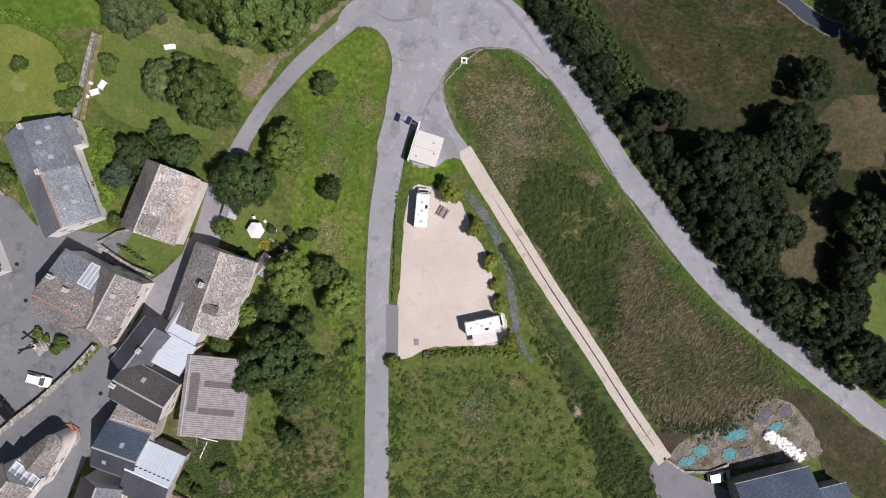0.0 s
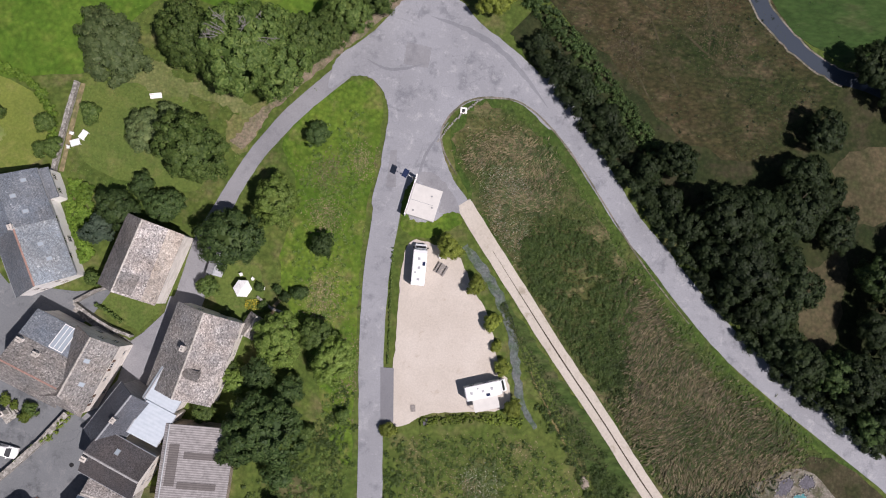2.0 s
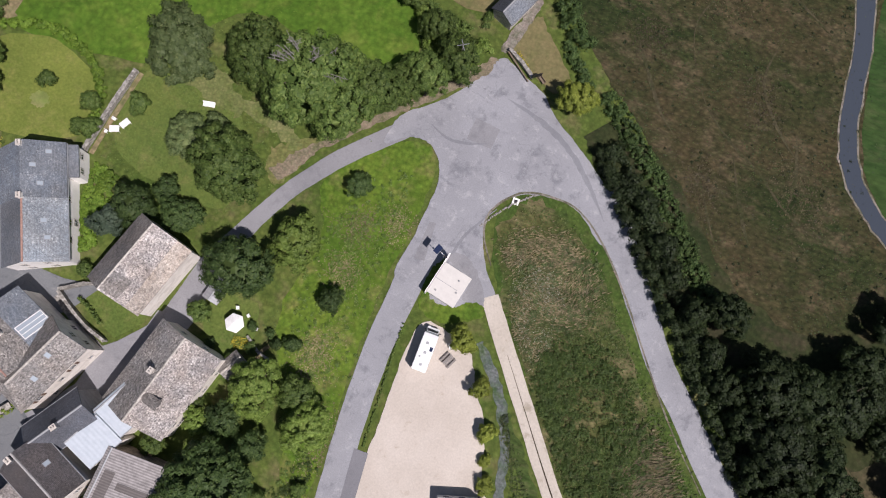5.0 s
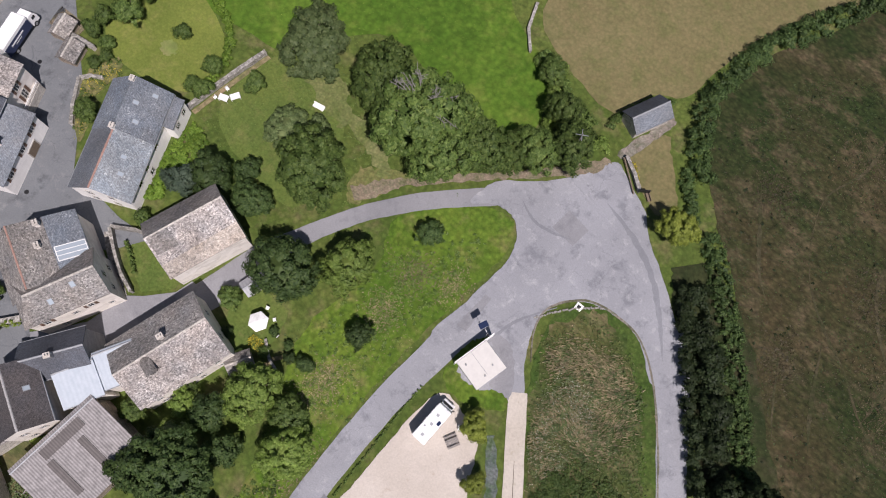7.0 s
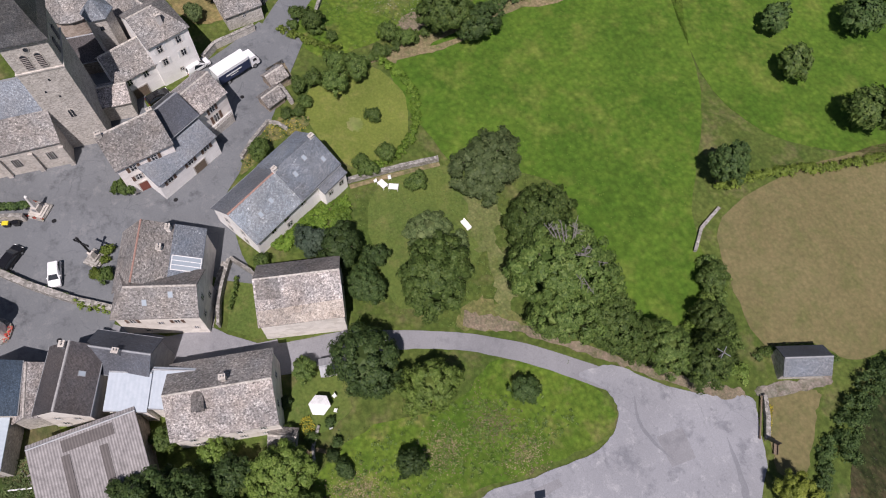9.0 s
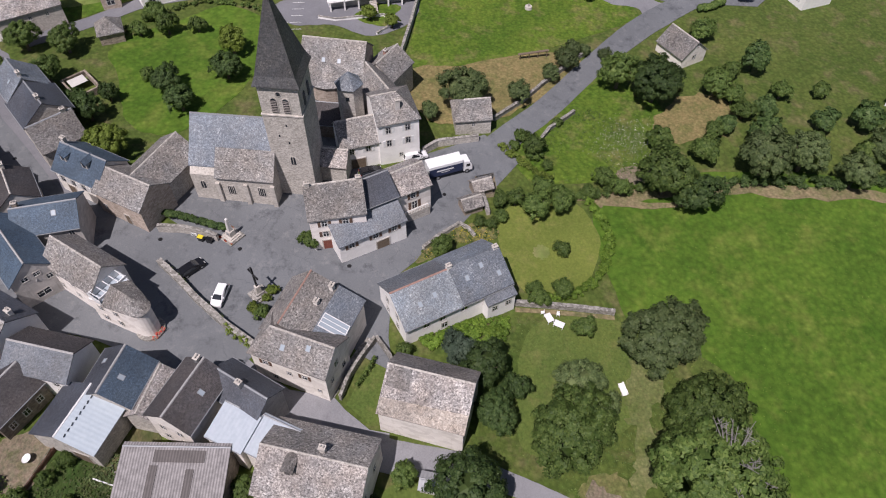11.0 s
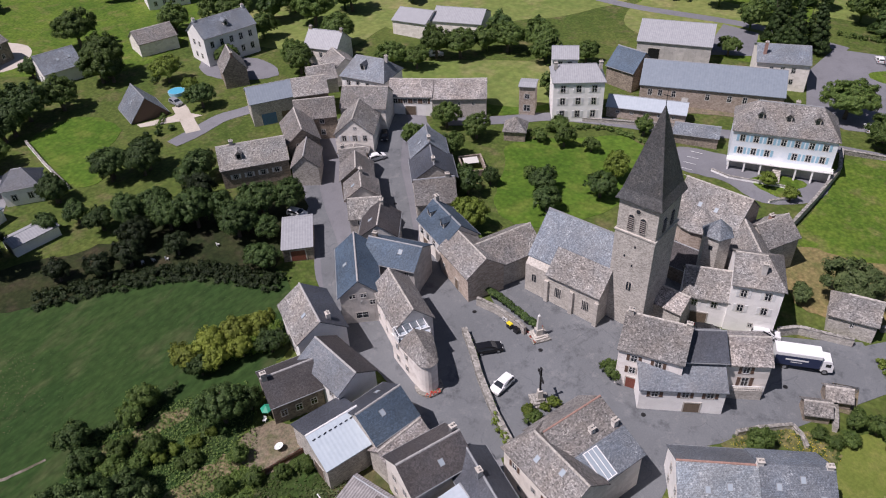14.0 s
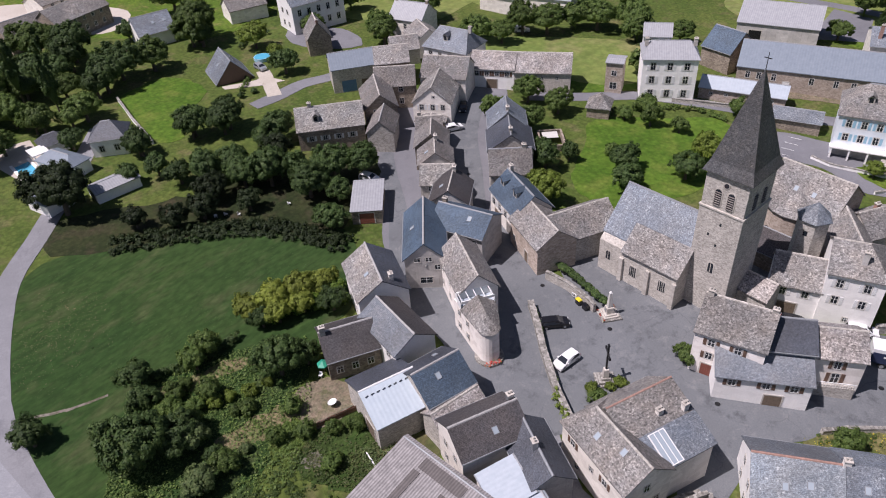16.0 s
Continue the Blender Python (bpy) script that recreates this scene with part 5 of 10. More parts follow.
lane("road_lane", [(-13.5, 44.2), (-20.7, 37), (-26.4, 29.8), (-30, 23.6), (-33, 17), (-34.8, 12), (-36.3, 3.7), (-38.3, -2), (-41.7, -7.6), (-46.2, -14), (-51.5, -21), (-55, -28), (-60, -33)], [3.2, 3, 2.8, 2.8, 3.2, 4.0, 4.8, 5.0, 4.6, 4.4, 5, 6, 7], 0.078, OLD_ASPHALT, "narrow lane that runs down between stone houses")
lane("track", [(8.2, 22), (13.7, 14.1), (19.2, 6.3), (25.8, -3), (33.4, -13.2), (39.9, -22.3), (47, -31.5)], 2.9, 0.118, TRACK, "pale stony farm track with a worn middle", "track")
lane("track_middle", [(13.7, 14.1), (19.2, 6.3), (25.8, -3), (33.4, -13.2), (39.9, -22.3), (45, -29)], [0.05, 0.12, 0.22, 0.2, 0.24, 0.1], 0.13, SOIL_DARK, "worn strip of earth and grass along the track's middle", "track", ragged=0.12)
field("parking_ground", [(-0.6, 14.6), (3.5, 14.6), (8.2, 12.3), (10.5, 7.8), (13, 3.9), (14.7, -1.1), (15.7, -5.6), (17.3, -7.7), (17.3, -12), (10.1, -13.1), (4.1, -13.8), (-1.3, -15.9), (-1.9, -7), (-1.8, -0.5), (-1.7, 7.6)], 0.1, GRAVEL, "pale gravel parking ground for motorhomes", "parking", ragged=0.15)
field("parking_exit", [(-4, -6.5), (-1.8, -6.5), (-1.3, -15.7), (-3.2, -17.5)], 0.115, TARMAC, "darker asphalt apron at the parking entrance", "road", curved=False)
lane("ditch_path", [(20.6, -1.5), (21.6, -4.1), (22.3, -6.9), (24.0, -10.5), (25.8, -14.5), (28.0, -18.0)], [0.3, 1.2, 1.5, 1.5, 1.3, 0.3], 0.055, TAWNY, "faded trodden grass between ditch and track", "grass", ragged=0.5)
lane("ditch", [(8.9, 14.6), (12, 11), (15.1, 6.5), (17.5, 0.6), (18.6, -5.4), (19.5, -10.4), (22.3, -15.2)], [1, 1.6, 1.6, 1.5, 1.4, 1.2, 0.7], 0.06, DITCH, "grey silted ditch beside the parking ground", "ditch", ragged=0.5)
field("shelter_apron", [(0.2, 25.4), (4.3, 23.6), (4.2, 20.4), (5.4, 20.0), (7.7, 20.4), (6.3, 23.6), (3.4, 26.6), (0.9, 27)], 0.125, OLD_ASPHALT, "dark asphalt apron round the shelter", "road", ragged=0.15)
field("shelter_grass", [(-1.5, 16.4), (-2.3, 19), (-2.3, 21.6), (-1.6, 24), (-0.5, 25.4), (-0.3, 24.6), (-1.0, 19.4), (0.4, 18.4), (3.5, 18.6), (5.2, 20), (7.4, 20.3), (8.2, 18.6), (5, 16.6), (2, 15.6)], 0.13, VIVID, "grass strip behind the shelter", "verge", ragged=0.2)

field("square", [(-50, -18), (-47, -25), (-53, -33), (-60, -36), (-68, -43), (-77, -49), (-84, -48), (-79, -38), (-77, -31), (-85, -30), (-88, -20), (-86, -8), (-80, -8), (-79, 0), (-82, 8), (-85, 9), (-94, 8), (-97, 15), (-100, 22), (-93, 28), (-84, 21), (-76, 15), (-66, 4), (-55, 3), (-49, 4), (-52, -1), (-59, -6), (-58, -13)], 0.08, STREET, "patched grey asphalt of the village square", "road", curved=False)
lane("street_north", [(-60, -33.5), (-66.9, -39), (-74.8, -46.8), (-84.5, -55.3), (-94.4, -64), (-104.1, -72.8), (-114, -79), (-123, -83), (-135, -105), (-140, -130)], [7, 6, 5, 5, 6, 7, 7, 6, 5, 5], 0.1, STREET, "grey village street between rows of houses", steps=6)
lane("street_back", [(-55, -31), (-59, -40), (-62, -50), (-68, -58), (-77, -67), (-86.5, -78), (-93, -84)], [6, 6.5, 7, 4.5, 3.4, 3, 2.6], 0.095, STREET, "narrow back lane behind the row of houses")
lane("road_south", [(-88, 18), (-98, 25), (-108.5, 35.5), (-123.5, 48.5), (-138, 63), (-152, 82), (-168, 110)], [7, 6, 5.4, 5.4, 6.5, 6, 5], 0.1, STREET, "village road climbing out between garden walls")
lane("road_hotel", [(-128, -72), (-136.1, -60.2), (-143.4, -50.9), (-148, -38), (-151.5, -25.7), (-156.7, -11.8), (-161.4, 5), (-165, 30), (-167.4, 53), (-168, 62)], [4, 4, 4, 4, 4, 4, 3.4, 3, 3, 3], 0.09, TARMAC, "road in front of the large houses")
lane("road_chalet", [(-118, -125), (-111, -116.5), (-101.7, -119.3), (-93.4, -119.4), (-87, -120)], [4, 4, 4.2, 4.4, 3.6], 0.09, TARMAC, "side road to the timber chalet")
lane("chalet_drive", [(-93.4, -120), (-97, -126), (-100.8, -133)], 3.4, 0.1, TRACK, "pale drive beside the chalet", "drive")
field("pool_terrace", [(-40.6, -150), (-48, -147.4), (-46.4, -140.6), (-46, -132), (-39, -130.4), (-38.4, -143)], 0.06, GRAVEL, "pale paved terrace round the pool", "terrace", curved=False)
field("chalet_apron", [(-89, -134.4), (-88.6, -132.6), (-95.4, -126.4), (-100.4, -124.2), (-99, -130.8), (-96.2, -130.4)], 0.08, GRAVEL, "pale gravel in front of the chalet", "yard", curved=False)
field("farm_yard", [(-84, -236), (-103, -207), (-102, -194), (-90, -189), (-77, -208), (-70, -226)], 0.08, GRAVEL, "pale dusty farmyard", "yard")
field("barn_field", [(-147, -103.5), (-165, -78), (-169, -64), (-150, -54.6), (-141.4, -65.8), (-143, -76), (-138, -94)], 0.065, HAY, "yellow-green sunlit field behind the long houses", "field")
lane("road_west", [(-60, -140), (-44, -124), (-32.3, -112.9), (-23.2, -104.9), (-17, -95.9), (-9, -80), (-6, -68), (-4, -52)], 4, 0.085, OLD_ASPHALT, "curving lane below the dark pasture")
field("sandy_yard", [(-163.4, -28.5), (-165.6, -26), (-172.8, -14.7), (-173.4, -4), (-170.4, -3), (-164.2, -17.6), (-161, -27)], 0.075, SOIL, "sandy bare yard below the long building", "yard", ragged=0.3)
field("car_park", [(-172.6, 10), (-177, 0.5), (-201, -3), (-221, 0.6), (-224, 20), (-226, 52), (-216, 60), (-194, 66), (-186, 58), (-180, 34), (-175, 20)], 0.09, TARMAC, "grey car park with white bay lines", "parking", curved=False)
field("car_park_island", [(-190.6, 18.7), (-193.2, 28), (-197, 29.6), (-199.4, 48.2), (-203.4, 49.3), (-203.6, 29.6), (-195, 20)], 0.13, VIVID, "narrow grass island with trees in the car park", "verge", ragged=0.2)
field("car_park_grass", [(-204, 15), (-211.4, 49.9), (-222.2, 51.5), (-213, 16.3)], 0.13, VIVID, "mown grass beyond the parking bays", "lawn", ragged=0.3)
lane("farm_lane", [(-225.7, -72), (-224.6, -56.6), (-227, -27.5), (-225, -10), (-222, 4)], 4.2, 0.08, TARMAC, "grey farm lane behind the sheds")
field("shed_yard", [(-198.6, -30.3), (-224, -31), (-222, -20), (-204.5, -17.5)], 0.085, TARMAC, "asphalt yard beside the farm shed", "yard", curved=False)
field("tree_gravel", [(-157.3, 57.2), (-151, 63), (-145.6, 68.7), (-139.6, 63.6), (-144.4, 62.0), (-145.8, 56.8), (-148.6, 52.3), (-148.6, 45.9), (-149, 37.4), (-151, 31.5), (-155.8, 31.5), (-156.6, 44), (-158.4, 52.8)], 0.085, OLD_ASPHALT, "grey gravel under the round trees", "path", ragged=0.2)
field("car_park_low", [(-164, 59.8), (-166, 66), (-170, 92), (-160, 106), (-146, 92), (-146.5, 78), (-146.9, 70.2), (-149.3, 66.4), (-158.5, 60.8)], 0.11, STREET, "stained asphalt car park by the road", "parking", curved=False)
field("hotel_court", [(-145, -21), (-147, -4), (-146, 10), (-137, 8), (-132, 0), (-136, -9), (-136, -18)], 0.09, TARMAC, "tarmac forecourt of the large pale house", "parking")
field("yard_modern", [(45.5, -30), (49.5, -33), (55, -34.8), (63, -38), (60, -48), (48, -42), (44, -34)], 0.11, TARMAC, "grey concrete yard beside a new house", "yard", curved=False)
field("verge_heath", [(67.7, -18.9), (71.8, -17.7), (79.2, -21.9), (87.5, -27.5), (87.6, -36.2), (78.5, -34.6), (73.6, -28.7)], 0.085, TRODDEN, "dark brown rough grass beside the rubble garden", "verge", ragged=0.6)
field("rock_soil", [(44.5, -27), (50, -24.5), (60, -21.6), (68, -19.4), (64, -23.5), (54, -27.5), (48, -31)], 0.095, SOIL_DARK, "dark bare soil at the reeds' foot", "bank", ragged=0.7)
field("rock_garden", [(48.5, -29.5), (59.5, -22.5), (68.6, -19.8), (75, -27), (74, -30), (66, -31), (58.7, -32.6), (50.5, -33)], 0.1, RUBBLE, "stony rubble garden under construction", "garden")
field("patio_soil", [(-33, -47.5), (-36.5, -49.4), (-40.5, -47.6), (-41, -43.4), (-38, -41), (-33.6, -42.4)], 0.1, SOIL, "bare earth yard behind the barn", "yard")
field("yard_big_house", [(-117, -140), (-121, -128), (-128, -124), (-132, -136), (-124, -148)], 0.09, TARMAC, "tarmac yard of the tall house", "yard")


# ---- houses along the lane ----
S = STONE
# The +y slope gets the darker tile colour.
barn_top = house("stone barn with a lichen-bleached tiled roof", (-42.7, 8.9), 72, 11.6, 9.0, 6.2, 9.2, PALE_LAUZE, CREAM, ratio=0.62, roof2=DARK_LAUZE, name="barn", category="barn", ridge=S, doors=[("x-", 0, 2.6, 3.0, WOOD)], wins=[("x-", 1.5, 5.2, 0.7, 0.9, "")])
slab("dark_patch", [(-5.7, -1.5, 7.86), (-2.4, -1.7, 7.75), (-2.6, 0.95, 9.17), (-5.7, 0.95, 9.17)], 0.05, DARK_LAUZE, barn_top, "darker patch of tiles")
# Added strip on the roof's edge; stands in for the cream wall below.
slab("roof_strip", [(-6.0, -4.88, 6.05), (6.0, -4.88, 6.05), (6.0, -2.6, 7.26), (-6.0, -2.9, 7.1)], 0.05, SAND_LAUZE, barn_top, "pale strip over the eaves standing in for the wall")
house("long stone cottage with mottled pale tiles", (-33.1, -5.5), 74, 13.4, 9.9, 5.8, 8.9, PALE_LAUZE, CREAM, roof2=LAUZE, chim=[(0.8, 1.0, 0.5, S)], dormers=[("y-", -2.6, 0.5, DARK_LAUZE)], ridge=S, wins=grid_of("y-", 4, 2, 3.0, 1.4, 2.4, 0.8, 1.1) + [("x+", -2, 3.8, 0.8, 1.2, ""), ("x+", 2, 3.8, 0.8, 1.2, "")])
# roof2 gives the rear slope a darker tile colour than the front.
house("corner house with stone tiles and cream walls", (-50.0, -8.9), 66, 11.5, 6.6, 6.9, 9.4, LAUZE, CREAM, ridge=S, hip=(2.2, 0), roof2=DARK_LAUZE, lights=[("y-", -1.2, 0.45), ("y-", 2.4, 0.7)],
      wins=[("y-", -3.6, 5.0, 0.8, 1.1, "b"), ("y-", 0, 4.2, 0.7, 0.9, ""), ("y-", 2.4, 4.6, 0.8, 1.1, "b"), ("y-", 4.4, 2.2, 0.6, 0.8, ""), ("y-", -2.6, 1.6, 0.7, 0.9, ""), ("x+", -0.2, 5.6, 0.8, 1.2, ""), ("x+", -1.8, 3.6, 0.8, 1.1, ""), ("x+", 1.5, 2.6, 0.8, 1.1, "")])
wing = house("rear wing of the corner house, half slate", (-55.29, -7.31), -24, 9.4, 11.5, 6.4, 9.6, LAUZE, CREAM, ratio=0.3, ridge=TERRACOTTA, roof2=LAUZE, chim=[(-0.7, 0.6, -0.5, CREAM), (-3.9, 1.4, -0.5, CREAM)], wins=grid_of("x-", 3, 2, 3.2, 1.6, 2.6, 0.8, 1.2, "b"))
slab("slate_slope", [(4.92, 6.12, 6.34), (-4.92, 6.12, 6.34), (-4.92, 2.0, 7.98), (4.92, 2.0, 7.98)], 0.1, SLATE, wing, "newer slate part of the roof")
bm = bmesh.new()
lattice(bm, (-1.15, -1.03, -0.4, -0.31, 0.31, 0.4, 1.03, 1.15), (-2.05, -1.93, 1.93, 2.05), -0.12, 0.06, [(1, 1), (3, 1), (5, 1)])
bmesh.ops.rotate(bm, verts=bm.verts[:], cent=(0, 0, 0), matrix=Matrix.Rotation(-math.pi / 2, 3, "X"))
rg = part("glazed_roof", bm, WHITE_PAINT, wing, "white-framed glass roof panel", m=pose(1.2, 4.1, 7.2, -21.7, 0, 0))
part("pane", boxed(-1.05, 1.05, -1.95, 1.95, 0.0, 0.07), SKYLIGHT, rg)
wh = house("long white house with blue-grey slates", (-61.6, 12.1), 115, 18.0, 9.2, 4.8, 7.9, PALE_SLATE, WHITE, ratio=0.52, roof2=GREY_SLATE, ridge=TERRACOTTA, chim=[(0.6, 0.2, 0.7, CREAM), (8.6, 0.2, 0.6, CREAM)],
      lights=[("y-", -3.0, 0.5), ("y-", -5.6, 0.42)],
      wins=[("y-", x, z, 0.95, 1.15, "") for x, z in ((-5.6, 3.3), (-2.9, 3.3), (-2.6, 1.3), (0.8, 3.4), (4.6, 2.6), (7.4, 2.8))] + grid_of("x-", 2, 2, 3.4, 1.6, 2.5, 0.8, 1.2))
slab("roof_part", [(0.5, -4.98, 4.8), (9.26, -4.98, 4.8), (9.26, 0.18, 8.16), (0.5, 0.18, 8.16)], 0.24, SLATE, wh, "newer grey slates, laid higher")
slab("roof_part", [(9.26, 4.98, 4.78), (0.5, 4.98, 4.78), (0.5, 0.18, 8.16), (9.26, 0.18, 8.16)], 0.24, SLATE, wh, "newer grey slates, laid higher")
house("white bay of the slate house under a lean-to roof", (-59.6, 20.2), 115, 4.8, 1.8, 4.2, 4.9, GREY_SLATE, WHITE, ratio=0.96, he2=4.8, ov=0.2, wins=[("y-", -1.2, 2.6, 0.9, 1.1, ""), ("y-", 1.2, 2.6, 0.9, 1.1, "")])
for x, y in ((2.6, -2.0), (5.4, -1.2), (7.6, -3.0)):
    sk = part("skylight", boxed(-0.33, 0.33, -0.45, 0.45, -0.05, 0.07), LEAD, wh, m=pose(x, y, 5.08 + (y + 4.6) * 0.651, 33, 0, 0))
    part("pane", boxed(-0.26, 0.26, -0.38, 0.38, 0.07, 0.09), SKYLIGHT, sk)
fc = house("big farm shed with fibre-cement sheets", (-31.6, -23.4), 86, 13.2, 9.8, 4.0, 5.6, CORRUGATED, BROWN_STONE, ratio=0.97, he2=5.5, name="shed", category="shed", thick=0.1)
for u, v, lu, lv in ((-2.4, -0.6, 1.0, 5.8), (2.2, -0.6, 1.0, 5.0), (0.6, 3.4, 6.4, 1.5)):
    sl = (5.6 - 4.0) / (0.97 * 9.8)
    zc = 4.0 + (v + 4.9) * sl + 0.04
    bm = bmesh.new()
    block(bm, -lu / 2, lu / 2, -lv / 2, lv / 2, 0, 0.05)
    uv = bm.loops.layers.uv.new("UVMap")
    for f in bm.faces:
        for lp in f.loops:
            lp[uv].uv = (lp.vert.co.x + u, lp.vert.co.y)
    part("brown_sheet", bm, BROWN_SHEET, fc, "brown replacement sheets", m=pose(u, v, zc, math.degrees(math.atan(sl))))
house("tall house with brown-black slates", (-42.7, -22.5), -26, 8.8, 6.6, 7.0, 9.2, BROWN_SLATE, CREAM, ridge=RIDGE_PALE, chim=[(-4.0, -0.6, 0.5, STEEL)], lights=[("y+", -0.6, 0.4)], wins=grid_of("x+", 2, 2, 2.6, 2.2, 2.6, 0.8, 1.1) + grid_of("x-", 2, 2, 2.6, 2.2, 2.6, 0.8, 1.1))
house("small stone-tiled outhouse between taller houses", (-44.4, -28.2), -14, 7.2, 3.8, 4.4, 5.8, PALE_LAUZE, S, ridge=S, name="outhouse", category="outhouse")
house("slate house with pale metal terraces", (-43.6, -15.6), 56, 8.6, 5.2, 6.4, 8.2, DARK_SLATE, GREY_RENDER, chim=[(0.2, -0.4, 0.9, STEEL)], wins=grid_of("y+", 3, 2, 2.4, 1.8, 2.6, 0.8, 1.1))
for c, lu in (((-38.6, -16.3), 5.2), ((-36.5, -11.2), 5.2)):
    house("pale standing-seam metal lean-to roof", c, 62, lu, 5.0, 5.6, 6.5, ZINC, CREAM, ratio=0.96, he2=6.4, name="lean_to", category="lean-to", thick=0.08, ov=0.15)
mb = house("barn with one slate and one white metal slope", (-41.1, -36.6), 159, 7.4, 9.1, 4.5, 6.7, WHITE_METAL, S, roof2=DARK_SLATE, name="barn", category="barn", doors=[("x-", 2, 2.4, 2.6, WOOD)], ridge=WHITE_PAINT)
guard = mesh_of("snow_guard", boxed(-0.22, 0.22, -0.05, 0.05, 0, 0.12), IRON)
for k in range(9):
    share("snow_guard", guard, mb, pose(-3.2 + k * 0.8, -0.95, 6.7 - 0.95 * 0.4835 + 0.01, 25.8, 0, 12))
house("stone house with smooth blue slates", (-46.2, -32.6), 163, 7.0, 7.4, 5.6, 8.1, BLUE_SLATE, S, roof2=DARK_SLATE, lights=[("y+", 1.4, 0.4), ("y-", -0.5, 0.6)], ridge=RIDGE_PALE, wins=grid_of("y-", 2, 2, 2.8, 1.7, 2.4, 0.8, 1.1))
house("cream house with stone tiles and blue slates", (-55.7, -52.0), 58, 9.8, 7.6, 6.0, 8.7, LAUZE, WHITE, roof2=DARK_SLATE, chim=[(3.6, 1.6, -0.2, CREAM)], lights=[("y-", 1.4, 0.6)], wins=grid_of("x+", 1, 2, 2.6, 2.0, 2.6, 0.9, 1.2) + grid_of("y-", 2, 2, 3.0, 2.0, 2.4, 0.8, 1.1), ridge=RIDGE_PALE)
# GREY_SLATE replaces paler panels, putting cloud shade into this slope's colour.
house("row house with one slope darkened for cloud shade", (-50.0, -42.8), 74, 9.6, 6.4, 5.6, 7.6, GREY_SLATE, WHITE, roof2=BROWN_SLATE, wins=grid_of("y-", 3, 2, 2.8, 1.8, 2.2, 0.8, 1.0), ridge=RIDGE_PALE)
house("low stone house with a brown-black slate roof", (-45.2, -48.0), 149, 7.4, 7.2, 4.0, 6.2, BROWN_SLATE, BROWN_STONE, chim=[(-3.3, -0.3, 1.0, STONE)], wins=grid_of("y-", 3, 1, 2.2, 1.7, 2.6, 0.9, 1.2), ridge=RIDGE_PALE)

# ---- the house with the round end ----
# Two tile tones: LAUZE on -y, the darker one on +y.
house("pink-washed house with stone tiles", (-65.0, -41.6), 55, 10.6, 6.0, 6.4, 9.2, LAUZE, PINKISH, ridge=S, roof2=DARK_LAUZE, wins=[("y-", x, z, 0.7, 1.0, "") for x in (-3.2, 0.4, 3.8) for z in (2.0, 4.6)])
nose = new("house")
nose.matrix_basis = pose(-58.6, -34.1, gz(-58.6, -34.1), 0, 0, 55)
tagged(nose, "pink-washed round-ended house tip with stone tiles", "house")
prof = [(-5.0, -2.7), (0.5, -1.9), (2.4, -1.5)] + [(2.4 + 1.5 * math.sin(a), -1.5 * math.cos(a)) for a in [math.pi * k / 10 for k in range(1, 10)]] + [(2.4, 1.5), (0.5, 2.0), (-5.0, 2.9)]
bm = bmesh.new()
lo = [bm.verts.new((x, y, -1.5)) for x, y in prof]
hi = [bm.verts.new((x, y, 5.6)) for x, y in prof]
bm.faces.new(lo[::-1]), bm.faces.new(hi)
for i in range(len(prof)):
    j = (i + 1) % len(prof)
    bm.faces.new((lo[i], lo[j], hi[j], hi[i]))
part("wall", bm, PINKISH, nose)
bm = bmesh.new()
uv = bm.loops.layers.uv.new("UVMap")
ap, ap2 = bm.verts.new((1.6, 0, 7.5)), bm.verts.new((-2.2, 0, 7.9))
rim = [bm.verts.new((x * 1.06, y * 1.12, 5.65)) for x, y in prof if x > -3.5]
rim = [bm.verts.new((-2.4, -2.75, 5.65))] + rim + [bm.verts.new((-2.4, 2.85, 5.65))]
for a, b in zip(rim, rim[1:]):
    bm.faces.new((a, b, ap))
bm.faces.new((rim[0], ap, ap2)), bm.faces.new((rim[-1], ap2, ap))
for f in bm.faces:
    for lp in f.loops:
        c = lp.vert.co
        lp[uv].uv = (math.atan2(c.y, c.x - 1.6) * 2.0, math.hypot(c.x - 1.6, c.y))
bmesh.ops.recalc_face_normals(bm, faces=bm.faces[:])
part("roof_slope", bm, LAUZE, nose)
part("terrace", boxed(-4.9, -2.2, -2.5, 2.7, 5.6, 5.72), ZINC, nose, "white roof terrace")
for y in (-2.5, 2.6):
    part("railing", boxed(-4.9, -2.2, y, y + 0.05, 5.7, 6.7), WHITE_PAINT, nose)
bm = bmesh.new()
for i in range(5):
    block(bm, -4.6, -2.3, -2.3 + i * 1.15, -2.2 + i * 1.15, 7.0, 7.12)
block(bm, -4.6, -4.45, -2.4, 2.6, 5.7, 7.05), block(bm, -2.45, -2.3, -2.4, 2.6, 6.6, 7.05)
part("pergola", bm, WHITE_PAINT, nose, "white terrace pergola")
for x, y, a in ((-3.2, -2.5, -8), (-0.6, -2.12, -8)):
    for z in (1.9, 4.3):
        me, cm, pm, sm = window_meshes(0.7, 1.0)
        wo = share("window", me, nose, pose(x, y, z, 0, 0, 8))
        share("casement", cm, wo, Matrix())
        share("pane", pm, wo, Matrix())
bm = bmesh.new()
tube(bm, (2.5, 0, -0.5), (2.5, 0, 0.28), 2.2, 2.1, 24)
part("planter", bm, COPING, nose, "rounded kerb of the flower bed at the tip")
rngf = np.random.default_rng(5)
fp = np.stack([rngf.uniform(3.95, 4.6, 60), rngf.uniform(-1.2, 1.2, 60), rngf.uniform(0.3, 0.6, 60)], 1)
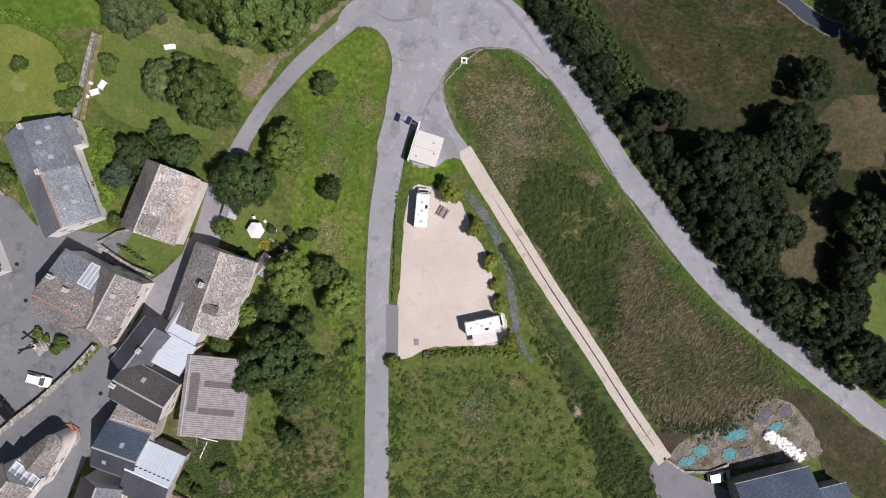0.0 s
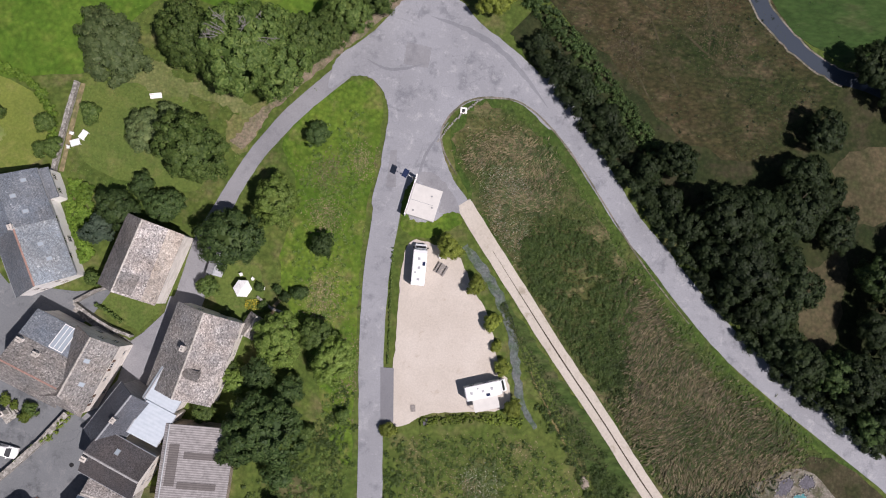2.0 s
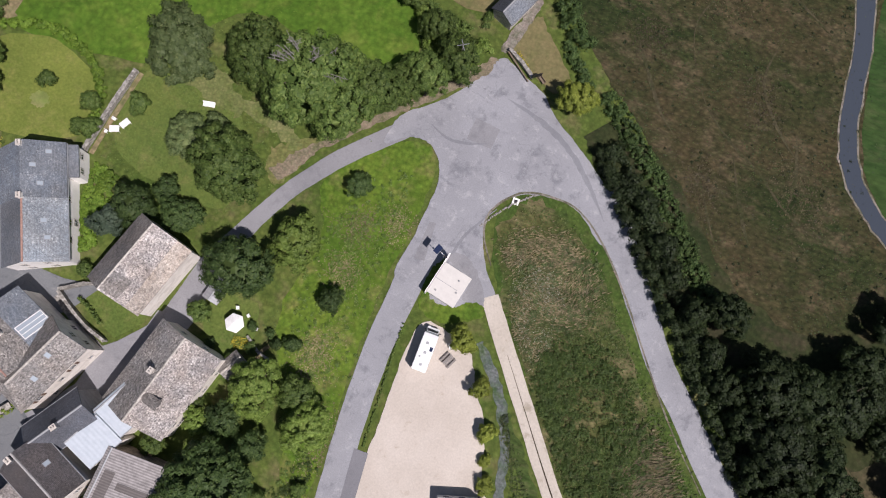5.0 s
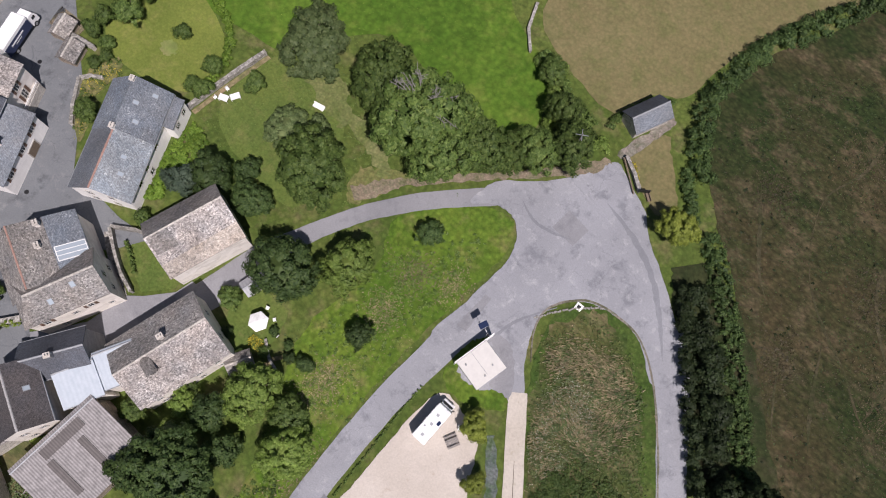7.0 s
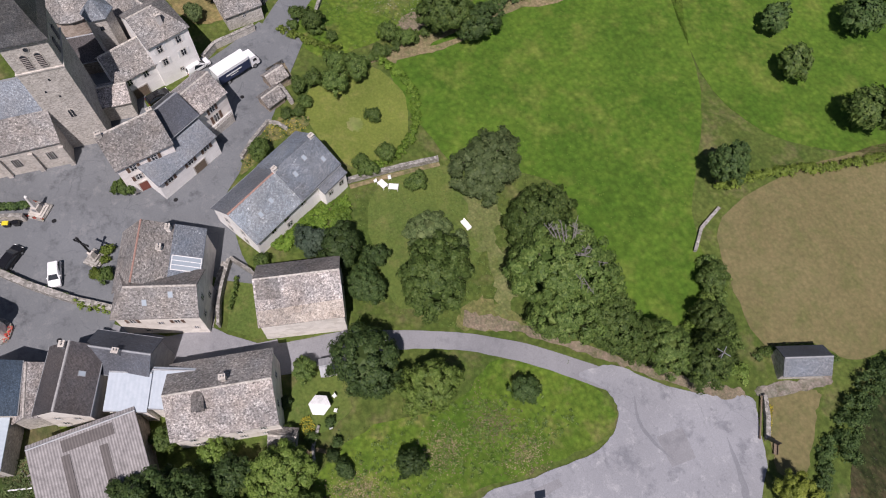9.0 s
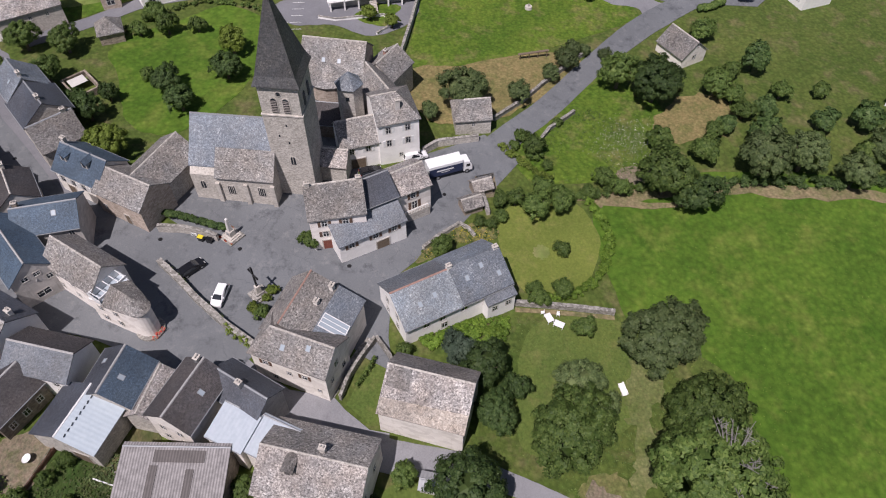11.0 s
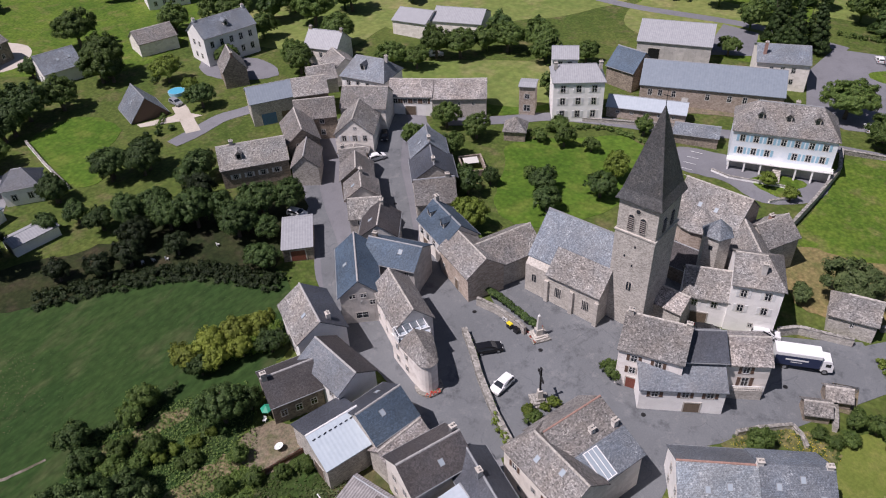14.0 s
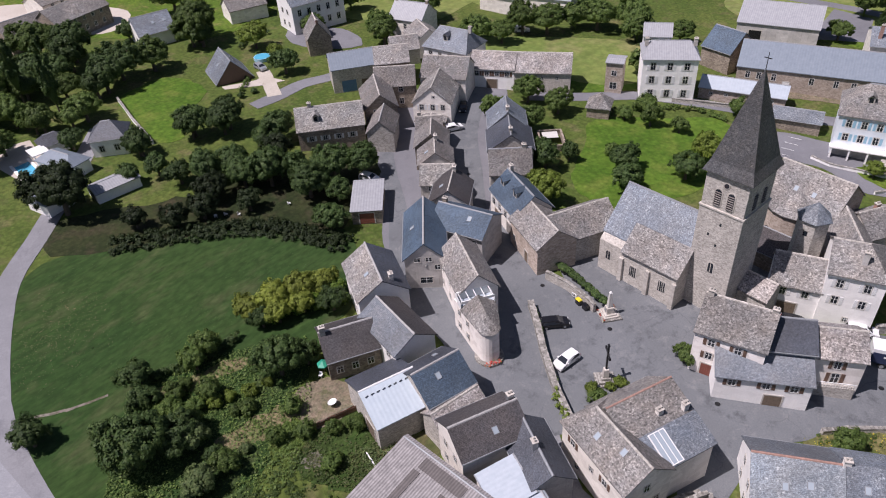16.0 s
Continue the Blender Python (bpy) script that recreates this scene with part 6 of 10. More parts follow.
share("flowers", leaf_mesh("flowers", fp, np.tile((0.0, 0, 1), (60, 1)), 0.14, FLOWERS, rngf), nose, Matrix(), "red flowers in the bed")["kind"] = "stuff"

# ---- back lane and street rows ----
house("blue slate house with a grey rendered gable", (-68.1, -52.6), 40, 13.0, 6.4, 6.0, 8.8, BLUE_SLATE, GREY_RENDER, wins=[("x+", -1.2, 5.6, 1.0, 0.8, ""), ("x+", 0.6, 5.6, 1.0, 0.8, ""), ("x+", 1.9, 4.0, 0.9, 1.0, ""), ("x+", 0, 1.5, 2.0, 1.2, "")], lights=[("y-", 0, 0.4)], ridge=RIDGE_PALE)
house("blue slate wing with a broad roof", (-75.2, -49.6), 100, 9.6, 7.4, 6.0, 8.2, BLUE_SLATE, GREY_RENDER, lights=[("y-", 1.5, 0.6)], chim=[(-4, 0.5, 0.6, BROWN_STONE)], wins=[("y-", 3.4, 4.6, 0.8, 0.9, "")])
house("flat-roofed stone shed beside the back lane", (-73.6, -70.9), 130, 5.4, 9.6, 2.9, 3.3, GREY_SHEET, BROWN_STONE, ratio=0.95, he2=3.2, name="shed", category="shed", doors=[("y-", 0, 2.6, 2.2, RED_DOOR)], thick=0.1)
for i, (x, y, a, L_, W_, he, hr, rf, wl) in enumerate(((-80.8, -57.0, 30, 7.5, 6.5, 5.6, 8.0, BROWN_SLATE, GREY_RENDER), (-84.0, -62.6, 125, 6.0, 6.4, 5.2, 7.4, GREY_LAUZE, S), (-88.4, -66.8, 40, 6.0, 6.4, 5.4, 7.8, DARK_LAUZE, GREY_RENDER), (-93.2, -71.6, 38, 6.4, 6.4, 5.4, 8.0, DARK_LAUZE, BROWN_STONE), (-98.2, -76.4, 130, 5.2, 5.6, 4.4, 6.6, DARK_LAUZE, S))):
    house("narrow stone row house with weathered tiles" if rf is not BROWN_SLATE else "row house with a dark slate roof", (x, y), a, L_, W_, he, hr, rf, wl, ridge=S, chim=[(-L_ / 2 + 0.7, 0.2, 0.7, S)] if i % 2 == 0 else (), lights=[("y-", 0.6, 0.5)] if i in (0, 2) else (), wins=grid_of("y-", 2, 2, 2.4, 1.6, 2.4, 0.75, 1.0) + grid_of("x+", 1, 2, 2, 1.6, 2.4, 0.75, 1.0), group="row houses")
house("stone house with a tiled gable to the street", (-109.3, -83.5), 28, 10.0, 8.3, 5.2, 8.6, GREY_LAUZE, CREAM, ridge=S, wins=[("x+", -2.2, 4.0, 0.9, 1.3, "w"), ("x+", 0.2, 4.0, 0.9, 1.3, "w"), ("x+", 2.4, 4.0, 0.9, 1.3, ""), ("x+", 0.4, 6.4, 0.6, 0.6, "")] + grid_of("y-", 3, 2, 2.6))
house("low stone annexe in front of the gable house", (-103.6, -80.6), 28, 2.6, 6.4, 2.2, 3.0, LAUZE, BROWN_STONE, ridge=S)
house("taller stone house behind the gable house", (-118.4, -87.4), 114, 10.5, 9.0, 6.2, 9.4, LAUZE, CREAM, ridge=S, wins=grid_of("y-", 3, 2, 2.8))
house("white house with a slate roof and dormer", (-129.9, -94.2), 95, 12.1, 9.0, 7.0, 10.6, SLATE, WHITE, hip=(2.4, 2.4), dormers=[("y-", -0.6, 0.35, DARK_SLATE)], chim=[(4.6, 0, 0.8, GREY_RENDER)], wins=grid_of("y-", 4, 2, 2.7, 1.9, 3.0, 0.95, 1.6, "w") + grid_of("x-", 2, 2, 3))
house("long stone house with an outside stair", (-130.3, -82.5), 114, 10.4, 8.0, 5.0, 7.6, PALE_LAUZE, WHITE, ridge=S, wins=grid_of("y-", 4, 1, 2.4, 3.6, 2, 1.0, 1.2, "b"), doors=[("y-", 0, 2.4, 2.2, WOOD)])
house("stone barn joined to the stair house", (-135.4, -72.3), 118, 13.0, 8.4, 5.0, 8.0, PALE_LAUZE, CHURCH_STONE, ridge=S, name="barn", category="barn", wins=grid_of("y-", 3, 1, 3.4, 3.4, 2, 0.7, 0.8))
house("long barn with a blue-grey roof and blue doors", (-109.3, -109.3), 143, 10.5, 8.0, 6.0, 8.4, PALE_PANEL, S, name="barn", category="barn", doors=[("y-", -1.5, 3.4, 2.8, BLUE_DOOR), ("y-", 3, 3, 2.6, WOOD)])
house("end barn roofed with stone tiles", (-116.4, -102.9), 135, 8.0, 8.2, 6.2, 8.8, LAUZE, BROWN_STONE, ridge=S, name="barn", category="barn")
house("stone cottage with lichen-spotted tiles", (-87.8, -94.7), 138, 13.7, 8.6, 4.8, 7.9, GREY_LAUZE, BROWN_STONE, ridge=S, chim=[(-3.8, 0, 0.7, S)], dormers=[("y-", -2.8, 0.3, LAUZE)], wins=grid_of("y-", 4, 1, 2.8, 2.6, 2, 0.85, 1.1, "w"))
house("low stone house with a dark tiled roof", (-93.0, -84.6), 35, 8.0, 5.4, 4.6, 7.0, DARK_LAUZE, S, ridge=RIDGE_PALE)
house("dark-tiled stone row house", (-99.8, -92.0), 50, 11.0, 6.8, 5.6, 8.4, DARK_LAUZE, BROWN_STONE, ridge=S, wins=grid_of("x+", 2, 2, 2.4), group="row houses")
house("dark-tiled stone house in the old row", (-108.6, -94.8), 130, 9.0, 7.0, 5.6, 8.6, DARK_LAUZE, BROWN_STONE, ridge=S, wins=grid_of("y-", 2, 2, 2.6), group="row houses")

# ---- the other side of the street ----
house("long street house, half slate and half stone tiles", (-81.6, -38.6), 60, 9.8, 7.0, 5.4, 8.0, LAUZE, BRICK_STONE, ridge=S, doors=[("y-", 1.0, 1.0, 2.2, WOOD)], wins=[("y-", -3.4, 2.2, 0.6, 1.0, "")])
house("street house with blue slates and dormers", (-86.8, -46.4), 60, 9.8, 7.0, 5.4, 8.4, BLUE_SLATE, CREAM, ridge=LEAD, dormers=[("y-", -3.0, 0.4, BLUE_SLATE), ("y-", 1.6, 0.45, BLUE_SLATE)], wins=grid_of("y-", 4, 1, 2.3, 3.4, 2, 0.9, 1.3, "w"), doors=[("y-", -2.2, 1.6, 2.3, WOOD), ("y-", 2.6, 1.6, 2.3, GREY_WOOD)], chim=[(-4.6, 0.4, 0.7, S)])
house("stone-tiled barn beside the churchyard", (-86.8, -35.4), 152, 11.6, 8.0, 5.0, 7.8, LAUZE, S, ridge=S, name="barn", category="barn", doors=[("y+", 1.0, 3.0, 3.0, WOOD)])
for i, (x, y, L_, W_, he, hr, rf) in enumerate(((-95.2, -54.4, 7.6, 8.0, 5.2, 8.2, DARK_LAUZE), (-101.6, -58.8, 8.6, 8.4, 5.8, 8.8, DARK_SLATE), (-107.6, -63.6, 7.4, 7.4, 6.0, 9.2, SLATE))):
    house("street house of grey stone with a steep roof", (x, y), 38 + 90 * (i == 0), L_, W_, he, hr, rf, S, ridge=LEAD, chim=[(2.6, 0, 0.6, S)], lights=[("y-", 1, 0.5)] if i == 2 else (), wins=grid_of("y-", 2, 2, 2.8, 1.6, 2.5, 0.8, 1.1) + grid_of("y+", 2, 2, 2.8, 1.6, 2.5, 0.8, 1.1), group="street houses")
house("open-sided timber shelter with a tent roof", (-130.4, -54.6), 20, 4.8, 4.8, 2.8, 5.0, LAUZE, BROWN_STONE, hip=(2.6, 2.6), name="wash_house", category="wash house")

# ---- below the church ----
house("tall pinkish house with a stone-tiled roof", (-76.4, -4.9), 98, 9.0, 7.4, 7.8, 10.9, LAUZE, PINKISH, ratio=0.6, ridge=S, chim=[(-4.0, 0.6, 0.6, S), (4.1, 0.8, 0.3, S)], doors=[("y-", -2.0, 1.8, 2.2, RED_DOOR)],
      wins=[("y-", -2.2, 6.2, 0.9, 1.2, "b"), ("y-", 1.2, 6.2, 0.9, 1.2, "b"), ("y-", -2.2, 3.8, 0.9, 1.2, "b"), ("x-", -1, 5.6, 0.9, 1.2, "")])
house("slate-roofed house between stone houses", (-79.3, 1.2), 116, 5.6, 6.4, 7.2, 9.4, DARK_SLATE, CREAM, ratio=0.6)
house("stone-tiled house with a small balcony", (-82.6, 6.4), 116, 6.2, 6.6, 6.4, 8.6, PALE_LAUZE, PINKISH, ridge=S, wins=[("y-", -0.2, 5.0, 0.9, 1.3, "b"), ("y-", 0, 2.6, 1.0, 1.9, "b"), ("x+", 0, 4, 0.8, 1.1, "")])
house("cream lean-to house with a blue-grey slate roof", (-73.9, 0.0), 116, 11.8, 4.6, 4.7, 6.6, GREY_SLATE, WHITE, ratio=0.92, he2=6.3, wins=[("y-", x, 3.5, 0.95, 1.1, "b") for x in (-3.8, 0.4, 3.8)], doors=[("y-", 1.6, 2.2, 1.9, WOOD)])
bal = new("balcony")
bal.matrix_basis = pose(-79.7, 7.9, gz(-79.7, 7.9), 0, 0, 116)
tagged(bal, "small balcony with white railings on stone wall", "balcony")
part("platform", boxed(-2.4, 2.4, -1.0, 0.6, -0.6, 1.9), S, bal)
bm = bmesh.new()
for i in range(17):
    block(bm, -2.4 + i * 0.3, -2.36 + i * 0.3, -0.98, -0.94, 1.9, 2.75)
block(bm, -2.42, 2.42, -1.0, -0.92, 2.72, 2.8)
part("railing", bm, WHITE_PAINT, bal)
house("tall cream presbytery with a hipped stone roof", (-97.2, 4.5), 104, 7.4, 9.0, 9.8, 12.6, LAUZE, WHITE, hip=(0, 3.2), ridge=S, chim=[(0.4, -2.6, 0.2, GREY_RENDER)], wins=[("y-", x, z, 0.9, 1.4, "w") for x in (-1.9, 1.6) for z in (5.0, 8.0)] + [("y-", 0.2, 1.8, 0.6, 0.8, "")])
house("lower presbytery wing with stone tiles", (-94.8, -2.2), 104, 7.0, 7.0, 5.6, 8.8, LAUZE, WHITE, ridge=S, doors=[("y-", -0.6, 2.6, 2.2, WOOD)], wins=[("y-", x, 4.2, 0.9, 1.3, "w") for x in (-1.6, 1.4)])
house("stone outbuilding with a hipped stone roof", (-103.4, 19.4), 94, 6.8, 6.0, 3.8, 6.2, LAUZE, S, hip=(2.2, 0), ridge=S, name="outbuilding", category="outbuilding", wins=[("y-", 0, 2.4, 0.6, 0.8, "")])

# ---- the church ----
church = new("church")
ANG = 81.3
church.matrix_basis = pose(-84.6, -12.2, gz(-84.6, -12.2), 0, 0, ANG)
tagged(church, "stone village church with a square tower and slate spire", "church")


def arch(bm, w, h, depth, mi=0, rings=8):
    """A round-headed opening's filling, facing -y, foot at z 0."""
    pts = [(-w / 2, 0), (w / 2, 0)] + [(w / 2 * math.cos(a), h - w / 2 + w / 2 * math.sin(a)) for a in [math.pi * k / rings for k in range(rings + 1)]]
    a = [bm.verts.new((x, -depth, z)) for x, z in pts]
    b = [bm.verts.new((x, 0.3, z)) for x, z in pts]
    bm.faces.new(a).material_index = mi
    for i in range(len(pts)):
        j = (i + 1) % len(pts)
        bm.faces.new((a[i], b[i], b[j], a[j])).material_index = mi


def arched(parent, m, w, h, louvre=False):
    bm = bmesh.new()
    arch(bm, w + 0.36, h + 0.18, 0.05)
    bmesh.ops.translate(bm, verts=bm.verts[:], vec=(0, 0, 0))
    o = part("arched_window", bm, DRESSED, parent, m=m)
    bm = bmesh.new()
    arch(bm, w, h, 0.07)
    part("opening", bm, PANE, o)
    if louvre:
        for k in range(int(h / 0.34)):
            bm = bmesh.new()
            block(bm, -w / 2, w / 2, -0.2, 0.0, k * 0.34 + 0.05, k * 0.34 + 0.12)
            part("louvre", bm, GREY_WOOD, o)
    else:
        bm = bmesh.new()
        block(bm, -0.05, 0.05, -0.1, -0.05, 0, h)
        part("mullion", bm, DRESSED, o)
    return o


TW, TD, TH = 6.5, 7.4, 23.6
bm = bmesh.new()
block(bm, -TW / 2, TW / 2, 0, TD, -2, 17.9)
block(bm, -TW / 2 + 0.1, TW / 2 - 0.1, 0.1, TD - 0.1, 17.9, TH)
tower = part("tower", bm, STONE, church)
bm = bmesh.new()
block(bm, -TW / 2 - 0.12, TW / 2 + 0.12, -0.12, TD + 0.12, 17.8, 18.05)
part("string_course", bm, DRESSED, tower)
bm = bmesh.new()
block(bm, -TW / 2 - 0.15, TW / 2 + 0.15, -0.15, TD + 0.15, TH - 0.2, TH + 0.1)
part("cornice", bm, DRESSED, tower)
for w in (0.5, 0.75):
    qm = mesh_of("quoin", boxed(-w, 0.0, -0.02, 0.6, -0.38, 0.38, bevel=0.03), DRESSED)
    for i in range(11):
        if (i % 2 == 1) == (w > 0.6):
            for sx in (-1, 1):
                share("quoin", qm, tower, pose(sx * (TW / 2 + 0.015), 0.29 * (1 - sx), i * 1.62, 0, 0, 0 if sx > 0 else 180))
sp = new("spire")
sp.parent = church
hw_, y0_, y1_ = TW / 2 + 0.42, -0.42, TD + 0.42
cx, cy, z1, z2 = 0.0, TD / 2, TH + 1.5, 37.6
base4 = [(-hw_, y0_, TH), (hw_, y0_, TH), (hw_, y1_, TH), (-hw_, y1_, TH)]
mid4 = [(x * 0.84, cy + (y - cy) * 0.84, z1) for x, y, z in base4]
for i in range(4):
    j = (i + 1) % 4
    slab("spire_slope", [mid4[i], mid4[j], (cx, cy, z2)], 0.1, SPIRE, sp)
    slab("spire_foot", [base4[i], base4[j], mid4[j], mid4[i]], 0.12, SPIRE, sp)
sp["label"] = "steep pyramid of old dark slates"
bm = bmesh.new()
tube(bm, (0, cy, z2 - 0.4), (0, cy, z2 + 2.0), 0.06, 0.04, 6)
block(bm, -0.5, 0.5, cy - 0.03, cy + 0.03, z2 + 1.2, z2 + 1.3)
part("finial", bm, IRON, sp)
for x in (-0.95, 0.95):
    arched(tower, pose(x, 0.08, 18.6), 0.95, 2.6, True)
for y in (2.4, 4.9):
    arched(tower, pose(TW / 2 - 0.08, y, 18.6, 0, 0, 90), 0.95, 2.6, True)
    arched(tower, pose(-TW / 2 + 0.08, y, 18.6, 0, 0, -90), 0.95, 2.6, True)
bm = bmesh.new()
tube(bm, (0, 0.15, 22.1), (0, 0.02, 22.1), 0.5, 0.5, 20, 0)
tube(bm, (0, 0.15, 22.1), (0, -0.02, 22.1), 0.34, 0.34, 20, 1)
part("round_window", bm, (DRESSED, PANE), tower)
arched(tower, pose(0.2, 0, 7.4), 0.8, 1.7)
for x, z in ((0.3, 15.6), (0.2, 12.0), (-1.2, 13.4)):
    part("slit", boxed(x - 0.14, x + 0.14, -0.02, 0.1, z, z + 0.45), PANE, tower)

# nave: a tall slate roof that runs down over the aisle
NX0, NX1 = -17.0, -3.0
bm = bmesh.new()
ring = [(-3.1, -2), (7.4, -2), (7.4, 9.6), (3.8, 13.5), (-3.1, 6.5)]
e0 = [bm.verts.new((NX0, y, z)) for y, z in ring]
e1 = [bm.verts.new((NX1, y, z)) for y, z in ring]
bm.faces.new(e0[::-1]), bm.faces.new(e1)
for i in range(5):
    j = (i + 1) % 5
    bm.faces.new((e0[i], e0[j], e1[j], e1[i]))
nave = part("nave", bm, CHURCH_STONE, church)
slab("roof_slope", [(NX0 + 4.2, -3.5, 6.3), (NX1 + 0.3, -3.5, 6.3), (NX1 + 0.3, 0.2, 10.0), (NX0 + 4.2, 0.2, 10.0)], 0.16, LAUZE, nave, "stone-tiled aisle slope")
slab("roof_slope", [(NX0 - 0.25, 0.15, 10.0), (NX1 + 0.3, 0.15, 10.0), (NX1 + 0.3, 3.8, 13.9), (NX0 - 0.25, 3.8, 13.9)], 0.16, SLATE, nave, "blue-grey slate slope")
slab("roof_slope", [(NX0 - 0.25, -2.2, 7.6), (NX0 + 4.2, -2.2, 7.6), (NX0 + 4.2, 0.15, 10.0), (NX0 - 0.25, 0.15, 10.0)], 0.16, SLATE, nave)
slab("roof_slope", [(NX1 + 0.3, 7.8, 9.4), (NX0 - 0.25, 7.8, 9.4), (NX0 - 0.25, 3.8, 13.9), (NX1 + 0.3, 3.8, 13.9)], 0.16, SLATE, nave)
part("ridge_cap", boxed(NX0 - 0.25, NX1 + 0.3, 3.65, 3.95, 13.8, 14.0, top=(1, 0.4)), LEAD, nave)
for x in (-12.6, -7.8, -3.2):
    part("buttress", boxed(x - 0.35, x + 0.35, -3.6, -3.0, -2, 5.0, top=(1, 0.7)), DRESSED, nave)
for x in (-10.8, -5.6):
    arched(nave, pose(x, -3.1, 2.4), 0.5, 1.9)
    arched(nave, pose(x + 0.65, -3.1, 2.4), 0.5, 1.9)
arched(nave, pose(-15.2, -3.1, 3.4), 0.8, 1.6)
for i in range(4):
    part("step", boxed(-16.4 + i * 0.3, -13.2, -5.2 + i * 0.35, -3.0, i * 0.17 - 0.5, i * 0.17 + 0.17), DRESSED, nave)
# apse side, chapels and turret behind the tower
bm = bmesh.new()
seg = [math.pi + math.pi * k / 8 for k in range(9)]
AX, AY, AR = 1.4, 24.2, 4.4
lo = [bm.verts.new((AX + AR * math.cos(a), AY + AR * math.sin(a), -2)) for a in seg]
hi = [bm.verts.new((AX + AR * math.cos(a), AY + AR * math.sin(a), 8.0)) for a in seg]
for i in range(8):
    bm.faces.new((lo[i], lo[i + 1], hi[i + 1], hi[i]))
bm.faces.new(hi)
apse = part("apse", bm, BRICK_STONE, church, "rounded apse of warm stone")
for i in range(8):
    a, b = seg[i], seg[i + 1]
    slab("roof_slope", [(AX + 4.8 * math.cos(a), AY + 4.8 * math.sin(a), 7.9), (AX + 4.8 * math.cos(b), AY + 4.8 * math.sin(b), 7.9), (AX, AY, 10.4)], 0.14, LAUZE, apse)
tu = new("stair_turret")
tu.parent = church
tu.matrix_basis = pose(6.8, 16.6, 0)
bm = bmesh.new()
tube(bm, (0, 0, -2), (0, 0, 12.0), 2.3, 2.3, 6)
part("wall", bm, STONE, tu)
hexa = [(2.65 * math.cos(i * math.tau / 6), 2.65 * math.sin(i * math.tau / 6), 11.9) for i in range(6)]
for i in range(6):
    slab("roof_slope", [hexa[i], hexa[(i + 1) % 6], (0, 0, 14.4)], 0.12, SLATE, tu)
part("slit", boxed(-0.3, 0.3, -2.05, -1.95, 9.4, 10.2), PANE, tu)
house("high stone-tiled range behind the church tower", (-113.0, -6.0), 78, 12.0, 9.0, 8.6, 12.4, LAUZE, BRICK_STONE, hip=(0, 0), ridge=S, lights=[("y-", -1.6, 0.3), ("y-", 1.4, 0.3)], wins=grid_of("y-", 4, 1, 1.5, 7.3, 2, 0.8, 1.2))
house("stone-tiled wing with slate end", (-113.0, 3.6), 146, 7.0, 7.0, 6.6, 9.2, LAUZE, S, ridge=S, chim=[(0.4, 0.6, 0.3, TERRACOTTA)], wins=grid_of("y+", 2, 1, 2.8, 4.6, 2, 0.9, 1.3, "w"))
house("connecting range with mossy stone tiles", (-104.4, 2.2), 28, 12.0, 5.6, 7.6, 10.2, LAUZE, S, ridge=S)
house("low stone sacristy against the tower", (-90.0, -6.0), 80, 5.0, 4.6, 4.2, 6.0, PALE_LAUZE, S, ridge=S, name="sacristy", category="sacristy")

house("dark-roofed annexe in the church court", (-101.8, -7.4), 80, 6.4, 5.0, 3.4, 4.8, BROWN_SLATE, BROWN_STONE, ratio=0.9, he2=4.6, name="annexe", category="annexe")

# ---- large houses on the far road ----
hotel = house("large pale blue house with a grey hipped roof", (-150.0, -1.1), 101, 20.0, 11.0, 9.2, 13.6, LAUZE, ICE, hip=(4.2, 4.2), dormers=[("y-", x, 0.4, LAUZE) for x in (-5.4, 0, 5.4)], ridge=LEAD, chim=[(1.5, 2, -0.4, GREY_RENDER)],
      wins=[("y-", -8 + i * 2.65, z, 1.0, 1.5, "l") for i in range(7) for z in (4.4, 7.3) if not (i == 3 and z < 5)], doors=[("y-", 0, 1.5, 2.6, DRESSED)])
part("terrace", boxed(-10.3, 10.3, -7.4, -5.5, 2.55, 2.8, bevel=0.02), WHITE, hotel, "white raised terrace along the front")
for x in (-9.8, -6.6, -3.4, 3.4, 6.6, 9.8):
    part("pillar", boxed(x - 0.16, x + 0.16, -7.3, -6.98, -0.6, 2.55), WHITE, hotel)
# Grey sheet over the pale wall imitates the shade below the terrace.
part("undercroft", boxed(-9.9, 9.9, -5.62, -5.5, -0.5, 2.5), GREY_RENDER, hotel, "grey sheet standing in for shade under the terrace")
for x0, x1 in ((-10.2, -1.2), (1.2, 10.2)):
    bm = bmesh.new()
    block(bm, x0, x1, -7.38, -7.32, 3.62, 3.7)
    for k in range(int((x1 - x0) / 0.45) + 1):
        block(bm, x0 + k * 0.45, x0 + k * 0.45 + 0.05, -7.37, -7.33, 2.8, 3.62)
    part("railing", bm, WHITE_PAINT, hotel, "white terrace railing")
house("tall cream house with a pale roof", (-147.9, -47.4), 119, 11.7, 9.0, 10.2, 12.6, GREY_SHEET, WHITE, hip=(2, 2), chim=[(-5.2, -0.6, 0.6, DRESSED), (5.2, -0.6, 0.6, DRESSED)], wins=[("y-", x, z, 1.1, 1.7, "w") for x in (-3.6, 0, 3.6) for z in (2.0, 5.2, 8.3)])
house("narrow stone house behind the cream house", (-160.6, -56.0), 115, 6.4, 6.4, 8.6, 10.6, GREY_SHEET, WHITE, wins=grid_of("y-", 2, 2, 2.4, 4, 3))
house("roofless little brick tower", (-143.0, -57.6), 108, 3.8, 4.2, 7.4, 7.7, GREY_SHEET, BRICK_STONE, name="tower_ruin", category="tower", wins=[("y-", 0, 4.8, 1.2, 1.2, ""), ("y-", 0, 1.8, 1.6, 1.6, "")])
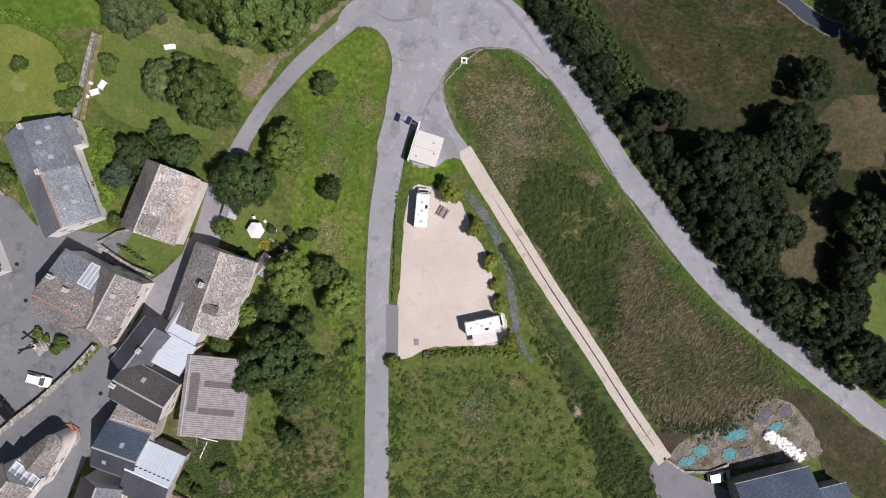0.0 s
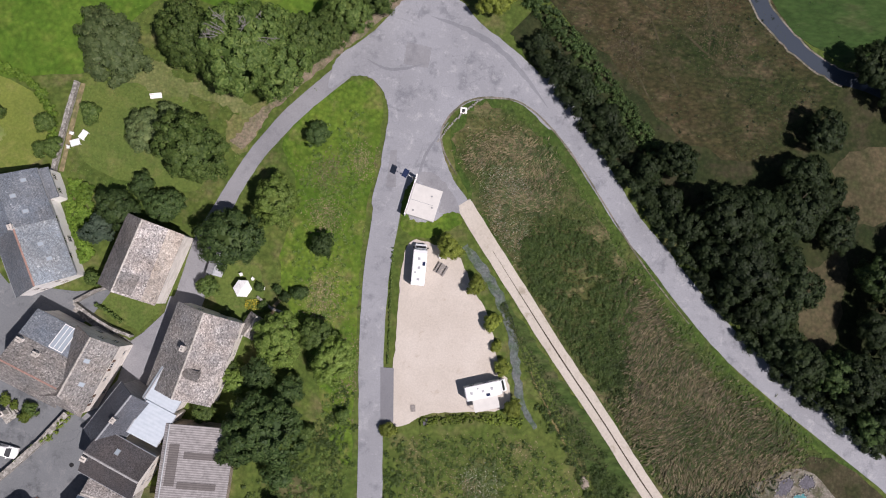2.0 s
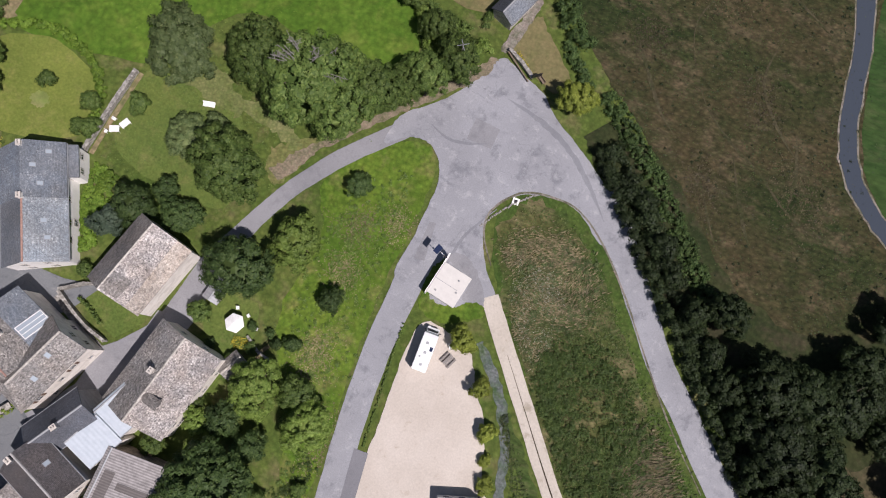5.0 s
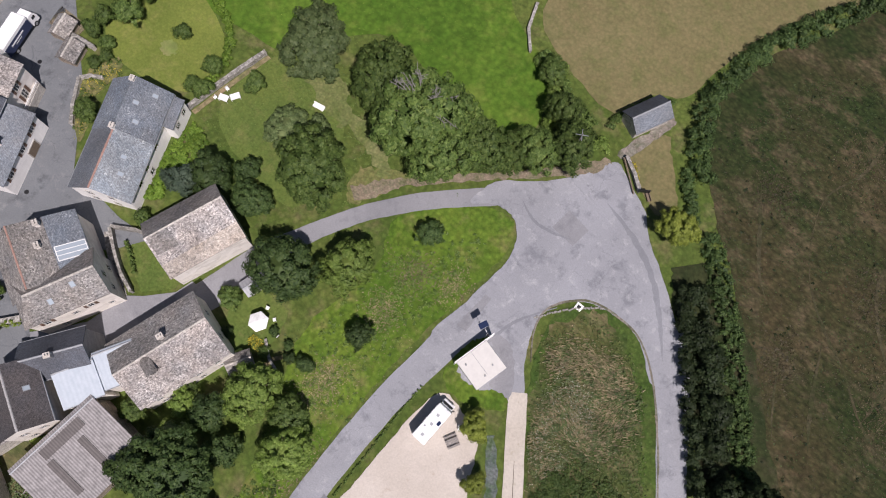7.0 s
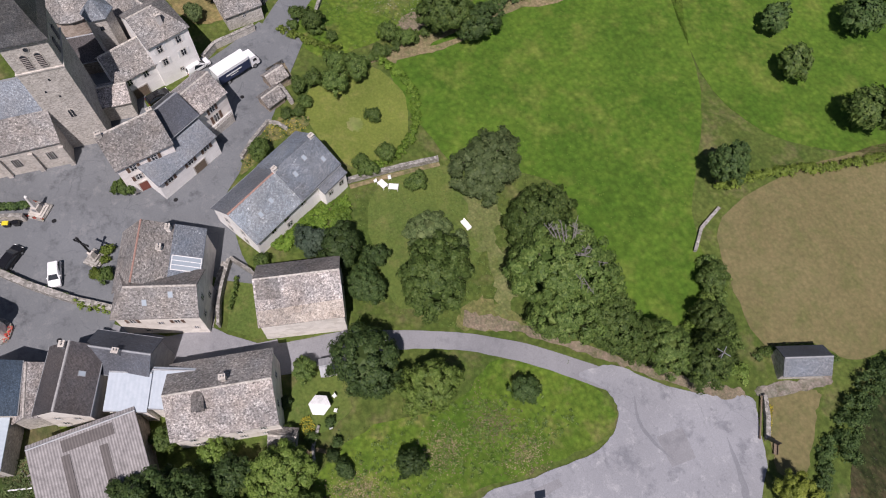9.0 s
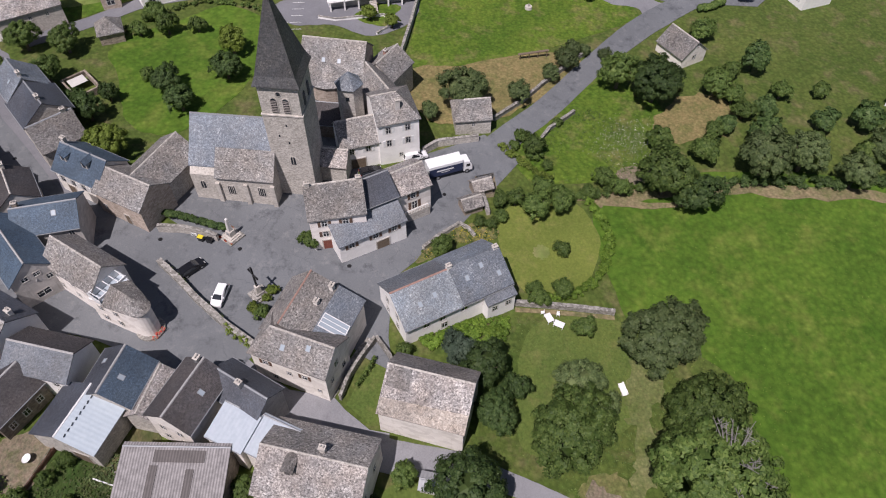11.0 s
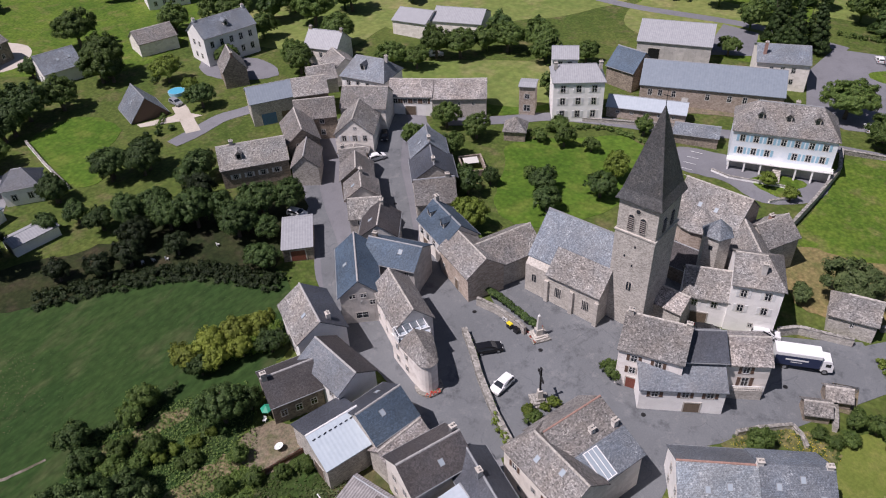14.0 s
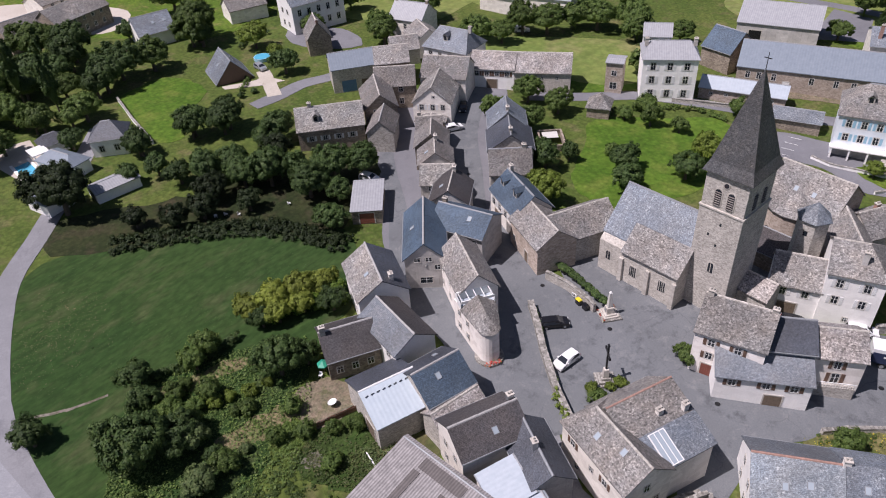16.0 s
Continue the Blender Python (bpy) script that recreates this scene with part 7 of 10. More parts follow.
house("long stone farm range with a grey metal roof", (-171.8, -21.6), 103, 33.0, 12.0, 5.2, 9.0, PALE_PANEL, BRICK_STONE, ratio=0.55, roof2=GREY_SHEET, name="farm_range", category="barn", wins=[("y-", x, 3.2, 1.0, 1.6, "") for x in (-14, -11.6, -8.4, -0.5, 4.5, 8, 11.4)], doors=[("y-", -5.6, 1.4, 2.4, WHITE_PAINT)])
house("low annexe with a rounded pale roof", (-154.9, -31.9), 101, 18.2, 6.0, 3.3, 4.9, ZINC, BRICK_STONE, name="annexe", category="annexe", wins=grid_of("y-", 5, 1, 3.2, 2.0, 2, 0.8, 0.6))
house("end barn with a blue slate roof", (-170.6, -42.0), 75, 8.0, 9.0, 5.4, 9.2, BLUE_SLATE, BROWN_STONE, name="barn", category="barn")
house("large grey metal farm shed", (-195.0, -37.3), 101, 19.3, 16.0, 6.0, 9.2, GREY_SHEET, GREY_RENDER, name="farm_shed", category="shed", doors=[("y-", -5, 3, 4, IRON)])
house("brick house with a small tower and slate roof", (-192.0, -9.4), 105, 12.5, 12.0, 7.2, 9.6, SLATE, CREAM, wins=grid_of("y-", 3, 2, 2.6, 2.2, 3, 0.9, 1.4), chim=[(-4.6, -3.5, 1.6, TERRACOTTA)])
house("low slate-roofed shelter by the forecourt", (-149.6, -18.6), 101, 9.6, 5.0, 2.8, 4.2, SLATE, BROWN_STONE, name="shelter_shed", category="shed")
house("pale farm shed with a grey roof", (-172.4, -108.4), 95, 11.0, 11.0, 4.6, 6.6, GREY_SHEET, CREAM, name="farm_shed", category="shed")
house("second pale farm shed", (-178.0, -96.5), 103, 15.0, 11.0, 5.0, 7.4, GREY_SHEET, CREAM, name="farm_shed", category="shed")
house("tall white house with slate roof and many windows", (-130.2, -145.4), 164, 15.9, 9.4, 8.0, 11.4, SLATE, WHITE, dormers=[("y-", 0, 0.3, SLATE)], chim=[(-7.4, 0, 0.6, WHITE), (7.4, 0, 0.6, WHITE)], wins=[("y-", -5.8 + i * 2.9, z, 1.0, 1.7, "") for i in range(5) for z in (2.2, 5.6)] + grid_of("x-", 2, 2, 3, 2.2, 3.4))
house("steep stone cottage with a tiled gable", (-118.6, -131.0), 55, 8.0, 6.0, 4.6, 8.6, LAUZE, BROWN_STONE, ridge=S, chim=[(3.8, 0, 0.5, TERRACOTTA)])
house("grey-roofed house beyond the trees", (-142.2, -118.2), 100, 10.1, 8.6, 5.0, 8.4, GREY_SHEET, CREAM, chim=[(4.8, 0, 0.6, BROWN_STONE), (-4.6, 0, 0.6, BROWN_STONE)], wins=grid_of("y-", 3, 1, 2.8, 3, 2))
house("stone-tiled house in the upper street", (-134.4, -108.0), 60, 9.0, 7.6, 4.4, 7.0, LAUZE, CREAM, ridge=S)
house("low house with stone tiles at the bend", (-127.0, -108.4), 140, 7.0, 6.6, 4.0, 6.4, LAUZE, S, ridge=S)
house("timber chalet with a steep blue roof", (-94.6, -138.4), 68, 10.6, 8.6, 0.7, 5.4, SLATE, SHUTTER, name="chalet", category="chalet", lights=[("y+", -1.5, 0.6), ("y+", 1.2, 0.6), ("y-", 0, 0.5)])
house("white bungalow with a dark slate roof", (-96.4, -172.5), 165, 10.0, 8.6, 3.8, 7.4, SLATE, WHITE, lights=[("y-", 0, 0.5), ("y-", 3, 0.5)], wins=grid_of("x-", 2, 1, 3))
house("stone farmhouse with brown roofs", (-87.4, -197.0), 12, 18.0, 9.0, 5.4, 8.6, LAUZE, BROWN_STONE, ridge=S, name="farmhouse", category="farmhouse", wins=grid_of("y+", 5, 2, 3.0))
house("farm barn with a weathered tiled roof", (-74.0, -200.0), 0, 12.0, 9.0, 4.4, 7.4, DARK_LAUZE, BROWN_STONE, name="barn", category="barn")
house("pale farm building behind the barn", (-92.0, -214.0), 8, 16.0, 9.0, 5.4, 8.0, LAUZE, CREAM, name="farmhouse", category="farmhouse", wins=grid_of("y+", 4, 2, 3.2))
house("far white house with a dark roof", (-150.0, -192.0), 150, 13.0, 9.0, 5.6, 8.8, DARK_SLATE, WHITE, wins=grid_of("y-", 4, 2, 2.8))
house("cream cottage with stone tiles near the trees", (-122.6, -166.0), 160, 11.0, 8.0, 3.8, 6.4, LAUZE, CREAM, ridge=S)
house("modern white house with a hipped dark roof", (-57.4, -129.4), 140, 7.0, 6.6, 4.0, 6.4, DARK_SLATE, WHITE, hip=(2.9, 2.9), wins=grid_of("y-", 2, 1, 3))
house("low modern house with a blue-grey roof beside a pool", (-46.6, -129.4), 100, 9.6, 5.0, 2.8, 4.2, PALE_PANEL, WHITE, hip=(2.4, 2.4))
house("low wing of the modern house under a blue-grey roof", (-38.4, -119.4), 100, 6.0, 5.6, 2.8, 4.0, PALE_PANEL, WHITE, hip=(2.4, 2.4))
house("long low garage with a grey sheet roof", (-48.5, -114.4), 173, 8.6, 4.4, 2.3, 3.1, GREY_SHEET, WHITE, name="garage", category="garage", doors=[("x-", 0, 2.4, 2.0, IRON)])
house("small dark-roofed annex behind the pool", (-49.4, -139.4), 170, 5.0, 4.2, 2.4, 3.8, DARK_SLATE, WHITE, hip=(1.6, 1.6), name="annex", category="annex")
low_wall([(-69.9, -148.5), (-66.2, -136.2), (-63.1, -123.9)], 0.35, 0.9, WHITE, "long white garden wall beside the pasture", name="garden_wall")
house("white cottage with a stone-tiled roof in the gardens", (-126.2, 67.3), 28, 7.8, 7.0, 2.9, 5.8, LAUZE, CREAM, ridge=S, wins=[("x+", 0, 2.0, 1.0, 1.0, ""), ("x+", 0.4, 4.6, 0.6, 0.6, "")])
house("white bungalow with blue-grey slates behind the trees", (-106.8, 114.5), 35, 13.0, 9.0, 3.6, 7.0, SLATE, WHITE, chim=[(5, 0.6, 0.6, WHITE)], wins=grid_of("y-", 4, 1, 2.8), lights=[("y-", 2, 0.5)])
house("cream house with a terrace by the road", (-153.0, 104.0), 20, 15.0, 9.0, 5.0, 7.4, GREY_SHEET, WHITE, wins=grid_of("y-", 5, 1, 2.4, 2.4, 3, 1.2, 1.6, "w"))
house("small slate-roofed stone hut by the junction", (-3.2, 71.2), 66, 6.8, 4.0, 2.8, 4.3, GREY_SLATE, STONE, roof2=DARK_SLATE, name="hut", category="hut")
house("modern house with a flat blue-grey roof", (66.0, -38.0), 16, 13.0, 12.0, 4.4, 6.6, BLUE_SLATE, COPING, ratio=0.6)
house("slate-roofed wing of the modern house", (75.4, -38.0), 16, 7.0, 8.0, 3.6, 5.2, BLUE_SLATE, COPING)
house("low stone outhouse roofed with mossy tiles", (-25.4, -0.8), 60, 3.4, 2.2, 2.0, 2.7, LAUZE, S, ridge=S, name="outhouse", category="outhouse")
house("garden lean-to with a pale tin roof", (-31.9, 9.0), 76, 3.4, 2.0, 2.0, 2.6, GREY_SHEET, S, name="lean_to", category="lean-to")
for x, y, a in ((-81.2, 17.6, 110), (-85.4, 19.8, 108)):
    house("tiny stone-tiled garden shed on the roadside", (x, y), a, 3.4, 2.8, 1.9, 2.9, LAUZE, BROWN_STONE, ridge=S, name="garden_shed", category="shed")


# ---- trees ----
def grove(spots, mat=None, label="", group="", kind="", lean=1.0):
    for x, y, r in spots:
        tree(x, y, r, mat, label, kind, group, lean)


grove([(-17, 32, 2.2), (-15, 13, 2.2), (-18, 5, 1.3)], DEEP, "small dark green tree standing alone in grass", "meadow trees")
grove([(-22.6, 19.6, 4.4)], WALNUT, "open-crowned walnut tree on the grass slope", "meadow trees")
grove([(6.2, 14, 2.4), (11, 8, 1.8), (14, 2, 1.7), (15, -2, 1.1), (16, -5.4, 1.5), (18, -12, 1.7), (-2.2, -16.4, 1.5)], YELLOWISH, "young bright green tree beside the parking gravel", "parking trees")
grove([(-20.5, -2.5, 4.3), (-11.6, -5.6, 3.8), (-27, -10, 2.2)], WALNUT, "leafy green tree on the bank above the lane", "bank trees")
grove([(-15, -1.5, 3.0), (-9.8, -14.6, 1.4), (-15.4, -17.6, 1.6)], LEAF, "small tree on the grassy bank", "bank trees")
grove([(-21.2, -16.6, 6.0), (-25.4, -19.6, 3.6), (-18.4, -10.8, 2.6), (-23.4, -8.4, 3.0), (-18.8, -24, 2.6), (-19.1, -29.9, 2.2)], DEEP, "dense dark green tree on the bank", "bank trees")
grove([(-51, 43.4, 6.4)], OLIVE, "wide dusty green tree at the meadow's edge", "garden trees")
grove([(-38.6, 46.4, 5.6), (-20.2, 46.8, 5.4), (-23.4, 41.8, 5.2)], LEAF, "green spreading tree beside the old oak", "garden trees")
oak = tree(-29.6, 44.8, 8.0, LEAF, "huge old oak with bare grey branches in its crown", "", "garden trees")
rng_o = random.Random(8)
for k in range(17):
    a = radians(rng_o.uniform(-60, 210))
    q = rng_o.uniform(1.6, 5.6)
    x, y = q * math.cos(a), q * math.sin(a)
    z = 7.2 + 6.4 * math.sqrt(1 - (q / 8.2) ** 2) + rng_o.uniform(0.0, 0.6)
    bm = bmesh.new()
    tip = (x * 1.22 + rng_o.uniform(-0.5, 0.5), y * 1.22 + rng_o.uniform(-0.5, 0.5), z + rng_o.uniform(-0.2, 0.5))
    tube(bm, (x * 0.7, y * 0.7, z - 1.0), tip, 0.07, 0.03, 5)
    for _ in range(5):
        f = rng_o.uniform(0.35, 0.9)
        c = Vector((x * 0.7, y * 0.7, z - 1.0)).lerp(Vector(tip), f)
        tube(bm, c, c + Vector((rng_o.uniform(-0.9, 0.9), rng_o.uniform(-0.9, 0.9), rng_o.uniform(0.1, 0.6))), 0.05, 0.03, 4)
    part("dead_branch", bm, DEADWOOD, oak, "bare bleached dead branch", m=oak.matrix_basis.to_3x3().inverted().to_4x4())
grove([(-34, 43.5, 4.4), (-36.6, 27.2, 6.2)], LEAF, "large green spreading tree", "garden trees")
grove([(-45, 30, 3.6), (-41.6, 33, 2.6)], OLIVE, "thin-leaved brownish fruit tree", "garden trees")
grove([(-48, 17, 3.6), (-41, 18, 3.2), (-29, 13, 5.2), (-45, 21, 2.2)], DEEP, "dark green tree beside the barn", "garden trees")
grove([(-51, 13.5, 2.9)], BLUISH, "grey-green bushy tree behind the barn", "garden trees")
grove([(-13, 53, 4.2), (-9, 57, 4.2), (-16, 50, 3.4), (-14, 62, 3.2), (-20, 67, 2.6)], LEAF, "hedgerow tree beside the junction", "hedgerow trees")
grove([(-35, 80, 3.4)], DEEP, "tall dark tree in the hedge", "hedgerow trees", "tall")
grove([(11.6, 57.6, 3.4)], YELLOWISH, "bright yellow-green tree at the junction", "hedgerow trees")
grove([(-79.3, 28.8, 2.7), (-80.7, 33.3, 2.6), (-84.1, 30.8, 2.2), (-81.9, 25.6, 1.8), (-81.8, 22.8, 1.7), (-86.5, 42.2, 2.0), (-84.2, 44.8, 1.9), (-83.9, 39, 1.6), (-94.4, 30.4, 2.4), (-100.1, 67.1, 2.0)], LEAF, "garden tree behind the sheds", "garden trees")
grove([(-70.9, 32.2, 1.6), (-60.6, 26.8, 1.8), (-62.4, 30.8, 1.8), (-55, 33, 2.0), (-71, 12, 1.9), (-63, 26.5, 1.5), (-66, 15.5, 1.2), (-32, -15, 1.9), (-28.5, -8, 1.5), (-33, 5.2, 1.9), (-26, 0, 1.3), (-24, 2.5, 1.0), (-52, 5.5, 1.5), (-57.5, -13.5, 1.3), (-59.5, -16, 1.4), (-73, -9.6, 1.9)], None, "rounded garden shrub with dense leaves", "garden shrubs")
grove([(-60.2, -17.3, 1.1), (-62.2, -15.6, 0.8), (-63.6, -14.8, 1.1)], BRIGHT, "yellow-green shrub beside the wayside cross", "cross shrubs", "shrub")
# Cloud shade over the eastern trees is painted into their SHADE leaves.
grove([(27.4, 44.6, 2.3), (32.2, 38.6, 2.6), (34.6, 34.2, 2.2), (39.2, 29.6, 2.9), (43.4, 24.8, 2.6), (46.6, 20.2, 3.2), (50.4, 15.6, 3.0), (54, 10.4, 3.4), (58, 5.8, 3.2), (62.4, 1.4, 3.4)], SHADE, "roadside tree in cloud-shade colours rising from the hedge", "roadside trees")
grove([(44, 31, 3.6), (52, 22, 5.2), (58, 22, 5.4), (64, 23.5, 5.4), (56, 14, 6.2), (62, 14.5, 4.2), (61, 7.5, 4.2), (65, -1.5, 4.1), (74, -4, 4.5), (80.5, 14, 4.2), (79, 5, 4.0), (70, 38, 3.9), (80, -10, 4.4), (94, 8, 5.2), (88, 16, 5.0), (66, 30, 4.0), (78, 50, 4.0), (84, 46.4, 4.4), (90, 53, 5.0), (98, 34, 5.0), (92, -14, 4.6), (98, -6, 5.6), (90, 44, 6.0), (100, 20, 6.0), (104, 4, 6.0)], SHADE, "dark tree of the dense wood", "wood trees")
grove([(-115.6, -73.1, 2.9), (-125.6, -70.1, 3.4), (-125, -61.9, 3.4), (-114.8, -62.5, 3.0)], LEAF, "clipped street tree on the small square", "square trees")
grove([(-104.1, -52.1, 2.9), (-112.4, -39.4, 3.4), (-116.9, -28.7, 3.4), (-107, -36, 3.0)], DEEP, "dark garden tree behind the church", "church garden trees")
grove([(-94, -46, 3.6), (-125.3, -28.6, 3.0)], BRIGHT, "bright yellow-green tree in the garden", "church garden trees")
grove([(-137, -46.7, 2.6), (-131, -48.8, 2.0), (-131.8, -43.1, 2.5), (-132.8, -37, 2.1), (-145.8, -29.5, 2.4), (-116.8, -44.4, 1.6)], None, "low green bush in the church garden", "garden shrubs")
grove([(-152.2, 40, 4.7), (-149.6, 50.4, 4.9)], DEEP, "round clipped dark tree", "round trees")
grove([(-155.4, 33.4, 2.3), (-154.6, 46, 2.6)], PURPLE, "purple-leaved tree between round trees", "round trees")
grove([(-109, 18, 4.8)], OLIVE, "dusty olive tree on the dry slope", "field trees")
grove([(-105, 11.5, 2.0), (-110, 29.5, 2.6), (-121, 41, 2.6), (-117, 37, 2.0), (-125, 43, 2.0)], OLIVE, "scrubby bush along the road wall", "field trees")
grove([(-114.6, 50.6, 4.2), (-84.5, 52.6, 5.2)], LEAF, "green tree beside the gardens", "field trees")
grove([(-110.3, 57, 5.5), (-81, 57.8, 4.2)], DEEP, "large dark walnut tree over the gardens", "field trees")
grove([(-112.5, 70.7, 3.6), (-110, 74, 2.4), (-105, 74.4, 2.4), (-131.9, 73.6, 3.0), (-149, 88.5, 3.4), (-111.6, 84.7, 2.3), (-118, 76, 2.2)], LEAF, "orchard tree in the allotments", "orchard trees")
grove([(-88.9, 72.3, 5.0), (-90.3, 80.6, 4.4), (-86, 89, 3.6), (-92, 98, 4.4)], OLIVE, "tree in the overgrown hedge above the meadow", "hedgerow trees")
grove([(-69.7, -82.2, 4.2), (-76.9, -82.9, 3.8), (-81, -79, 3.6), (-64.9, -71.7, 3.2), (-67.7, -91.1, 4.2), (-64.4, -95, 3.6), (-72, -77, 2.6)], DEEP, "dark tree of the wood beside the pasture", "wood trees")
# SHADE here puts the western cloud's shade into the leaf colour.
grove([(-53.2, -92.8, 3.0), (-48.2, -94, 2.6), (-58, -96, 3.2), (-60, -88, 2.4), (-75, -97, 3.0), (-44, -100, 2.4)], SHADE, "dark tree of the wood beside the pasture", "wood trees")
grove([(-70.8, -119.4, 3.7), (-77, -115.6, 4.2), (-79.9, -102.6, 3.6), (-103.4, -127.1, 3.7), (-58.8, -121.8, 3.2), (-61.7, -103.1, 3.4), (-66.2, -101, 3.4)], DEEP, "dark tree above the sunlit meadow", "wood trees")
grove([(-69.7, -118.7, 3.4), (-75.0, -114.8, 3.8), (-59.2, -121.4, 3.0), (-56.8, -112.2, 2.6), (-76.7, -103.6, 2.6), (-57.7, -106.0, 3), (-61.1, -101.5, 3), (-65.8, -98.6, 3.4), (-68.5, -93.2, 3), (-71.9, -88.7, 3), (-74.6, -83.5, 3.2), (-51.6, -114.2, 2.4)], DEEP, "dark tree of the wood above the pasture", "wood trees")
grove([(-48.9, -154.8, 4), (-51.5, -147.1, 3.6), (-56.7, -144.4, 3), (-57.3, -165.9, 4), (-63.0, -158.2, 4), (-41.6, -144.9, 3.5)], LEAF, "tree in the gardens beyond the pasture", "far trees")
grove([(-55.3, -163.7, 2.0), (-57.4, -150.8, 1.8)], DEEP, "slim tall columnar tree", "far trees", "poplar")
grove([(-88.3, -125.7, 0.9), (-91.6, -125.2, 0.9), (-86.4, -127.6, 0.8)], DEEP, "low round bush beside the chalet drive", "far shrubs", "shrub")
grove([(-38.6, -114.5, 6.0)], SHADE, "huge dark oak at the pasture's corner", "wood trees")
grove([(-41.4, -65.3, 2.6), (-45.3, -64, 2.8), (-48.8, -62.4, 2.8), (-52.4, -60.6, 2.6), (-43.6, -61.4, 2.2), (-47.4, -60.0, 2.2)], YELLOWISH, "bright yellow-green bush below the houses", "village bushes")
grove([(-50.5, -56.8, 2.4), (-36.8, -53.2, 3.6), (-40.4, -51.8, 2.2), (-41.4, -62.6, 1.8), (-16.2, -56, 4.4), (-20.6, -54, 3.4), (-21.4, -62.6, 2.4), (-23.4, -67.6, 2.6), (-9.2, -69.6, 2.6)], DEEP, "dark bush in the overgrown gardens", "village bushes")
grove([(-32.8, -64.7, 2.2), (-30, -63.6, 2.0), (-28.2, -58, 1.8), (-22.7, -55.9, 2.4), (-29.8, -52, 1.4), (-22.2, -46.8, 2.0), (-25.4, -62, 1.6)], LEAF, "leafy bush in the overgrown gardens", "village bushes")
grove([(-27.6, -56.2, 1.1), (-31.8, -54.1, 1.2), (-34.4, -53.4, 0.9), (-29.6, -55.4, 1.0)], BRIGHT, "yellow-green garden plants in a row", "village bushes")

grove([(-102.8, -161.2, 6.4), (-84.8, -155.3, 5.0), (-60.1, -144.6, 3.9), (-50.4, -148.5, 3.1), (-131, -119, 3.9), (-125.1, -140.2, 3.0), (-50, -170, 6), (-44, -160, 5)], LEAF, "large green tree behind the scattered houses", "far trees")
grove([(-75.7, -177.2, 5.2), (-77.1, -157.4, 5.8), (-57.9, -167.7, 4.2), (-51.7, -135.8, 2.8), (-92, -178, 3.0), (-66, -168, 4.4), (-68, -153, 3.6)], DEEP, "darker tree behind the scattered houses", "far trees")
grove([(-109.1, -145.4, 4.0), (-107.4, -134.9, 2.2)], BRIGHT, "bright yellow-green tree beside the chalet", "far trees")
grove([(-146.8, -100, 4.2), (-149.5, -94, 3.7), (-161.4, -87.3, 5.0), (-158, -93, 4.4), (-134.7, -123.8, 3.8), (-176, -56, 3.6), (-150, -121, 5.2), (-172, -78, 5), (-176, -70, 5)], LEAF, "green field-edge tree on the upper meadow", "far trees")
grove([(-178, 9, 6.2), (-167, 18, 4.4), (-216, 17, 4.9), (-239, 29, 5.2), (-201, -24, 3.2), (-194.6, 29.4, 2.6), (-197.4, 34.4, 2.4), (-199.6, 42.4, 2.6), (-201, 46.4, 2.6), (-182, 58, 2.4), (-230, 54, 5), (-196, 72, 6)], LEAF, "tree beside the car park", "car park trees")
grove([(-134, -170, 5.1), (-124, -138, 3.6), (-159, -137, 7.0), (-144, -158, 7.4), (-165, -150, 7), (-175, -135, 6), (-160, -172, 7), (-112, -185, 6), (-70, -185, 6.5), (-100, -160, 5)], LEAF, "broad tree near the far farm", "far trees")


grove([(-209.7, -9.2, 3.8), (-216, -4.4, 4.2), (-218, -14.6, 3.8), (-239, 11.7, 4.0), (-240, 17, 3.6), (-245, 31, 3.6)], DEEP, "tall dark conifer beyond the car park", "conifers", "conifer")
grove([(-107, -55.6, 2.2), (-109.6, -50, 2.0)], DEEP, "dark tree in a walled garden", "church garden trees")


def strewn(poly, count, r0, r1, seed, gap=0.75, clear=()):
    """Places for trees on a piece of ground, clear of the houses and of one another."""
    rng = random.Random(seed)
    xs, ys = [p[0] for p in poly], [p[1] for p in poly]
    done = []
    for _ in range(count * 30):
        x, y, r = rng.uniform(min(xs), max(xs)), rng.uniform(min(ys), max(ys)), rng.uniform(r0, r1)
        if len(done) >= count:
            break
        if not inside(poly, x, y) or any(math.hypot(x - a, y - b) < (r + c) * gap for a, b, c in done) or any(math.hypot(x - a, y - b) < c + r * 0.8 for a, b, c in HOUSES):
            continue
        if any(inside(c, x, y) for c in clear):
            continue
        done.append((x, y, r))
    return done


CLEARING = [(72, 36), (86, 40), (94, 32), (86, 22), (80, 21), (79, 8), (92, 0), (90, -14), (82, -12), (80, 0), (73, -3), (66, 0), (63, 8), (64, 16), (72, 20)]
# The SHADE share of this wood carries cloud shade in its colour.
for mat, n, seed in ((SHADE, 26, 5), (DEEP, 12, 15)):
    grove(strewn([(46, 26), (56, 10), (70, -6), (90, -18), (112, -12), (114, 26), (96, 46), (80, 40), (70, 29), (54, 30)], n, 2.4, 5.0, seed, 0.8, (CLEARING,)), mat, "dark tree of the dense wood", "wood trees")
PLOT = [(-24, -75), (-18.9, -66.4), (-15.4, -62.4), (-10.4, -57.6), (-3, -57), (-3, -76)]
GARDENS = [(-8, -72), (-22, -68), (-36, -60), (-34, -50), (-12, -42), (-7, -54)]
for mat, n, seed in ((DEEP, 4, 6), (LEAF, 6, 16), (OLIVE, 4, 26)):
    grove(strewn(GARDENS, n, 0.9, 2.4, seed, 0.8, (PLOT,)), mat, "bushy plant in the overgrown gardens", "village bushes")

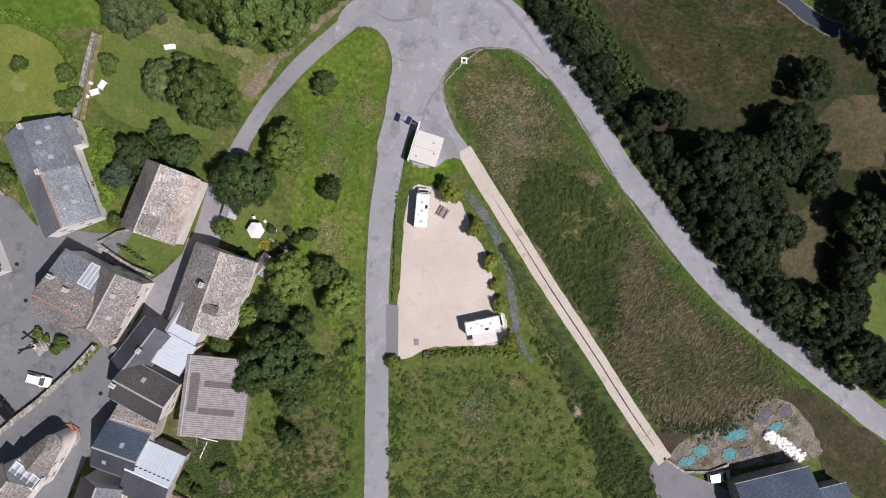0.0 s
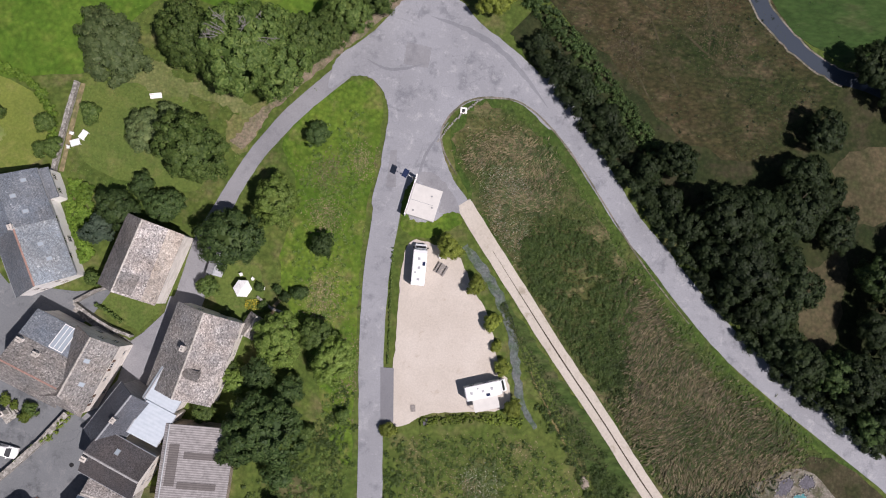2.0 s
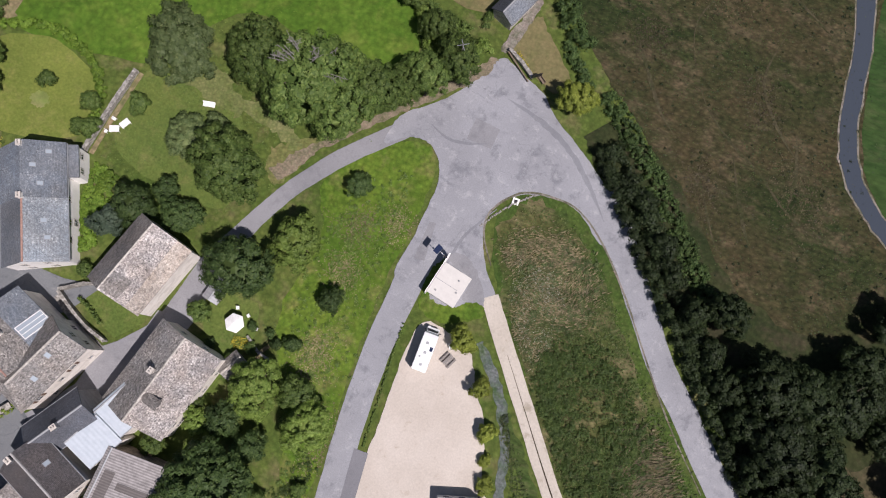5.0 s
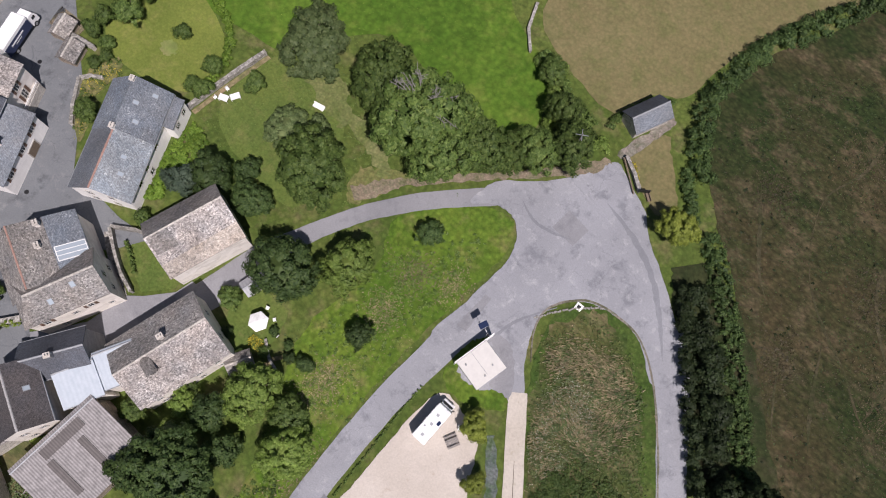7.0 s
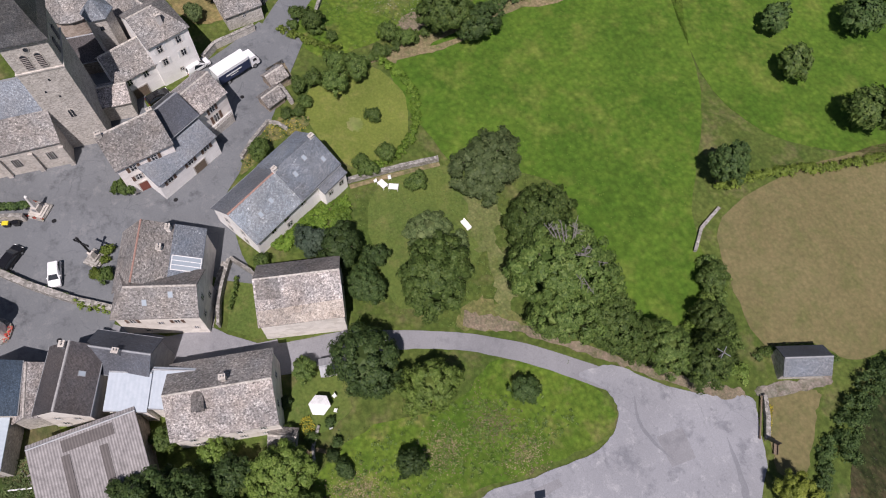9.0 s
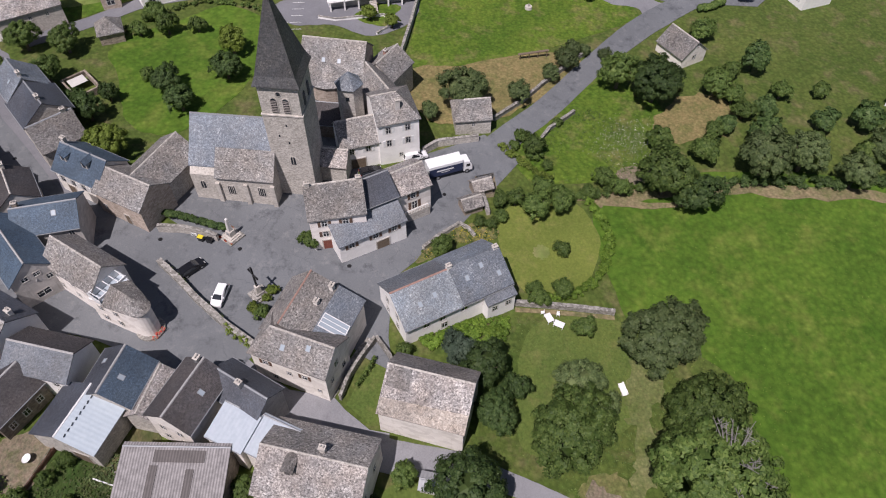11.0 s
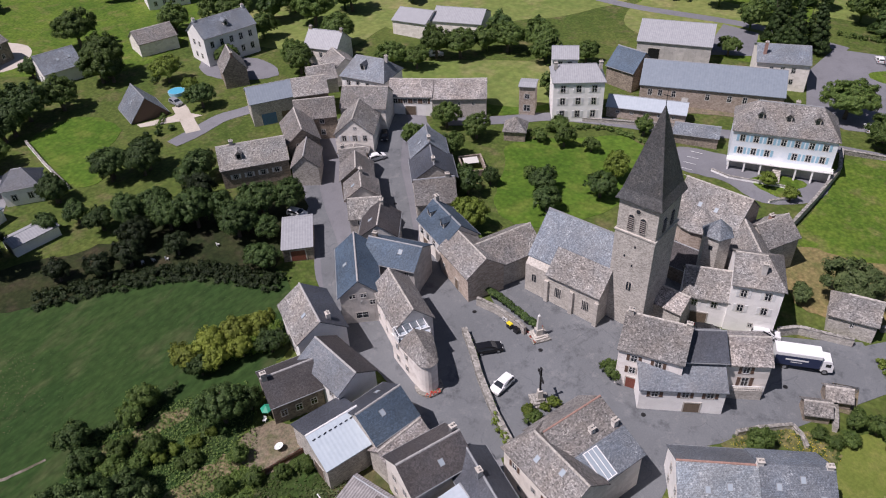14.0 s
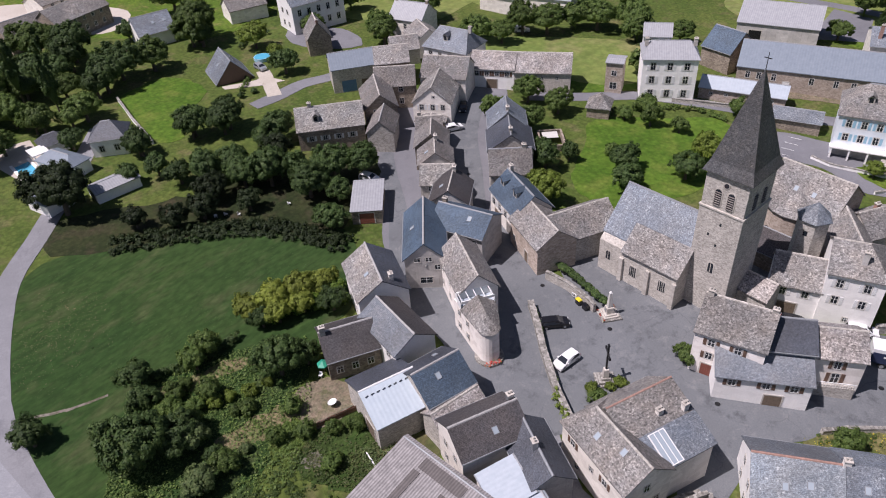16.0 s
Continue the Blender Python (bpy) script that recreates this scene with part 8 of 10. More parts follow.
# distant trees, joined
DISTANT = [([(-36, -140), (-46, -176), (-80, -182), (-56, -180), (-40, -190)], 14, 4.0, 6.5, 4, 0.9),
           ([(-92, 44), (-88, 60), (-90, 100), (-112, 104), (-130, 84), (-120, 80), (-108, 82)], 14, 1.6, 3.4, 7, 1.3),
           ([(-60, 100), (-36, 106), (-24, 140), (-60, 180), (-110, 170), (-106, 124)], 14, 3.0, 5.0, 8, 1.3),
           ([(-128, -160), (-150, -126), (-190, -122), (-240, -80), (-270, -120), (-220, -220), (-140, -220)], 30, 3.0, 5.5, 9, 1.3),
           ([(-205, -28), (-236, -8), (-240, 80), (-300, 90), (-300, -60)], 34, 4.0, 7.0, 10, 1.1),
           ([(-150, -52), (-160, -60), (-165, -90), (-185, -92), (-190, -72), (-176, -64)], 5, 3.0, 5.0, 12, 1.2)]
rng_d = np.random.default_rng(31)
for k, mat in enumerate((LEAF, DEEP)):
    DP, DN, DA, DC = [], [], [], []
    for poly, count, r0, r1, seed, gap in DISTANT:
        for i, (x, y, r) in enumerate(strewn(poly, count, r0, r1, seed, gap)):
            if i % 2 != k:
                continue
            hgt = r * rng_d.uniform(1.4, 1.9)
            p, nn, al, cores = crown_parts(rng_d, r, hgt, r * 0.3, 2000, 50)
            DP.append(p + (x, y, gz(x, y)))
            DN.append(nn)
            DA.append(al)
            DC += [((c[0] + x, c[1] + y, c[2] + gz(x, y)), q) for c, q in cores]
            DC.append(((x, y, gz(x, y) + r * 0.3), (r * 0.07, r * 0.07, r * 0.6)))
    me = spray_mesh("distant_trees", np.concatenate(DP), np.concatenate(DN), np.concatenate(DA), 0.42, mat, rng_d, DC)
    tagged(new("distant_trees", me), "scattered leafy trees round the far fields" if k == 0 else "darker scattered trees round the far fields", "trees", kind="stuff")

# woods on the horizon, uncountable
rng_w = np.random.default_rng(11)
WP, WN, WC = [], [], []
for k in range(620):
    a = rng_w.uniform(math.radians(95), math.radians(265))
    d = rng_w.uniform(245, 620)
    x, y = d * math.cos(a), d * math.sin(a)
    if noise.noise(Vector((x * 0.012, y * 0.012, 3.0))) < 0.02:
        continue
    r = rng_w.uniform(4, 8)
    n = 160
    dd = rng_w.normal(0, 1, (n, 3))
    dd /= np.linalg.norm(dd, axis=1)[:, None]
    dd[:, 2] = np.abs(dd[:, 2])
    WP.append(np.array((x, y, gz(x, y) + r * 0.5)) + dd * r * rng_w.uniform(0.75, 1.05, (n, 1)))
    WN.append(dd)
    WC.append(((x, y, gz(x, y) + r * 0.5), (r * 0.8, r * 0.8, r * 0.8)))
tagged(new("far_woods", leaf_mesh("far_woods", np.concatenate(WP), np.concatenate(WN), 1.1, DEEP, rng_w, WC)), "distant woods and hedgerows beyond the village", "woods", kind="stuff")

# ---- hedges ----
# Both roadside hedges get cloud shade through their leaf colour.
hedge([(19.4, 52), (22.6, 48.8), (26.6, 44.4), (32.4, 37.4), (38, 30.2), (43.8, 23), (49.6, 16), (56, 8.2), (64, -0.4), (73, -7.2), (83, -14.4), (92, -20)], 4.4, 3.0, SHADE, "overgrown hedge along the road, coloured for cloud shade", per=170, leaf=0.2, uneven=0.6)
hedge([(17.6, 51), (20.4, 48), (24.4, 42.6), (30.2, 35.4), (35.8, 28.2), (41.4, 21), (47.2, 14), (53.6, 6.2), (61.6, -2.4), (70.6, -9.4), (80.6, -16.6)], 2.6, 2.4, SHADE, "dense growth at the road's edge, coloured for cloud shade", per=170, leaf=0.17, uneven=0.8)
hedge([(16.4, 61.4), (20, 58.4), (25.4, 52.8), (31.4, 46), (37, 38.6), (42, 32.4)], 4.2, 1.3, DEEP, "low brambles on the pasture side of the hedge", per=120, leaf=0.18, uneven=0.7)
hedge([(20, 126), (12, 112), (6.5, 100), (3.8, 91), (3.4, 84), (4.4, 77.5), (7, 72.5), (11, 68)], 4.6, 2.0, DEEP, "dark irregular hedge between two pastures", per=130, leaf=0.19, uneven=0.8)
hedge([(7.4, 68), (10.4, 65), (13.4, 61.4)], 2.6, 1.4, DEEP, "low overgrown hedge beside the dry strip")
hedge([(-7, 66), (-6, 71), (-3.4, 75.5), (-1, 77)], 1.8, 1.2, LEAF, "ragged hedge behind the small hut")
hedge([(-23.6, 69.5), (-18.4, 66.8), (-13.4, 64.1), (-8.7, 63.4)], 4.2, 1.6, LEAF, "bushy hedge between meadow and dry pasture", per=120, uneven=0.8)
hedge([(-20, 70), (-17, 64), (-13.5, 58), (-9, 60.5), (-5, 63)], 2.8, 2.2, WALNUT, "field hedge beside the junction")
hedge([(-34, 79), (-32, 92), (-28, 105), (-24, 130)], 2.2, 1.4, BRIGHT, "low hedge round the dry pasture")
hedge([(-83, 38.5), (-75, 41), (-67, 38.5), (-62.5, 33.5), (-61.5, 28.5)], 1.7, 1.1, VINE, "curved yellow-green hedge round the lawn", per=300, leaf=0.17, uneven=0.4)
hedge([(-53.6, 8.2), (-54.6, 12.4), (-55, 16.8), (-55.2, 21.2)], 3.0, 1.1, VINE, "bright green creeper bank below the white house", per=420, leaf=0.17, uneven=0.35)
hedge([(-55.4, 12.4), (-56.8, 16.4), (-57.2, 21.8)], 2.6, 0.6, VINE, "creeper spreading towards the white house wall", per=420, leaf=0.17, uneven=0.35)
hedge([(-46.5, -1.6), (-49.5, 0.4), (-51.5, 1.2)], 0.8, 1.2, LEAF, "small hedge above the lane wall", per=100, leaf=0.13)
hedge([(-57, -20.8), (-55.5, -19.5), (-54, -17.4), (-52.4, -15.8), (-51, -14.8)], 1.3, 1.6, BRIGHT, "green ivy and shrubs over the square's wall", per=120, leaf=0.13)
hedge([(-69, -32), (-66, -29), (-62.4, -25.9), (-58.4, -21.6)], 0.8, 1.2, OLIVE, "dark scrub along the retaining wall's top", per=90, leaf=0.10)
hedge([(-79.9, -36.6), (-78.9, -31.6), (-77, -26.5), (-76, -23.6)], 1.4, 1.7, DEEP, "clipped dark hedge of the churchyard", per=300, leaf=0.14, uneven=0.08)
hedge([(-83, 30), (-84, 40), (-85.5, 50), (-86, 60)], 2.4, 1.6, LEAF, "mixed hedge between garden and meadow")
hedge([(-86, 62), (-86.5, 75), (-86, 90), (-88, 104)], 2.6, 2.0, DEEP, "overgrown hedge on the bank")
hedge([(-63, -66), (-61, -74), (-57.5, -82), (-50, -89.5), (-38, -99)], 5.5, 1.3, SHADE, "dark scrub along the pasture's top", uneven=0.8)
hedge([(-38, -63.5), (-31, -64.8), (-24, -67.4)], 1.8, 1.3, DEEP, "scrubby hedge along the pasture's foot")
hedge([(-42.5, -63.6), (-46.5, -62.6), (-51, -60), (-54, -57.6)], 5.0, 2.6, VINE, "bright shrubs behind the row houses", per=200, leaf=0.2)
hedge([(-166.6, 17), (-169.9, 34), (-171.6, 52), (-173, 74), (-174, 96)], 2.6, 1.5, LEAF, "clipped green hedge beside the car park", per=120, uneven=0.12)
hedge([(-232, 0), (-234, 30), (-236, 70)], 2.0, 1.4, LEAF, "clipped hedge behind the car park", per=40)
hedge([(-161, 57.8), (-154.8, 62.6), (-148.4, 69.4)], 1.7, 1.5, DEEP, "clipped hedge beside the lower car park", per=170, uneven=0.1)
hedge([(-165.8, 60.4), (-168.2, 68), (-170.4, 77), (-171.4, 91)], 2.2, 1.6, DEEP, "long clipped hedge behind the lower car park", per=120, uneven=0.12)
hedge([(-143.3, 76.4), (-144.5, 79.9), (-147.1, 83.8)], 2.2, 1.4, LEAF, "short clipped hedge at the road bend", per=170, uneven=0.1)
hedge([(-99, -140), (-96, -133), (-90, -128)], 1.6, 1.0, LEAF, "garden hedge of the chalet", per=60)
hedge([(-106, -148), (-112, -152), (-118, -150)], 1.4, 1.3, DEEP, "dark clipped hedge of the tall house", per=60)
hedge([(-141, -24), (-144, -36), (-139, -46), (-131, -54)], 1.6, 1.2, LEAF, "leafy hedge along the garden road", per=48)
hedge([(-97, 24.5), (-91, 29), (-87.5, 33)], 1.6, 1.2, BRIGHT, "leafy growth beside the vegetable plot")
hedge([(-3.3, 13.5), (-3.2, 6), (-3, 0), (-2.9, -6)], 0.6, 0.5, LEAF, "row of low plants along the lane", per=14, leaf=0.13)
hedge([(3, -15.2), (8, -14.4), (14, -14), (20, -14.5)], 1.8, 0.7, BRIGHT, "weedy growth on the parking's lower edge", per=40)

# ---- weeds and grasses ----
RANKPOLY = [(9.5, 39.5), (18.6, 37.4), (35, 17.4), (53, -3), (72, -17.5), (58, -22), (50, -28), (42, -22), (27, -1), (12, 20), (6.8, 30)]
weeds("weeds_green", RANKPOLY, 9000, 0.26, 0.3, SEDGE, "tall green and yellow weeds", 21, feather=0.5)
DRYTOP = [(8.4, 33), (16.4, 35), (23.6, 31.6), (24, 21.6), (19.8, 20.4), (18.4, 14), (14.4, 17.6), (11.9, 25.5), (8.2, 30)]
REEDBED = [(35.7, 9.4), (39.3, 8.5), (46.3, -1.8), (52.5, -7.6), (60.9, -11.2), (67, -17.4), (58.8, -21.6), (51.7, -23.8), (45.7, -22.8), (35.6, -10.6), (38.8, -9.4), (38, 0.1)]
DEEPWEEDS = [(19.4, 17.6), (26.1, 20.8), (33.7, 14.8), (39, 8.6), (37.4, 0.4), (34.6, -8), (27.6, -1.6), (22, 6), (18.6, 12.4)]
laid_straw("weeds_top", DRYTOP, 4600, 0.6, 0.18, 0.35, STEMS, "dry brown grass stems", 23, 30, 0.2, 0.9)
weeds("weeds_top_green", DRYTOP, 2600, 0.26, 0.3, SEDGE, "green weeds among dry stems", 61, 0.2, 1.2)
thicket("tussocks_top", DRYTOP, 420, 0.25, 0.6, OLIVE, "dull green tussocks among dry grass", 62, 20, 0.12, 0.7, 0.2, 0.8)
weeds("weeds_umbels", [(10.4, 29.2), (18.4, 28.7), (19.9, 18.7), (17.6, 12.3), (14.2, 17.3), (11.7, 24.5)], 1500, 0.13, 0.5, BLOSSOM, "white umbel flowers", 24, 0.2, 0.6)
thicket("nettles", DEEPWEEDS, 1250, 0.35, 0.8, NETTLE, "deep green nettles and tall weeds", 63, 26, 0.15, 0.8, 0.12, 0.7)
thicket("nettles_pale", DEEPWEEDS, 420, 0.3, 0.6, SEDGE, "paler tall weeds among nettles", 64, 22, 0.13, 0.9, 0.15, 0.7)
thicket("nettles_lower", [(30.5, 2), (36, 0.6), (38.4, -9.8), (36, -10), (42.4, -17), (41, -19), (32.6, -5)], 320, 0.3, 0.6, NETTLE, "green weeds beside the reed bed", 65, 22, 0.14, 0.8, 0.15, 0.8)
laid_straw("reeds", REEDBED, 10500, 0.75, 0.22, 0.5, STEMS, "pale dry reeds pressed down by wind", 22, 50, 0.09, 1.3)
laid_straw("reeds_brown", REEDBED, 2200, 0.8, 0.2, 0.4, BRACKEN_BLADES, "brown shaded reeds among the pale ones", 66, 55, 0.16, 1.0)
laid_straw("reeds_green", REEDBED, 9000, 0.7, 0.22, 0.5, SEDGE, "green blades among the dry reeds", 67, 50, 0.13, 1.8)
thicket("reed_weeds", REEDBED, 260, 0.25, 0.55, SEDGE, "green weeds among the dry reeds", 66, 20, 0.13, 0.7, 0.12, 1.2)
thicket("burnt_weeds", [(45.8, -24.2), (52.9, -24.4), (63.5, -21), (61.2, -24.4), (55.9, -26.6), (48, -28.6)], 240, 0.25, 0.5, SHADE, "blackish withered weeds at the reeds' foot", 68, 20, 0.13, 0.7, 0.2, 0.5)
LOWMEAD = [(0.6, -18), (22, -17), (30, -24), (36, -36), (40, -52), (1.4, -52)]
weeds("weeds_lower", LOWMEAD, 3600, 0.24, 0.08, SEDGE, "uneven tufts of grass", 25, 0.14)
weeds("weeds_lower_dry", LOWMEAD, 2600, 0.24, 0.06, STEMS, "faded grass blades in the meadow", 69, 0.17, 0.8)
thicket("meadow_tussocks", LOWMEAD, 900, 0.2, 0.55, LEAF, "darker tussocks in the meadow", 70, 18, 0.13, 0.4, 0.07, 0.6)
thicket("meadow_growth", LOWMEAD, 520, 0.25, 0.7, NETTLE, "deep green growth in the meadow", 97, 20, 0.14, 0.4, 0.06, 0.8)
thicket("meadow_growth_low", [(6, -36), (26, -32), (34, -40), (38, -52), (4, -52)], 420, 0.3, 0.75, LEAF, "rank green growth at the meadow's foot", 98, 22, 0.14, 0.6, 0.1, 0.8)
weeds("weeds_white", [(9.2, -23.2), (15.6, -20), (17.6, -22.7), (15.1, -28.4), (11.3, -27.6)], 420, 0.17, 0.3, BLOSSOM, "whitish seeding weeds in the meadow", 71, 0.3, 0.7)
thicket("weeds_white_green", [(9.2, -23.2), (15.6, -20), (17.6, -22.7), (15.1, -28.4), (11.3, -27.6)], 60, 0.25, 0.5, OLIVE, "grey-green weeds in the meadow", 72, 22, 0.13, 0.6, 0.3, 0.6)
thicket("roadside_growth", [(-2.6, -18.5), (0.2, -18.5), (1.4, -52), (-1.4, -52)], 300, 0.25, 0.5, NETTLE, "dark strip of tall growth beside the lane", 73, 22, 0.13, 0.6, 0.3, 0.3)
thicket("track_nettles", [(22.9, -12), (27.2, -12.6), (31.4, -18), (38.6, -27), (45.6, -36.6), (40, -44), (33, -30), (29, -22)], 620, 0.3, 0.75, NETTLE, "dark nettles beside the farm track", 74, 24, 0.15, 0.8, 0.15, 0.6)
for k, (poly, n_) in enumerate((([(-17.8, 19.9), (-14.1, 21.6), (-12.4, 17.9), (-14.2, 15.4), (-17.1, 17.6)], 420), ([(-16.6, 7), (-12.7, 8.2), (-12.4, 0.3), (-15.9, 0.6)], 620), ([(-20.2, 27), (-13.7, 28.5), (-12.8, 23.2), (-18.6, 23.7)], 420), ([(-10.6, 31), (-8, 31.5), (-8.7, 24), (-10.6, 24)], 300), ([(-11, -2), (-9, -2), (-8.8, -16), (-10.6, -16)], 260))):
    weeds("bank_straw", poly, int(n_ * 1.5), 0.25, 0.08, STEMS, "bleached dry grass on the green bank", 75 + k, 0.3, 1.0)
BANKPOLY = [(-9, 38), (-8.6, 0), (-9, -44), (-24, -44), (-24, -30), (-12, -18), (-20, 6), (-21, 22), (-14, 38)]
thicket("bank_tussocks", BANKPOLY, 900, 0.2, 0.5, LEAF, "darker tussocks on the green bank", 81, 16, 0.12, 0.4, 0.1, 0.5)
thicket("bank_growth", [(-8.8, -2), (-8.6, -46), (-24, -46), (-30, -36), (-24, -26), (-13, -16)], 800, 0.25, 0.65, NETTLE, "tall green growth on the shady bank", 99, 20, 0.14, 0.5, 0.09, 0.6)
HEATHPOLY = [(18, 62), (30, 50), (44, 36), (60, 33), (72, 42), (62, 62), (56, 100), (40, 120), (16, 100), (8, 78)]
thicket("heath_tussocks", HEATHPOLY, 420, 0.15, 0.38, SHADE, "dark tussocks in the rough pasture", 82, 14, 0.12, 0.4, 0.05, 0.8)
weeds("heath_blades", HEATHPOLY, 4200, 0.26, 0.08, BRACKEN_BLADES, "brown blades of grass in the rough pasture", 92, 0.09, 0.8)
weeds("heath_green", HEATHPOLY, 2600, 0.26, 0.08, NETTLE, "green tufts in the rough pasture", 93, 0.07, 0.8)
for k, poly in enumerate(([(38.9, 72), (43, 75), (47, 68), (42.5, 65)], [(33, 54), (36, 56), (38.4, 50.6), (37, 46)], [(18, 76), (22, 79), (24.6, 75), (21, 71)], [(46, 60), (52, 62), (58, 54), (54, 48)], [(26, 92), (34, 94), (36, 84), (28, 82)])):
    weeds("heath_straw", poly, 420, 0.28, 0.12, BRACKEN_BLADES, "brown dry grass in the rough pasture", 83 + k, 0.2, 1.6)

weeds("weeds_bank", [(-9, 5), (-8, -40), (-14, -44), (-24, -40), (-30, -32), (-18, -20), (-10, -8), (-24, 6), (-20, 16)], 900, 0.22, 0.08, LEAF, "undergrowth on the bank", 26)
weeds("weeds_dark", [(18, 60), (30, 44), (60, 32), (76, 45), (74, 90), (50, 120), (14, 100), (8, 76)], 2500, 0.3, 0.08, SHADE, "rough tufts in the dark pasture", 27)
weeds("weeds_gardens", [(-28, -40), (-40, -50), (-44, -56), (-30, -66), (-21, -67), (-10, -55), (-8, -50), (-12, -38)], 4500, 0.28, 0.5, LEAF, "overgrown garden vegetation", 28)
weeds("weeds_meadow", [(-82, 42), (-84, 98), (-50, 86), (-22, 66), (-30, 54), (-56, 44)], 1200, 0.2, 0.05, BRIGHT, "bright meadow tufts", 29)
weeds("weeds_potager", [(-93, 44), (-97, 43), (-103, 47), (-103, 54.5), (-99, 55), (-91.5, 50)], 620, 0.2, 0.5, BLOSSOM, "white flowering plants", 30, 0.12, 1.8)
weeds("weeds_potager_green", [(-92, 30), (-104, 36), (-108, 44), (-100, 54), (-90, 52), (-87, 36)], 700, 0.26, 0.3, LEAF, "vegetable rows and leaves", 31)
weeds("weeds_pasture_dry", [(-23.8, -98.4), (-29.4, -91.0), (-22.5, -76.1), (-15.7, -76.4), (-11.8, -81.4), (-17.1, -90.6)], 700, 0.22, 0.06, STEMS, "yellowed grass at the pasture's end", 45, 0.12, 1.5)
weeds("weeds_pasture", [(-28, -102), (-64, -73), (-50, -62), (-22, -72), (-12, -78)], 1500, 0.2, 0.06, DEEP, "tufts in the pasture", 32)
weeds("weeds_slope", [(-36, 20), (-58, 22), (-58, 40), (-40, 50), (-24, 52), (-18, 40), (-26, 32)], 1100, 0.2, 0.12, LEAF, "garden undergrowth beneath the trees", 34)

weeds("weeds_patch", [(10.6, -26.6), (13.6, -26.6), (14, -23.8), (10.2, -23.6)], 130, 0.2, 0.3, STEMS, "dry weeds round a mown-out spot", 35)

weeds("flowers_orange", [(-76.1, 15.6), (-75.4, 18), (-73.4, 21.4), (-73.6, 17)], 60, 0.14, 0.4, YELLOW_BLOOM, "orange and yellow flower bed by the road", 36)

grove([(-98.6, 28.6, 1.5), (-93.6, 30.6, 1.6), (-96.4, 27.2, 1.2), (-91, 32.6, 1.3), (-103, 36.4, 1.2)], None, "leafy bush beside the village road", "garden shrubs", "shrub")
grove([(-124.4, 50, 1.6), (-126, 46, 1.5)], OLIVE, "dry olive bush beside the road", "garden shrubs", "shrub")

grove([(-33.3, -47.2, 1.5), (-31.8, -43, 1.5), (-36.8, -38.6, 1.4), (-34.4, -40.4, 1.2), (-30.6, -36.8, 1.5), (-28.8, -45.4, 1.4)], LEAF, "leafy bush in the kitchen garden behind the sheds", "garden shrubs", "shrub")
grove([(-25, 5.6, 0.9), (-18.6, 5, 1.2), (-22, 5.4, 0.8), (-20.6, 4.2, 1.0), (-30, 1.2, 1.0)], DEEP, "dark bush round the small terrace garden", "garden shrubs", "shrub")
weeds("weeds_sheds", [(-32.5, -42), (-38.5, -39.8), (-36, -33), (-31, -30), (-28, -36), (-28, -42)], 900, 0.26, 0.4, SEDGE, "weeds growing behind the sheds", 41, 0.12, 0.4)
weeds("weeds_slope_dry", [(-9, 2), (-13, -6), (-17, 0), (-15, 8), (-13, 22), (-10, 30), (-9, 16)], 420, 0.2, 0.06, STEMS, "dry grass stems on the slope", 42, 0.16, 1.0)
low_wall([(-33.7, -42.7), (-36.2, -41.8), (-38.6, -41)], 0.25, 0.8, RUBBLE, "low brown terrace wall below the yard", capped=False)

grove([(-62.4, -173, 4.6), (-72, -172, 4.4), (-71, -154, 4.4), (-101.5, -158, 4.0)], DEEP, "dark round tree in the hedgerow beyond the pasture", "hedgerow trees", "small")

weeds("weeds_track", [(15.4, 5.4), (21.2, -2.6), (28.6, -12.6), (35.6, -21), (43, -31.4), (47, -40), (40, -42), (34, -30), (26, -15.5), (19.6, -4)], 2700, 0.26, 0.3, SEDGE, "dark nettles and weeds beside the farm track", 43, 0.1, 0.3)
weeds("weeds_rocks", [(48, -29), (58, -23.6), (68, -20.5), (73, -24), (70, -27), (60, -32), (52, -32)], 420, 0.22, 0.15, SEDGE, "weeds growing between the rockery stones", 44, 0.15, 0.5)


# ---- vehicles ----
def wheel_pair(ob, xs, half, r, w):
    for x in xs:
        for s in (-1, 1):
            bm = bmesh.new()
            tube(bm, (0, -w / 2, 0), (0, w / 2, 0), r, r, 16)
            t = part("wheel", bm, RUBBER, ob, m=pose(x, s * (half - w / 2 + 0.02), r))
            bm = bmesh.new()
            tube(bm, (0, -w / 2 - 0.012, 0), (0, w / 2 + 0.012, 0), r * 0.62, r * 0.62, 12)
            part("rim", bm, STEEL, t)


def extruded(profile, half, pinch_z, pinch, mat, name, ob, bevel=0.05):
    """A body: a side outline swept across, narrower above the belt."""
    bm = bmesh.new()
    sides = []
    for s in (-1, 1):
        sides.append([bm.verts.new((x, s * half * (pinch if z > pinch_z else 1.0), z)) for x, z in profile])
    bm.faces.new(sides[0])
    bm.faces.new(sides[1][::-1])
    for i in range(len(profile)):
        j = (i + 1) % len(profile)
        bm.faces.new((sides[0][j], sides[0][i], sides[1][i], sides[1][j]))
    bmesh.ops.recalc_face_normals(bm, faces=bm.faces[:])
    bmesh.ops.bevel(bm, geom=bm.edges[:], offset=bevel, segments=2, affect="EDGES")
    return part(name, bm, mat, ob)


